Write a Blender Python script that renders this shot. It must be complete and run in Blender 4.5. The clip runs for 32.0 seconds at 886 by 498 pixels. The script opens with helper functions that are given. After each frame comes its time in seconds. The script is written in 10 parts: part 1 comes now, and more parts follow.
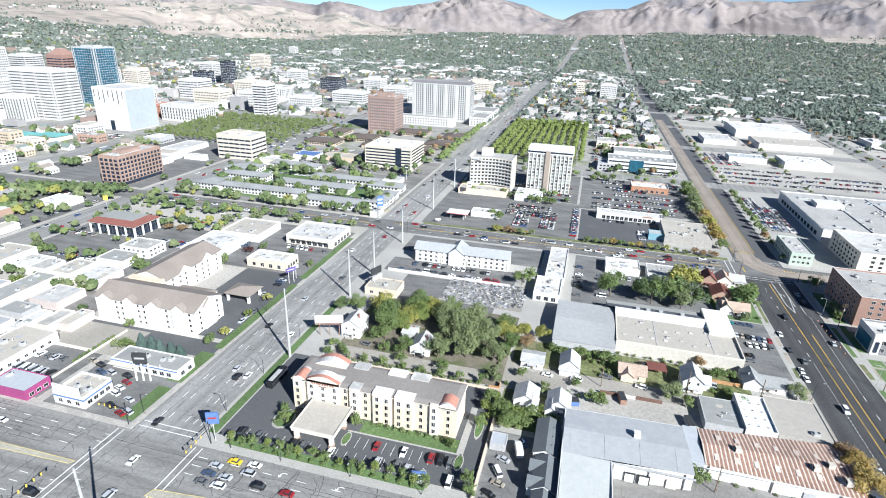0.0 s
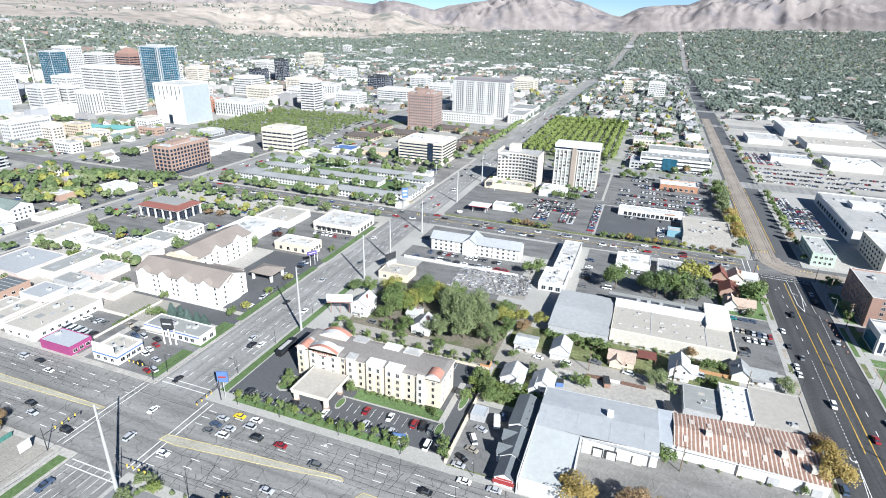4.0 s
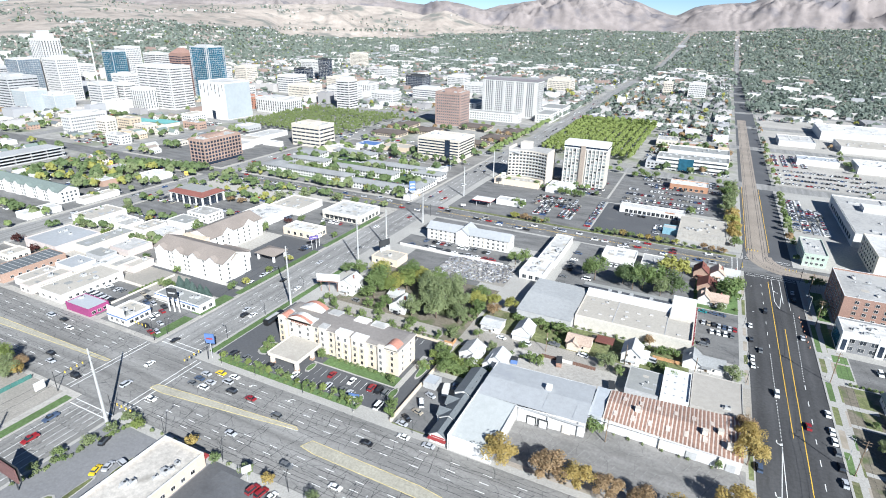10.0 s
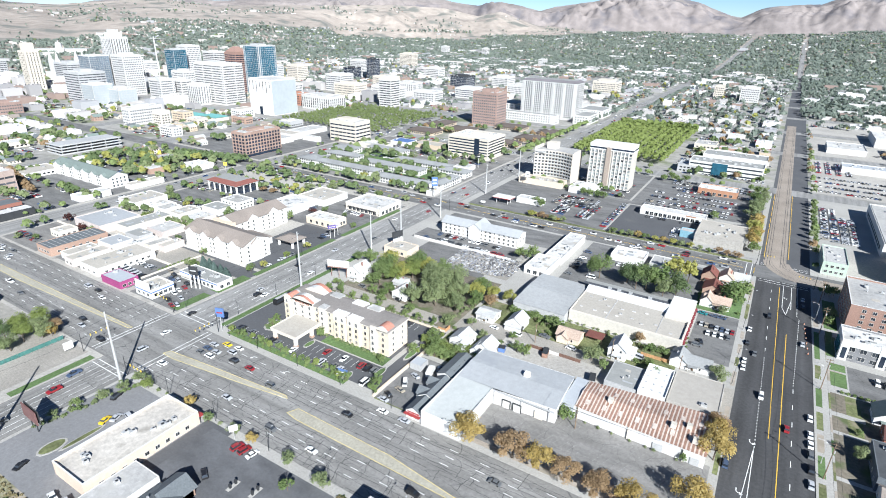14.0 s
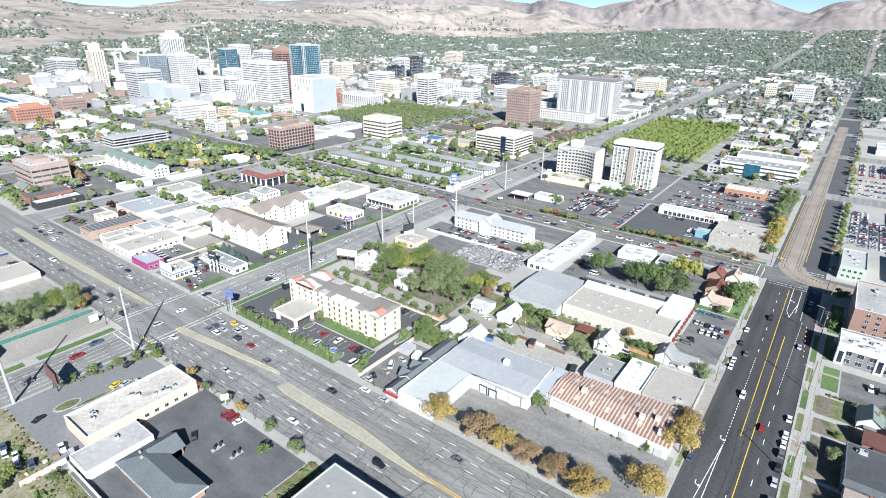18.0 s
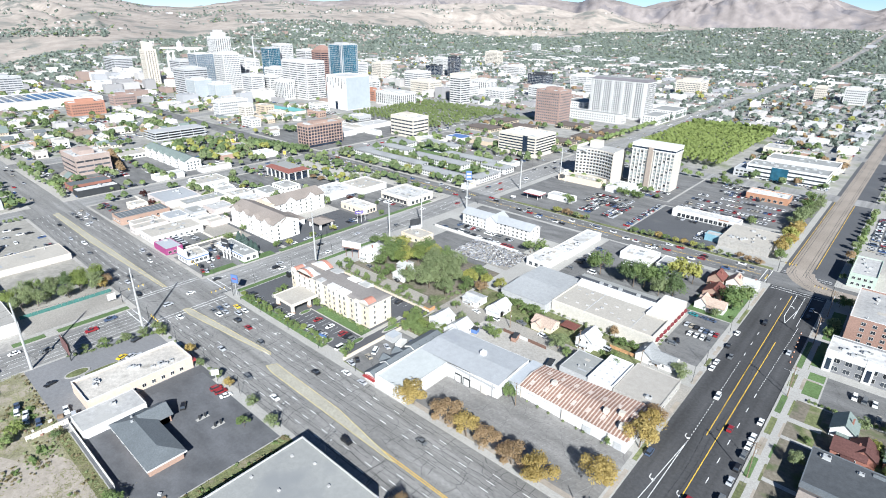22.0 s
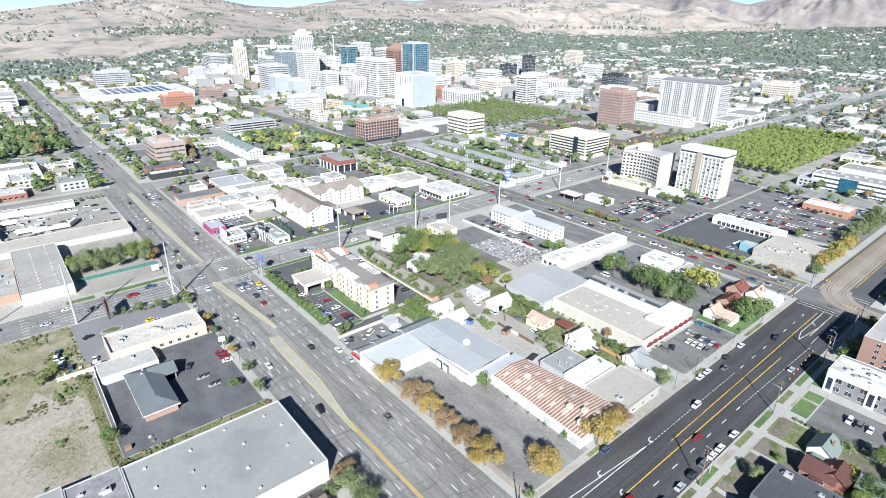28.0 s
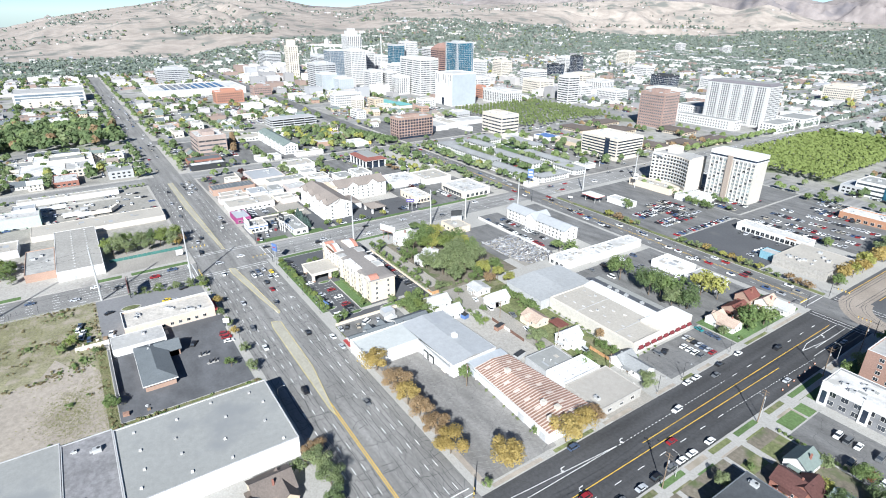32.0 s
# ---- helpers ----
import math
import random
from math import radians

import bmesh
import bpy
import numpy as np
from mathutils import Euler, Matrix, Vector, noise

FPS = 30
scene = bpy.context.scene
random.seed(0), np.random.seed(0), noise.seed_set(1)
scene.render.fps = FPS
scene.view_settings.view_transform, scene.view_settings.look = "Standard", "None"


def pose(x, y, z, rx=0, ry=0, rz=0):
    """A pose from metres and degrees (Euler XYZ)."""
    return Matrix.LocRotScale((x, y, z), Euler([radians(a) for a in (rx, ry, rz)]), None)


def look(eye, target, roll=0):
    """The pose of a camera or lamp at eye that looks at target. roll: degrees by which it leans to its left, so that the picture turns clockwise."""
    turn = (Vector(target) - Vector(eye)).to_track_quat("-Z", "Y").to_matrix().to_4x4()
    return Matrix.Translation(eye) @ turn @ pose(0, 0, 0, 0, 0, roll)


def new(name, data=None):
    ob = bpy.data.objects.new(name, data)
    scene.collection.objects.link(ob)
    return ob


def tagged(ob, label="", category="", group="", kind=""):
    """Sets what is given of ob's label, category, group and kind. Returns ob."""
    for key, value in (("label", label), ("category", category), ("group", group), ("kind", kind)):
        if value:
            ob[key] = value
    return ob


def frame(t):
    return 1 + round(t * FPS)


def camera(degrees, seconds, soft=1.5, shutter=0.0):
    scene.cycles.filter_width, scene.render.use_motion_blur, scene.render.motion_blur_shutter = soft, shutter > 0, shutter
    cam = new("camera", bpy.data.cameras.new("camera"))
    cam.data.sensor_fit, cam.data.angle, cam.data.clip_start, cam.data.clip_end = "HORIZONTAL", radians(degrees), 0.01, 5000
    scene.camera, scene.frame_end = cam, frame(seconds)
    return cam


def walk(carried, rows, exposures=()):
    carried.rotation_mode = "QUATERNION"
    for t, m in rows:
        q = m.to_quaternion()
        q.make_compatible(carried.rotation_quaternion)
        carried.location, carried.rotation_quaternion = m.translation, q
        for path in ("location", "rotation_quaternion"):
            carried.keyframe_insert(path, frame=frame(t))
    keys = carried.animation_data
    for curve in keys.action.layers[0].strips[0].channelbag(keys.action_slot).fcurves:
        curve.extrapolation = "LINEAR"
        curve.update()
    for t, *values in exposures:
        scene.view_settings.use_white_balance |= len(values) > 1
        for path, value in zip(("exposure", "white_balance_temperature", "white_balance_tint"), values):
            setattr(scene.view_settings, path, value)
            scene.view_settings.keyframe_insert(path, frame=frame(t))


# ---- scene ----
cam = camera(78.0, 32.0, soft=1.0)
METRES, EYE, TILT, LEAN, TURN = 218.3, 136.0, 0.0, 0.0, 14.4
ROWS = [
    (0.0, 0.0, 0.0, 0.0, 0.73, -22.24, -1.78),
    (0.5, 0.0123, -0.009, 0.0011, 1.55, -22.3, -1.77),
    (1.0, 0.025, -0.0179, 0.002, 2.33, -22.32, -1.74),
    (1.5, 0.0378, -0.0267, 0.0029, 3.11, -22.36, -1.74),
    (2.0, 0.0506, -0.0351, 0.0038, 3.77, -22.38, -1.7),
    (2.5, 0.0642, -0.0435, 0.0039, 4.4, -22.42, -1.61),
    (3.0, 0.0773, -0.0512, 0.0048, 4.98, -22.47, -1.56),
    (3.5, 0.091, -0.059, 0.0048, 5.61, -22.53, -1.46),
    (5.5, 0.1458, -0.0872, 0.0064, 7.7, -22.68, -1.32),
    (6.0, 0.1593, -0.0941, 0.0082, 8.07, -22.74, -1.31),
    (6.5, 0.1738, -0.1009, 0.0088, 8.44, -22.75, -1.24),
    (7.0, 0.1881, -0.1068, 0.0098, 8.86, -22.77, -1.22),
    (7.5, 0.2021, -0.1122, 0.0109, 9.24, -22.77, -1.17),
    (8.0, 0.2173, -0.1177, 0.0115, 9.76, -22.76, -1.11),
    (8.5, 0.2321, -0.1236, 0.0127, 10.31, -22.74, -1.08),
    (9.0, 0.2474, -0.1281, 0.0131, 10.76, -22.73, -1.1),
    (9.5, 0.2624, -0.1341, 0.0137, 11.19, -22.69, -1.15),
    (10.0, 0.2775, -0.1385, 0.0142, 11.49, -22.7, -1.15),
    (10.5, 0.2925, -0.1433, 0.0146, 11.82, -22.7, -1.16),
    (11.0, 0.3067, -0.1472, 0.0148, 12.38, -22.71, -1.2),
    (11.5, 0.3224, -0.1507, 0.0138, 13.1, -22.72, -1.21),
    (12.0, 0.3372, -0.1543, 0.0141, 13.9, -22.71, -1.25),
    (12.5, 0.3534, -0.1574, 0.0135, 14.71, -22.69, -1.22),
    (13.0, 0.3687, -0.1607, 0.0139, 15.56, -22.7, -1.29),
    (13.5, 0.3842, -0.1632, 0.0142, 16.34, -22.7, -1.31),
    (14.0, 0.3993, -0.1655, 0.0143, 17.06, -22.71, -1.33),
    (14.5, 0.4144, -0.1666, 0.0147, 17.88, -22.73, -1.3),
    (16.5, 0.4788, -0.1707, 0.0152, 20.43, -22.85, -0.97),
    (17.0, 0.4947, -0.1718, 0.0166, 21.11, -22.88, -0.92),
    (17.5, 0.5101, -0.1723, 0.0178, 21.65, -22.93, -0.89),
    (18.0, 0.5261, -0.1722, 0.0187, 22.28, -22.94, -0.87),
    (18.5, 0.5421, -0.1718, 0.0201, 22.69, -22.95, -0.79),
    (19.0, 0.5574, -0.1711, 0.0209, 23.16, -22.97, -0.8),
    (19.5, 0.5729, -0.1708, 0.0218, 23.92, -23.01, -0.79),
    (20.0, 0.5881, -0.1695, 0.0226, 24.78, -23.04, -0.8),
    (20.5, 0.6039, -0.168, 0.023, 25.47, -23.05, -0.8),
    (21.0, 0.6199, -0.1663, 0.0237, 25.99, -23.04, -0.79),
    (21.5, 0.6349, -0.1644, 0.0245, 26.47, -23.07, -0.78),
    (22.0, 0.6506, -0.1624, 0.0248, 27.06, -23.08, -0.75),
    (22.5, 0.6662, -0.16, 0.0257, 27.65, -23.08, -0.72),
    (23.0, 0.6814, -0.1573, 0.0269, 28.34, -23.1, -0.72),
    (23.5, 0.6953, -0.1543, 0.0279, 29.09, -23.13, -0.72),
    (24.0, 0.7107, -0.1505, 0.0285, 29.88, -23.15, -0.7),
    (24.5, 0.7256, -0.1467, 0.029, 30.66, -23.18, -0.7),
    (25.0, 0.7406, -0.1426, 0.0292, 31.49, -23.18, -0.69),
    (25.5, 0.7554, -0.1385, 0.0295, 32.35, -23.21, -0.67),
    (26.0, 0.7702, -0.134, 0.0298, 33.21, -23.22, -0.67),
    (26.5, 0.785, -0.1291, 0.0301, 33.99, -23.24, -0.65),
    (28.5, 0.8441, -0.1075, 0.0315, 36.73, -23.29, -0.55),
    (29.0, 0.8586, -0.1015, 0.0319, 37.49, -23.31, -0.54),
    (29.5, 0.8731, -0.0954, 0.0321, 37.86, -23.33, -0.51),
    (30.0, 0.8871, -0.089, 0.0325, 38.35, -23.34, -0.49),
    (30.5, 0.9014, -0.0822, 0.0329, 39.01, -23.36, -0.46),
    (31.0, 0.9153, -0.075, 0.0332, 39.76, -23.37, -0.44),
    (31.5, 0.9287, -0.0677, 0.0335, 40.66, -23.38, -0.42),
    (32.0, 0.942, -0.0604, 0.0334, 41.62, -23.39, -0.43),
]
walk(cam, [(t, pose(0, 0, EYE, TILT, LEAN, TURN) @ pose(METRES * x, METRES * y, METRES * z, 90 + pitch, roll, yaw)) for t, x, y, z, yaw, pitch, roll in ROWS],
     exposures=[(0.0, 1.025, 6090, 7), (32.0, 1.025, 6090, 7)])

# ---- world and sun ----
world = bpy.data.worlds.new("sky")
scene.world = world
world.use_nodes = True
wn = world.node_tree.nodes
sky = wn.new("ShaderNodeTexSky")
sky.sky_type, sky.sun_disc = "NISHITA", False
sky.sun_elevation, sky.sun_rotation = radians(32.5), radians(131)
sky.air_density, sky.dust_density, sky.ozone_density, sky.altitude = 0.8, 0.0, 3.8, 2600
wn["Background"].inputs["Strength"].default_value = 0.0545
world.node_tree.links.new(sky.outputs[0], wn["Background"].inputs["Color"])
sun = new("sun", bpy.data.lights.new("sun", "SUN"))
sun.data.energy, sun.data.angle, sun.data.color = 5.0, radians(0.53), (1.0, 0.98, 0.95)
sun.matrix_world = look((40 * 5, -35 * 5, 170), (0, 0, 0))

# ---- materials ----
MATS = {}


def mat(name, base, rough=0.85, var=0.12, big=0.02, fine=1.2, bump=0.0, metal=0.0, per=0.0, island=0.0, tint=None, spec=0.3, rise=1.0, bscale=None):
    """A weathered surface: two scales of mottling in world metres; per and island vary it from object to object."""
    if name in MATS:
        return MATS[name]
    m = bpy.data.materials.new(name)
    m.use_nodes = True
    nt = m.node_tree
    n, L = nt.nodes, nt.links
    b = n["Principled BSDF"]
    b.inputs["Roughness"].default_value, b.inputs["Metallic"].default_value = rough, metal
    b.inputs["Specular IOR Level"].default_value = spec
    geo = n.new("ShaderNodeNewGeometry")
    tot = None
    for sc, amp, det in ((big, var, 5), (fine, var * 1.05, 6), (2.2, min(0.1, var), 3)):
        tx = n.new("ShaderNodeTexNoise")
        tx.inputs["Scale"].default_value, tx.inputs["Detail"].default_value = sc, det
        L.new(geo.outputs["Position"], tx.inputs["Vector"])
        mr = n.new("ShaderNodeMapRange")
        mr.inputs[1].default_value, mr.inputs[2].default_value = 0.3, 0.7
        mr.inputs[3].default_value, mr.inputs[4].default_value = 1 - amp, 1 + amp
        L.new(tx.outputs["Fac"], mr.inputs[0])
        tot = mul(nt, tot, mr.outputs[0])
    if per:
        oi = n.new("ShaderNodeObjectInfo")
        mr = n.new("ShaderNodeMapRange")
        mr.inputs[3].default_value, mr.inputs[4].default_value = 1 - per, 1 + per
        L.new(oi.outputs["Random"], mr.inputs[0])
        tot = mul(nt, tot, mr.outputs[0])
    if island:
        mr = n.new("ShaderNodeMapRange")
        mr.inputs[3].default_value, mr.inputs[4].default_value = 1 - island, 1 + island
        L.new(geo.outputs["Random Per Island"], mr.inputs[0])
        tot = mul(nt, tot, mr.outputs[0])
    col = n.new("ShaderNodeMix")
    col.data_type, col.blend_type = "RGBA", "MULTIPLY"
    col.inputs[0].default_value = 1.0
    col.inputs[6].default_value = (*base, 1)
    L.new(tot, col.inputs[7])
    out = col.outputs[2]
    if tint:
        mx = n.new("ShaderNodeMix")
        mx.data_type = "RGBA"
        tx = n.new("ShaderNodeTexNoise")
        tx.inputs["Scale"].default_value, tx.inputs["Detail"].default_value = tint[1], 5
        L.new(geo.outputs["Position"], tx.inputs["Vector"])
        mr = n.new("ShaderNodeMapRange")
        mr.inputs[1].default_value, mr.inputs[2].default_value = tint[2], tint[2] + 0.12
        L.new(tx.outputs["Fac"], mr.inputs[0])
        L.new(mr.outputs[0], mx.inputs[0])
        L.new(out, mx.inputs[6])
        mx.inputs[7].default_value = (*tint[0], 1)
        out = mx.outputs[2]
    L.new(out, b.inputs["Base Color"])
    if bump:
        bp = n.new("ShaderNodeBump")
        bp.inputs["Strength"].default_value, bp.inputs["Distance"].default_value = bump, rise
        tx = n.new("ShaderNodeTexNoise")
        tx.inputs["Scale"].default_value, tx.inputs["Detail"].default_value = bscale or fine * 3, 8
        L.new(geo.outputs["Position"], tx.inputs["Vector"])
        L.new(tx.outputs["Fac"], bp.inputs["Height"])
        L.new(bp.outputs[0], b.inputs["Normal"])
    MATS[name] = m
    return m


def mul(nt, a, b):
    if a is None:
        return b
    k = nt.nodes.new("ShaderNodeMath")
    k.operation = "MULTIPLY"
    nt.links.new(a, k.inputs[0])
    nt.links.new(b, k.inputs[1])
    return k.outputs[0]


def cracked(name, base, crack, scale, width, stretch=(1, 1, 1), var=0.12, streak=None):
    """Old paving with sealed cracks."""
    m = mat(name, base, 0.9, var, 0.03, 0.8)
    nt = m.node_tree
    n, L = nt.nodes, nt.links
    geo = n.new("ShaderNodeNewGeometry")
    warp = n.new("ShaderNodeTexNoise")
    warp.inputs["Scale"].default_value = 0.15
    L.new(geo.outputs["Position"], warp.inputs["Vector"])
    add = n.new("ShaderNodeVectorMath")
    add.operation = "MULTIPLY_ADD"
    L.new(warp.outputs["Color"], add.inputs[0])
    add.inputs[1].default_value = (5, 5, 0)
    L.new(geo.outputs["Position"], add.inputs[2])
    mp = n.new("ShaderNodeVectorMath")
    mp.operation = "MULTIPLY"
    mp.inputs[1].default_value = stretch
    L.new(add.outputs[0], mp.inputs[0])
    v = n.new("ShaderNodeTexVoronoi")
    v.feature, v.voronoi_dimensions = "DISTANCE_TO_EDGE", "2D"
    v.inputs["Scale"].default_value = scale
    L.new(mp.outputs[0], v.inputs["Vector"])
    mr = n.new("ShaderNodeMapRange")
    mr.inputs[1].default_value, mr.inputs[2].default_value = width * 0.5, width
    mr.inputs[3].default_value, mr.inputs[4].default_value = 0.75, 0.0
    L.new(v.outputs["Distance"], mr.inputs[0])
    b = n["Principled BSDF"]
    old = b.inputs["Base Color"].links[0].from_socket
    mx = n.new("ShaderNodeMix")
    mx.data_type = "RGBA"
    L.new(mr.outputs[0], mx.inputs[0])
    L.new(old, mx.inputs[6])
    mx.inputs[7].default_value = (*crack, 1)
    out = mx.outputs[2]
    if streak:
        sm = n.new("ShaderNodeVectorMath")
        sm.operation = "MULTIPLY"
        sm.inputs[1].default_value = streak
        L.new(geo.outputs["Position"], sm.inputs[0])
        tx = n.new("ShaderNodeTexNoise")
        tx.inputs["Scale"].default_value, tx.inputs["Detail"].default_value = 1.0, 4
        L.new(sm.outputs[0], tx.inputs["Vector"])
        sr = n.new("ShaderNodeMapRange")
        sr.inputs[1].default_value, sr.inputs[2].default_value = 0.3, 0.7
        sr.inputs[3].default_value, sr.inputs[4].default_value = 0.74, 1.2
        L.new(tx.outputs["Fac"], sr.inputs[0])
        mm = n.new("ShaderNodeMix")
        mm.data_type, mm.blend_type = "RGBA", "MULTIPLY"
        mm.inputs[0].default_value = 1.0
        L.new(out, mm.inputs[6])
        L.new(sr.outputs[0], mm.inputs[7])
        out = mm.outputs[2]
    L.new(out, b.inputs["Base Color"])
    return m


def palette(name, cols, rough=0.5, metal=0.0, island=True, spec=0.5):
    """One of several colours, by island or by object."""
    m = bpy.data.materials.new(name)
    m.use_nodes = True
    n, L = m.node_tree.nodes, m.node_tree.links
    b = n["Principled BSDF"]
    b.inputs["Roughness"].default_value, b.inputs["Metallic"].default_value = rough, metal
    b.inputs["Specular IOR Level"].default_value = spec
    if island:
        r = n.new("ShaderNodeNewGeometry").outputs["Random Per Island"]
    else:
        r = n.new("ShaderNodeObjectInfo").outputs["Random"]
    ramp = n.new("ShaderNodeValToRGB")
    ramp.color_ramp.interpolation = "CONSTANT"
    e = ramp.color_ramp.elements
    while len(e) < len(cols):
        e.new(1.0)
    for i, c in enumerate(cols):
        e[i].position, e[i].color = i / len(cols), (*c, 1)
    L.new(r, ramp.inputs[0])
    L.new(ramp.outputs[0], b.inputs["Base Color"])
    MATS[name] = m
    return m


def leafy(name, c1, c2):
    """Leaves between two greens, leaf by leaf, tree by tree."""
    m = bpy.data.materials.new(name)
    m.use_nodes = True
    n, L = m.node_tree.nodes, m.node_tree.links
    b = n["Principled BSDF"]
    b.inputs["Roughness"].default_value, b.inputs["Specular IOR Level"].default_value = 0.7, 0.2
    g, oi = n.new("ShaderNodeNewGeometry"), n.new("ShaderNodeObjectInfo")
    ad = n.new("ShaderNodeMath")
    ad.operation = "MULTIPLY_ADD"
    L.new(oi.outputs["Random"], ad.inputs[0])
    ad.inputs[1].default_value = 0.7
    sc = n.new("ShaderNodeMath")
    sc.operation = "MULTIPLY"
    sc.inputs[1].default_value = 0.45
    L.new(g.outputs["Random Per Island"], sc.inputs[0])
    L.new(sc.outputs[0], ad.inputs[2])
    mx = n.new("ShaderNodeMix")
    mx.data_type = "RGBA"
    L.new(ad.outputs[0], mx.inputs[0])
    mx.inputs[6].default_value, mx.inputs[7].default_value = (*c1, 1), (*c2, 1)
    L.new(mx.outputs[2], b.inputs["Base Color"])
    tr = n.new("ShaderNodeBsdfTranslucent")
    L.new(mx.outputs[2], tr.inputs["Color"])
    ms = n.new("ShaderNodeMixShader")
    ms.inputs[0].default_value = 0.45
    L.new(b.outputs[0], ms.inputs[1])
    L.new(tr.outputs[0], ms.inputs[2])
    L.new(ms.outputs[0], n["Material Output"].inputs["Surface"])
    MATS[name] = m
    return m


ASPH = cracked("asphalt_new", (0.064, 0.064, 0.066), (0.05, 0.05, 0.05), 0.05, 0.006, var=0.14, streak=(0.28, 0.01, 1))
ASPH_MID = cracked("asphalt_mid", (0.262, 0.257, 0.248), (0.18, 0.18, 0.178), 0.2, 0.018, streak=(0.3, 0.012, 1))
ASPH_OLD = cracked("asphalt_old", (0.23, 0.224, 0.214), (0.09, 0.09, 0.09), 0.2, 0.018, (0.45, 1.5, 1), 0.12, (0.012, 0.3, 1))
ASPH_LOT = cracked("asphalt_lot", (0.165, 0.163, 0.16), (0.09, 0.09, 0.09), 0.12, 0.012, var=0.1, streak=(0.06, 0.2, 1))
ASPH_WORN = cracked("asphalt_worn", (0.215, 0.207, 0.197), (0.13, 0.125, 0.12), 0.12, 0.012, var=0.12, streak=(0.05, 0.16, 1))
ASPH_SEAL = mat("asphalt_sealed", (0.095, 0.097, 0.103), 0.9, 0.07, 0.05, 0.9, tint=((0.125, 0.123, 0.12), 0.05, 0.6))
ASPH_FUEL = cracked("asphalt_forecourt", (0.118, 0.12, 0.127), (0.12, 0.12, 0.125), 0.1, 0.01, var=0.07, streak=(0.08, 0.15, 1))
WEEDY = mat("weedy_ground", (0.235, 0.222, 0.14), 0.97, 0.22, 0.09, 1.1, tint=((0.33, 0.29, 0.235), 0.13, 0.5))
YARD = mat("yard_earth", (0.17, 0.15, 0.118), 0.97, 0.2, 0.06, 0.7, tint=((0.1, 0.12, 0.055), 0.09, 0.5))
ISLAND = mat("island_concrete", (0.36, 0.34, 0.28), 0.92, 0.14, 0.05, 1.0)
STONE = mat("pale_stone", (0.53, 0.48, 0.41), 0.9, 0.06, 0.05, 0.6)
SCREEN = mat("green_screen", (0.06, 0.16, 0.14), 0.9, 0.15, 0.2, 1.0)
CONC = mat("concrete", (0.36, 0.348, 0.325), 0.9, 0.1, 0.04, 1.5)
TRACK = mat("track_concrete", (0.29, 0.25, 0.212), 0.93, 0.14, 0.05, 0.9)
CONC_OLD = mat("concrete_old", (0.38, 0.36, 0.33), 0.92, 0.14, 0.02, 0.7, tint=((0.22, 0.21, 0.2), 0.05, 0.62))
YARD_C = mat("yard_concrete", (0.3, 0.285, 0.255), 0.93, 0.14, 0.02, 0.4, tint=((0.22, 0.21, 0.19), 0.04, 0.56))
GRAVEL = mat("gravel", (0.3, 0.28, 0.25), 0.95, 0.16, 0.03, 1.5)
DIRT = mat("dirt", (0.335, 0.295, 0.25), 0.97, 0.12, 0.03, 0.5, tint=((0.25, 0.22, 0.17), 0.05, 0.58))
GRASS = mat("grass", (0.1, 0.155, 0.06), 0.95, 0.22, 0.05, 1.0)
GRASS_DRY = mat("grass_dry", (0.14, 0.155, 0.07), 0.97, 0.3, 0.08, 0.8, tint=((0.24, 0.21, 0.15), 0.12, 0.55))
TOWN = mat("town_ground", (0.3, 0.29, 0.27), 0.95, 0.2, 0.01, 0.1, tint=((0.16, 0.18, 0.11), 0.02, 0.52))
PAINT_W = mat("road_paint_white", (0.75, 0.75, 0.73), 0.7, 0.12, 0.1, 1.5)
PAINT_F = mat("faded_yellow", (0.6, 0.5, 0.22), 0.8, 0.2, 0.1, 1.5)
TWHITE = mat("tower_white", (0.5, 0.49, 0.475), 0.8, 0.06, 0.05, 0.4)
# red brick lightened and greyed, with distance haze put into the colour
TBRICK_HAZE = mat("tower_brick_hazed", (0.29, 0.205, 0.175), 0.9, 0.1, 0.05, 0.4)
PAINT_Y = mat("road_paint_yellow", (0.72, 0.46, 0.06), 0.7, 0.1, 0.1, 1.5)
WHITE = mat("white_wall", (0.6, 0.59, 0.57), 0.8, 0.05, 0.05, 0.6)
CREAM = mat("cream_stucco", (0.6, 0.505, 0.4), 0.9, 0.05, 0.05, 0.7)
CREAM_L = mat("pale_stucco", (0.58, 0.53, 0.46), 0.9, 0.04, 0.05, 0.7)
TAN = mat("tan_wall", (0.5, 0.41, 0.31), 0.9, 0.08, 0.05, 0.8)
GREYW = mat("grey_wall", (0.4, 0.4, 0.4), 0.85, 0.08, 0.05, 0.8)
BRICK = mat("red_brick", (0.27, 0.125, 0.095), 0.92, 0.12, 0.05, 2.0)
BRICK_T = mat("tan_brick", (0.36, 0.245, 0.19), 0.92, 0.12, 0.05, 2.0)
ROOF_W = mat("white_membrane_roof", (0.5, 0.49, 0.475), 0.8, 0.14, 0.04, 0.5, per=0.3, tint=((0.4, 0.39, 0.37), 0.09, 0.54))
ROOF_V = mat("weathered_roof", (0.37, 0.36, 0.34), 0.88, 0.14, 0.06, 0.5, tint=((0.26, 0.255, 0.245), 0.1, 0.55))
ROOF_G = mat("grey_membrane_roof", (0.285, 0.287, 0.275), 0.85, 0.06, 0.03, 0.5, tint=((0.235, 0.24, 0.24), 0.05, 0.55))
ROOF_T = mat("tan_gravel_roof", (0.41, 0.38, 0.335), 0.95, 0.08, 0.04, 0.8, tint=((0.37, 0.34, 0.3), 0.06, 0.6))
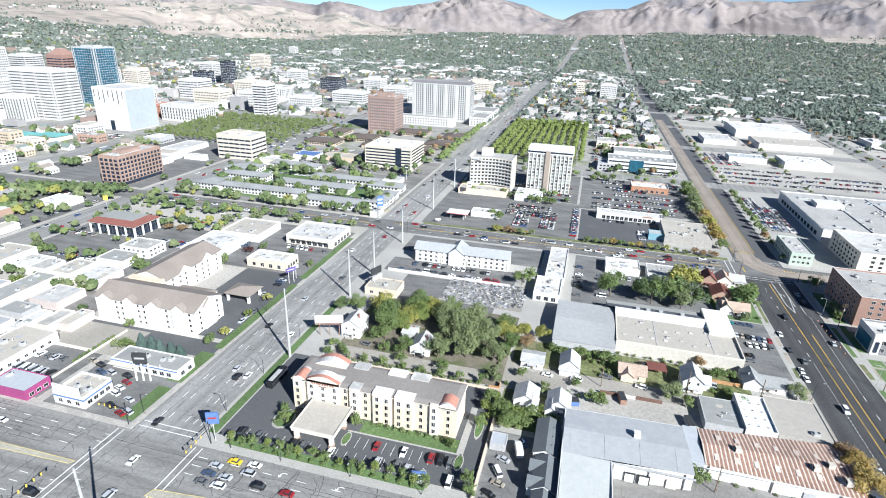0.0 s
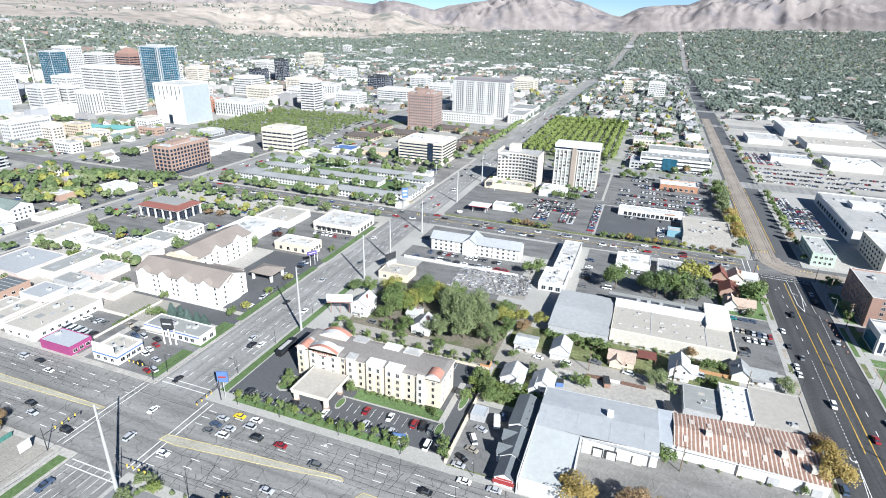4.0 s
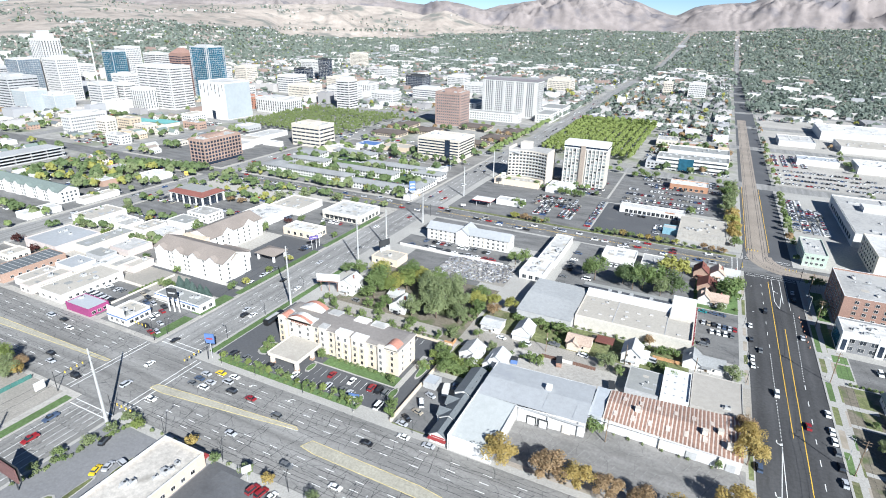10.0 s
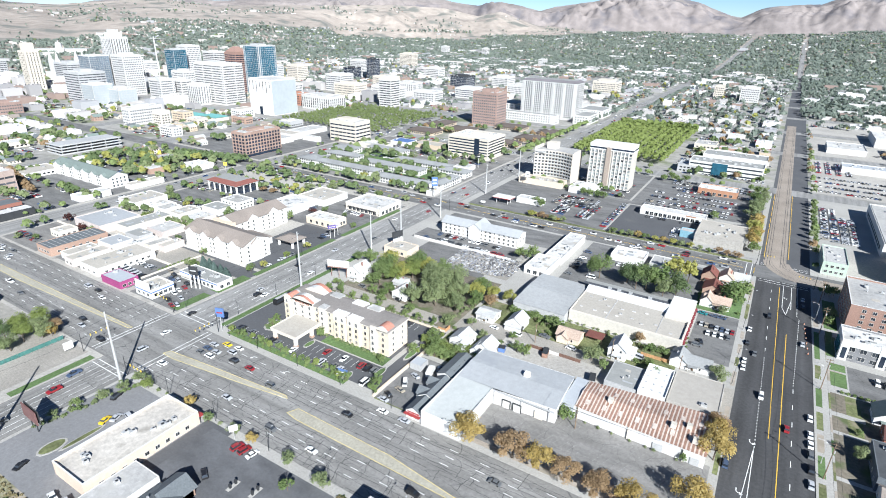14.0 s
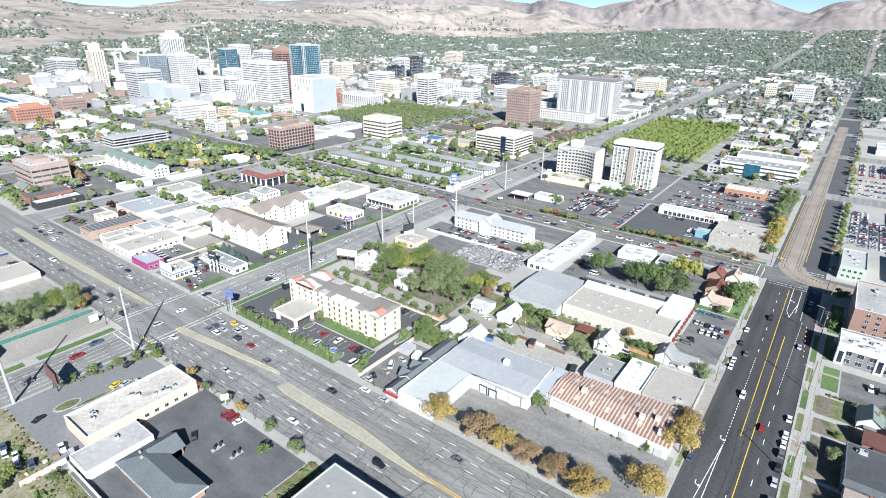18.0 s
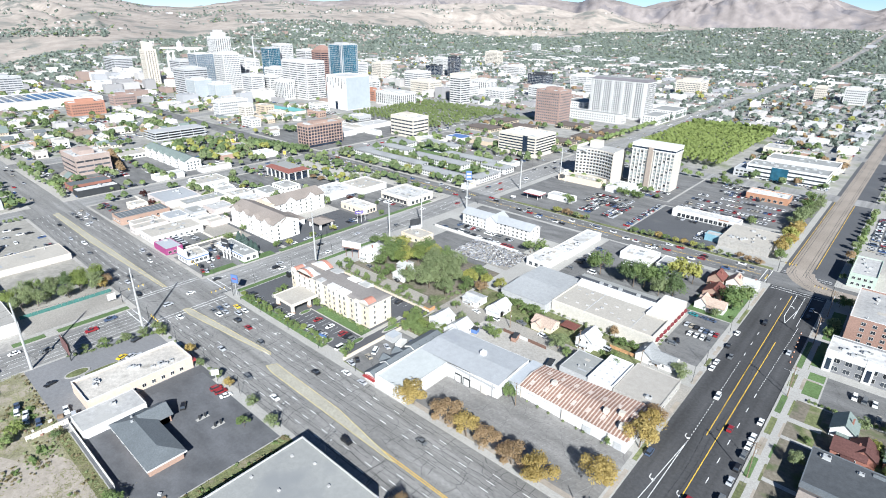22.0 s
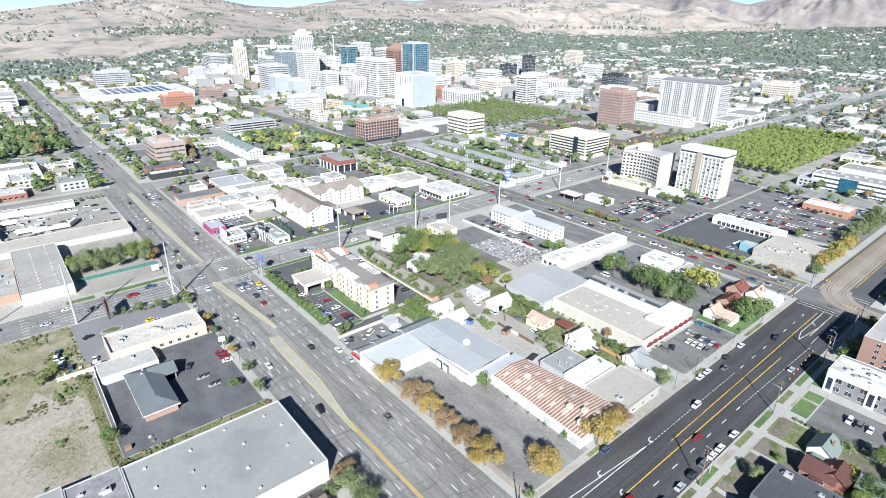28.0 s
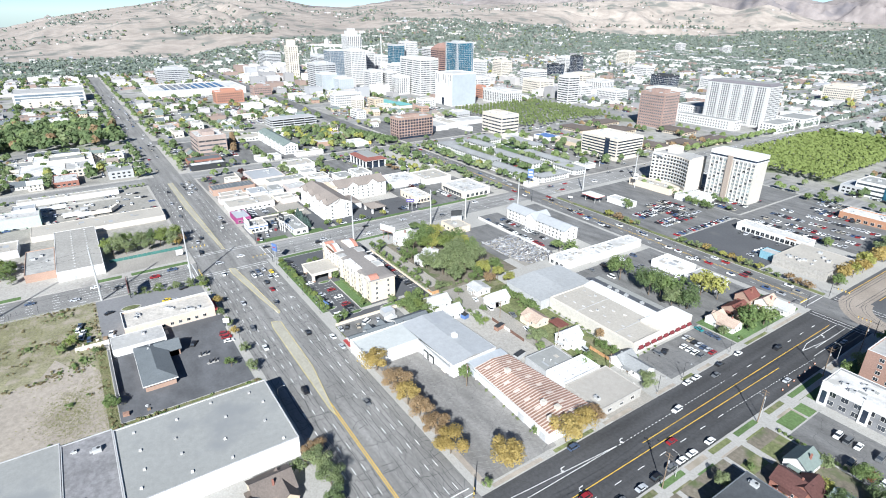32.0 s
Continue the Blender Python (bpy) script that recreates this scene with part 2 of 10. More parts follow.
ROOF_S = mat("shingle_taupe", (0.25, 0.215, 0.19), 0.95, 0.1, 0.08, 2.0)
ROOF_D = mat("shingle_dark", (0.125, 0.138, 0.147), 0.95, 0.12, 0.08, 2.0)
ROOF_LG = mat("shingle_light_grey", (0.41, 0.41, 0.4), 0.9, 0.1, 0.08, 1.6)
ROOF_R = mat("shingle_red", (0.16, 0.062, 0.05), 0.93, 0.12, 0.08, 1.6)
ROOF_B = mat("metal_roof_blue_white", (0.4, 0.42, 0.445), 0.55, 0.05, 0.05, 0.5)
ROOF_M = mat("metal_roof_pale", (0.36, 0.37, 0.38), 0.65, 0.06, 0.04, 0.5, tint=((0.32, 0.33, 0.35), 0.05, 0.55))
RUST = mat("rust_sheet", (0.28, 0.17, 0.128), 0.75, 0.2, 0.06, 0.9)
RUST_L = mat("pale_sheet", (0.56, 0.475, 0.415), 0.7, 0.15, 0.06, 0.9)
TERRA = mat("terracotta", (0.42, 0.2, 0.15), 0.85, 0.1, 0.1, 1.0)
TEAL_R = mat("teal_roof", (0.14, 0.33, 0.32), 0.7, 0.08, 0.05, 0.6)
GREEN_R = mat("green_grey_roof", (0.17, 0.205, 0.19), 0.85, 0.08, 0.05, 0.8)
MAG = mat("magenta_wall", (0.3, 0.06, 0.17), 0.7, 0.08, 0.1, 0.8)
PINK = mat("pink_wall", (0.52, 0.455, 0.425), 0.8, 0.08, 0.1, 0.8)
ORANGE = mat("orange_wall", (0.37, 0.2, 0.125), 0.8, 0.08, 0.1, 0.8)
RED = mat("red_paint", (0.3, 0.05, 0.05), 0.5, 0.06, 0.1, 0.8)
BLUE = mat("blue_paint", (0.1, 0.17, 0.36), 0.5, 0.06, 0.1, 0.8)
PURPLE = mat("purple_paint", (0.12, 0.09, 0.26), 0.5, 0.06, 0.1, 0.8)
YELLOW = mat("yellow_paint", (0.66, 0.48, 0.09), 0.5, 0.06, 0.1, 0.8)
ROOF_HT = mat("patched_pale_shingle", (0.43, 0.43, 0.425), 0.9, 0.12, 0.3, 1.6, tint=((0.33, 0.32, 0.31), 0.5, 0.58))
GREEN_P = mat("pale_green_wall", (0.42, 0.5, 0.42), 0.8, 0.06, 0.05, 0.8)
STEEL = mat("galvanised_steel", (0.55, 0.55, 0.54), 0.5, 0.06, 0.3, 3.0, metal=0.4)
POLE_D = mat("dark_metal", (0.04, 0.042, 0.045), 0.6, 0.1, 0.3, 3.0)
WOOD = mat("weathered_wood", (0.2, 0.145, 0.1), 0.9, 0.15, 0.5, 4.0)
FENCE_W = mat("cedar_fence", (0.42, 0.24, 0.12), 0.9, 0.15, 0.5, 4.0)
GLASS = mat("window_glass", (0.03, 0.035, 0.042), 0.08, 0.15, 0.1, 0.3, per=0.6, spec=0.7)
GLASS_B = mat("blue_curtain_glass", (0.025, 0.1, 0.15), 0.22, 0.25, 0.05, 0.3, spec=0.45)
GLASS_P = mat("pale_curtain_glass", (0.37, 0.4, 0.415), 0.25, 0.03, 0.05, 0.2, spec=0.5)
GLASS_K = mat("dark_curtain_glass", (0.02, 0.03, 0.05), 0.1, 0.25, 0.05, 0.3, spec=0.8)
# window glass paled so its colour stands in for haze over the towers
GLASS_HAZE = mat("haze_paled_glass", (0.075, 0.08, 0.09), 0.15, 0.25, 0.08, 0.35, per=0.5, spec=0.6)
FRAME_M = mat("window_frame", (0.55, 0.53, 0.5), 0.6, 0.05, 0.2, 2.0)
TYRE = mat("tyre_rubber", (0.02, 0.02, 0.02), 0.9, 0.1, 1.0, 5.0)
BARK = mat("bark", (0.14, 0.11, 0.085), 0.95, 0.2, 0.5, 4.0)
PAINTS = palette("vehicle_paint", [(0.7, 0.7, 0.7), (0.45, 0.46, 0.48), (0.02, 0.02, 0.022), (0.6, 0.6, 0.6), (0.1, 0.105, 0.11), (0.3, 0.02, 0.025),
                                   (0.05, 0.09, 0.2), (0.22, 0.23, 0.24), (0.72, 0.72, 0.7), (0.03, 0.032, 0.04), (0.3, 0.28, 0.24), (0.35, 0.36, 0.38)], 0.35)
LEAF = {"green": leafy("leaves_green", (0.14, 0.205, 0.075), (0.255, 0.32, 0.13)), "dark": leafy("leaves_dark", (0.115, 0.165, 0.075), (0.205, 0.265, 0.12)),
        "olive": leafy("leaves_olive", (0.175, 0.22, 0.105), (0.305, 0.35, 0.18)), "yellow": leafy("leaves_yellow", (0.3, 0.31, 0.09), (0.44, 0.43, 0.14)),
        "orange": leafy("leaves_orange", (0.36, 0.265, 0.09), (0.49, 0.385, 0.15)), "rust": leafy("leaves_rust", (0.3, 0.21, 0.12), (0.4, 0.29, 0.17)),
        "lime": leafy("leaves_lime", (0.175, 0.225, 0.07), (0.285, 0.34, 0.115)), "square": leafy("leaves_square", (0.165, 0.21, 0.085), (0.265, 0.315, 0.13)), "plum": leafy("leaves_plum", (0.09, 0.04, 0.04), (0.14, 0.06, 0.05)),
        # haze: distance haze is mixed into this leaf colour as a muted blue-green
        "haze": leafy("leaves_valley_hazed", (0.175, 0.215, 0.18), (0.265, 0.3, 0.255)), "spruce": leafy("leaves_spruce", (0.09, 0.14, 0.12), (0.16, 0.22, 0.2))}
BZ = 0.15
rng = random.Random(7)


# ---- mesh helpers ----
class Geo:
    """Collects faces of one mesh; each face names its material slot."""

    def __init__(self):
        self.v, self.f, self.k = [], [], []

    def face(self, pts, k=0):
        i = len(self.v)
        self.v += [tuple(p) for p in pts]
        self.f.append(tuple(range(i, i + len(pts))))
        self.k.append(k)
        return self

    def box(self, x0, y0, z0, x1, y1, z1, k=0, top=True, bottom=False):
        i = len(self.v)
        self.v += [(x0, y0, z0), (x1, y0, z0), (x1, y1, z0), (x0, y1, z0), (x0, y0, z1), (x1, y0, z1), (x1, y1, z1), (x0, y1, z1)]
        fs = [(0, 1, 5, 4), (1, 2, 6, 5), (2, 3, 7, 6), (3, 0, 4, 7)]
        if top:
            fs.append((4, 5, 6, 7))
        if bottom:
            fs.append((3, 2, 1, 0))
        self.f += [tuple(i + a for a in q) for q in fs]
        self.k += [k] * len(fs)
        return self

    def prism(self, poly, z0, z1, k=0, top=True):
        """An upright prism on a counter-clockwise outline."""
        i, n = len(self.v), len(poly)
        self.v += [(x, y, z0) for x, y in poly] + [(x, y, z1) for x, y in poly]
        for a in range(n):
            b = (a + 1) % n
            self.f.append((i + a, i + b, i + n + b, i + n + a))
            self.k.append(k)
        if top:
            self.f.append(tuple(range(i + n, i + 2 * n)))
            self.k.append(k)
        return self

    def rod(self, p, q, r0, r1=None, n=6, k=0, cap=True):
        """A tapered rod from p to q."""
        p, q = Vector(p), Vector(q)
        r1 = r0 if r1 is None else r1
        d = (q - p).normalized()
        a = d.orthogonal().normalized()
        b = d.cross(a)
        i = len(self.v)
        for c, r in ((p, r0), (q, r1)):
            for j in range(n):
                w = 2 * math.pi * j / n
                self.v.append(tuple(c + a * (r * math.cos(w)) + b * (r * math.sin(w))))
        for j in range(n):
            l = (j + 1) % n
            self.f.append((i + j, i + l, i + n + l, i + n + j))
            self.k.append(k)
        if cap:
            self.f.append(tuple(i + n + j for j in range(n)))
            self.k.append(k)
        return self

    def mesh(self, name, mats):
        me = bpy.data.meshes.new(name)
        me.from_pydata(self.v, [], self.f)
        for m in (mats if isinstance(mats, (list, tuple)) else [mats]):
            me.materials.append(m)
        if any(self.k):
            me.polygons.foreach_set("material_index", self.k)
        me.update()
        return me


def part(name, g, mats, parent=None, label="", at=None, rot=0.0):
    """Links a mesh as one object under a thing or part. g: a Geo or a finished mesh."""
    me = g.mesh(name, mats) if isinstance(g, Geo) else g
    ob = new(name, me)
    if parent is not None:
        ob.parent = parent
    if at is not None:
        ob.location = at
    if rot:
        ob.rotation_euler = (0, 0, radians(rot))
    if label:
        ob["label"] = label
    return ob


def thing(name, label, category, x=0.0, y=0.0, z=BZ, rot=0.0, group="", kind=""):
    """An Empty at the base of a thing."""
    e = new(name)
    e.empty_display_size = 0.5
    e.location, e.rotation_euler = (x, y, z), (0, 0, radians(rot))
    return tagged(e, label, category, group, kind)


def slab(name, label, x0, y0, x1, y1, z0, z1, m, category="ground"):
    """A flat piece of the ground."""
    ob = new(name, Geo().box(x0, y0, z0, x1, y1, z1).mesh(name, m))
    return tagged(ob, label, category, kind="structure")


# ---- roads and blocks ----
KX = {"600": (-143.5, -118.5), "700": (102.0, 130.0), "500": (-357, -333), "400": (-527, -503)}
KY = {"300": (84.0, 122.4), "200": (343.0, 364.5), "100": (556, 578)}
XS = [-1520, -1340, -1165, -1000, -838, -678, -515, -345, -131, 116, 335, 540, 730, 915, 1100, 1290, 1480]
YS = [-140, 103, 354, 567, 760, 930, 1090, 1250, 1410, 1570, 1730, 1890, 2050]


def kerbs(c, table, w=11):
    for a, b in table.values():
        if a <= c <= b:
            return a, b
    return c - w, c + w


tagged(new("ground", Geo().box(-6000, -3000, -2, 6000, 6000, -0.06).mesh("ground", TOWN)), "pale dusty valley floor stretching to the hills", "ground", kind="structure")
for i, c in enumerate(XS[1:]):
    a, b = kerbs(c, KX)
    y0, y1 = (-900, 2060)
    m = {-131: ASPH_MID, 116: ASPH}.get(c, ASPH_MID)
    slab("road", "new black asphalt street with painted lanes" if c == 116 else "grey asphalt city street running east", a, y0, b, 366.2 if c == 116 else y1 if c != -131 else 2060, -0.05, 0.0, m, "road")
    if c == 116:
        slab("road", "grey asphalt street beside the light-rail tracks", a, 366.2, b, 2060, -0.05, 0.0, ASPH_SEAL, "road")
for i, c in enumerate(YS):
    a, b = kerbs(c, KY)
    m = {103: ASPH_OLD, 354: ASPH_LOT}.get(c, ASPH_MID)
    slab("road", "wide old asphalt avenue crazed with sealed cracks" if c == 103 else "grey asphalt cross street", -1350, a, 1490, b, -0.05, 0.004, m, "road")
BLOCKS = {}
for i in range(1, len(XS) - 1):
    for j in range(len(YS) - 1):
        x0, x1 = kerbs(XS[i], KX)[1], kerbs(XS[i + 1], KX)[0]
        y0, y1 = kerbs(YS[j], KY)[1], kerbs(YS[j + 1], KY)[0]
        BLOCKS[i, j] = (x0, y0, x1, y1)

# south of the wide crossing the first avenue is set over to the east
x0, y0, x1, y1 = BLOCKS[7, 0]
BLOCKS[7, 0] = (x0, y0, -136.8, y1)
x0, y0, x1, y1 = BLOCKS[8, 0]
BLOCKS[8, 0] = (-114.2, y0, x1, y1)
ASPH_LANES = cracked("asphalt_lanes", (0.222, 0.216, 0.206), (0.15, 0.15, 0.148), 0.2, 0.018, streak=(0.62, 0.006, 1))
slab("road", "old asphalt avenue with tyre-darkened lanes", -137, -900, -114, 84, -0.05, 0.003, ASPH_LANES, "road")

# ---- kinds of things ----
WIN = {}


def win_mesh(w, h, fm, gm, sill=True):
    """A window: a proud frame with a glazed recess and a mullion."""
    key = (round(w, 2), round(h, 2), fm.name, gm.name)
    if key not in WIN:
        g = Geo()
        t = 0.09
        for x0, x1, z0, z1 in ((-w / 2, w / 2, 0, t), (-w / 2, w / 2, h - t, h), (-w / 2, -w / 2 + t, t, h - t), (w / 2 - t, w / 2, t, h - t)):
            g.box(x0, -0.12, z0, x1, 0, z1, 0)
        if w > 1.2:
            g.box(-0.035, -0.08, t, 0.035, 0, h - t, 0)
        g.face([(-w / 2 + t, -0.04, t), (w / 2 - t, -0.04, t), (w / 2 - t, -0.04, h - t), (-w / 2 + t, -0.04, h - t)], 1)
        WIN[key] = g.mesh("window", [fm, gm])
    return WIN[key]


def facing(sx, sy, f):
    """Origin, turn and length of one side of a sx by sy plan: f front -y, r right +x, b back +y, l left -x."""
    return {"f": ((0, -sy / 2), 0, sx), "r": ((sx / 2, 0), 90, sy), "b": ((0, sy / 2), 180, sx), "l": ((-sx / 2, 0), 270, sy)}[f]


def side(o, rot, s, out=0.0):
    a = radians(rot)
    return (o[0] + s * math.cos(a) + out * math.sin(a), o[1] + s * math.sin(a) - out * math.cos(a))


def windows(e, sx, sy, faces, n, floors, z0, dz, w, h, fm=None, gm=None, sep=True, margin=0.08, proud=0.0, skip=()):
    """Rows of windows on the named sides; sep: each one an object, else one joined part for a side."""
    fm, gm = fm or FRAME_M, gm or GLASS
    g = Geo()
    for f in faces:
        o, rot, L = facing(sx, sy, f)
        cnt = n if isinstance(n, int) else max(1, int(L / n))
        for k in range(floors):
            for c in range(cnt):
                if (k, c) in skip:
                    continue
                s = (-0.5 + margin + (1 - 2 * margin) * (c + 0.5) / cnt) * L
                x, y = side(o, rot, s, proud)
                z = z0 + k * dz
                if sep:
                    part("window", win_mesh(w, h, fm, gm), None, e, at=(x, y, z), rot=rot)
                else:
                    ax, ay = side((0, 0), rot, w / 2)
                    nx, ny = side((0, 0), rot, 0, 0.05)
                    g.face([(x - ax + nx, y - ay + ny, z), (x + ax + nx, y + ay + ny, z), (x + ax + nx, y + ay + ny, z + h), (x - ax + nx, y - ay + ny, z + h)])
                    mx, my = nx * 2, ny * 2
                    g.face([(x - ax * 1.1 + mx, y - ay * 1.1 + my, z - 0.15), (x + ax * 1.1 + mx, y + ay * 1.1 + my, z - 0.15), (x + ax * 1.1 + mx, y + ay * 1.1 + my, z), (x - ax * 1.1 + mx, y - ay * 1.1 + my, z)], 1)
    if g.f:
        tagged(part("window_grid", g, [gm, fm], e), kind="stuff")


def bands(e, sx, sy, faces, floors, z0, dz, h, gm=None, inset=0.0, out=0.06):
    """Ribbon windows, one strip a floor and side; joined on far buildings."""
    far, g = abs(e.location.y) + abs(e.location.x) > 620, Geo()
    for f in faces:
        o, rot, L = facing(sx, sy, f)
        a, b = side(o, rot, -L / 2 + inset, out), side(o, rot, L / 2 - inset, out)
        for k in range(floors):
            z = z0 + k * dz
            q = [(*a, z), (*b, z), (*b, z + h), (*a, z + h)]
            if far:
                g.face(q)
            else:
                part("window_band", Geo().face(q), gm or GLASS, e)
    if far:
        tagged(part("window_grid", g, gm or GLASS, e), kind="stuff")


UNIT = {}


def roof_unit(e, x, y, z, s=1.0, r=0):
    """A packaged air unit on a curb: casing, fan ring, duct."""
    if "u" not in UNIT:
        g = Geo().box(-1.1, -0.8, 0, 1.1, 0.8, 0.15, 1).box(-1.0, -0.7, 0.15, 1.0, 0.7, 1.15)
        for j in range(10):
            a, b = 2 * math.pi * j / 10, 2 * math.pi * (j + 1) / 10
            g.face([(0.4 + 0.5 * math.cos(a), 0.5 * math.sin(a), 1.17), (0.4 + 0.5 * math.cos(b), 0.5 * math.sin(b), 1.17), (0.4, 0, 1.17)], 2)
        g.box(-1.7, -0.3, 0.2, -1.0, 0.3, 0.7, 0)
        UNIT["u"] = g.mesh("air_unit", [STEEL, GREYW, POLE_D])
    ob = part("air_unit", UNIT["u"], None, e, at=(x, y, z), rot=r)
    ob.scale = (s, s, s)


def shell(e, sx, sy, h, wall, roof, par=0.6, cap=None, th=0.3, dx=0, dy=0, z=0.0, name="wall"):
    """Four walls with a parapet round a flat roof."""
    g = Geo()
    X, Y, t = sx / 2, sy / 2, th
    H = h + par
    for x0, y0, x1, y1 in ((-X, -Y, X, -Y + t), (-X, Y - t, X, Y), (-X, -Y + t, -X + t, Y - t), (X - t, -Y + t, X, Y - t)):
        g.box(dx + x0, dy + y0, z, dx + x1, dy + y1, z + H)
    part(name, g, wall, e)
    part("roof", Geo().box(dx - X + t, dy - Y + t, z + h - 0.3, dx + X - t, dy + Y - t, z + h), roof, e)
    if cap:
        g = Geo()
        for x0, y0, x1, y1 in ((-X - 0.06, -Y - 0.06, X + 0.06, -Y + t + 0.06), (-X - 0.06, Y - t - 0.06, X + 0.06, Y + 0.06), (-X - 0.06, -Y + t + 0.06, -X + t + 0.06, Y - t - 0.06), (X - t - 0.06, -Y + t + 0.06, X + 0.06, Y - t - 0.06)):
            g.box(dx + x0, dy + y0, z + H, dx + x1, dy + y1, z + H + 0.12)
        part("coping", g, cap, e)


def flat(label, x0, y0, x1, y1, h, wall=None, roof=None, par=0.6, cap=None, units=0, win=(), name="commercial_building", cat="building", door=True, rot=0, seed=0):
    """A flat-roofed building on the plan x0..x1, y0..y1."""
    sx, sy = x1 - x0, y1 - y0
    if len(label.split()) < 4:
        label += " beside its car park"
    e = thing(name, label, cat, (x0 + x1) / 2, (y0 + y1) / 2, BZ, rot)
    wall, roof = wall or WHITE, roof or ROOF_W
    if roof is ROOF_W and x1 < -145 and "roof" not in label.replace("flat-roofed", ""):
        roof = (ROOF_W, ROOF_V, ROOF_T, ROOF_W, ROOF_V)[int(abs(x0 * 3 + y0)) % 5]
    shell(e, sx, sy, h, wall, roof, par, cap)
    r = random.Random(int(x0 * 7 + y0 * 13) + seed)
    for i in range(units):
        roof_unit(e, r.uniform(-sx / 2 + 2, sx / 2 - 2) * 0.85, r.uniform(-sy / 2 + 1.5, sy / 2 - 1.5) * 0.8, h, r.uniform(0.7, 1.3), r.choice((0, 90)))
    for wn_ in win:
        windows(e, sx, sy, *wn_)
    if y1 < 345 and x0 > -345 and "plain" not in label and roof in (ROOF_W, ROOF_G, ROOF_T):
        pg = Geo()
        for i in range(min(9, int(sx * sy / 60))):
            x, y, w, d = r.uniform(-0.4, 0.3) * sx, r.uniform(-0.4, 0.3) * sy, r.uniform(1.0, 5), r.uniform(0.8, 4)
            pg.box(x, y, h, min(x + w, sx / 2 - 0.4), min(y + d, sy / 2 - 0.4), h + 0.02 + 0.004 * i, r.randrange(3))
        if pg.v:
            tagged(part("roof_patching", pg, [ROOF_T, ROOF_G, ROOF_M], e), kind="stuff")
        for i in range(min(3, int(sx * sy / 120) + 1) if math.hypot(x0 - 60, y0) < 330 else 0):
            x, y = r.uniform(-0.42, 0.42) * sx, r.uniform(-0.42, 0.42) * sy
            part("roof_vent", Geo().rod((x, y, h), (x, y, h + 0.9), 0.22, 0.22, 6).rod((x, y, h + 0.9), (x, y, h + 1.15), 0.4, 0.1, 6), STEEL, e)
    return e


def gabled(e, sx, sy, h, rise, wall, roof, over=0.45, dx=0, dy=0, along="x", z=0.0, gable=None):
    """Walls under a pitched roof with eaves; the ridge runs along x or y."""
    X, Y = sx / 2, sy / 2
    g = Geo().box(dx - X, dy - Y, z, dx + X, dy + Y, z + h, top=False)
    t = 0.18
    r = Geo()
    if along == "x":
        for s in (-1, 1):
            g.face([(dx + s * X, dy - Y, z + h), (dx + s * X, dy + Y, z + h), (dx + s * X, dy, z + h + rise)][::s])
        k = rise / Y
        for s in (-1, 1):
            a, b = (dx - X - over, dx + X + over)
            ye, ze = dy + s * (Y + over), z + h - k * over
            q = [(a, ye, ze), (b, ye, ze), (b, dy, z + h + rise), (a, dy, z + h + rise)]
            if s > 0:
                q = q[::-1]
            r.face([(x, y, zz + t) for x, y, zz in q])
            r.face(q[::-1])
            for m in range(4):
                p1, p2 = q[m], q[(m + 1) % 4]
                r.face([p1, p2, (p2[0], p2[1], p2[2] + t), (p1[0], p1[1], p1[2] + t)])
    else:
        for s in (-1, 1):
            g.face([(dx - X, dy + s * Y, z + h), (dx + X, dy + s * Y, z + h), (dx, dy + s * Y, z + h + rise)][::-s])
        k = rise / X
        for s in (-1, 1):
            a, b = (dy - Y - over, dy + Y + over)
            xe, ze = dx + s * (X + over), z + h - k * over
            q = [(xe, a, ze), (xe, b, ze), (dx, b, z + h + rise), (dx, a, z + h + rise)]
            if s < 0:
                q = q[::-1]
            r.face([(x, y, zz + t) for x, y, zz in q])
            r.face(q[::-1])
            for m in range(4):
                p1, p2 = q[m], q[(m + 1) % 4]
                r.face([p1, p2, (p2[0], p2[1], p2[2] + t), (p1[0], p1[1], p1[2] + t)])
    part("wall", g, wall, e)
    part("roof", r, roof, e)


def hipped(e, sx, sy, h, rise, roof, over=0.6, dx=0, dy=0, z=0.0, flat_top=0.0, top=None):
    """A hipped roof; flat_top leaves a level deck of that share."""
    X, Y = sx / 2 + over, sy / 2 + over
    m = min(X, Y) * (1 - flat_top)
    a, b = X - m, Y - m
    lo = [(dx - X, dy - Y), (dx + X, dy - Y), (dx + X, dy + Y), (dx - X, dy + Y)]
    hi = [(dx - a, dy - b), (dx + a, dy - b), (dx + a, dy + b), (dx - a, dy + b)]
    g = Geo()
    for i in range(4):
        j = (i + 1) % 4
        g.face([(*lo[i], z + h + 0.25), (*lo[j], z + h + 0.25), (*hi[j], z + h + rise), (*hi[i], z + h + rise)])
        g.face([(*lo[i], z + h), (*lo[j], z + h), (*lo[j], z + h + 0.25), (*lo[i], z + h + 0.25)])
    g.face([(*p, z + h) for p in lo[::-1]])
    part("roof", g, roof, e)
    if flat_top:
        part("roof_deck", Geo().box(dx - a, dy - b, z + h + rise - 0.1, dx + a, dy + b, z + h + rise + 0.05), top or ROOF_W, e)


def door(e, sx, sy, f, s, w=1.1, h=2.1, m=None):
    o, rot, L = facing(sx, sy, f)
    x, y = side(o, rot, s)
    part("door", Geo().box(-w / 2, -0.08, 0, w / 2, 0, h), m or POLE_D, e, at=(x, y, 0), rot=rot)


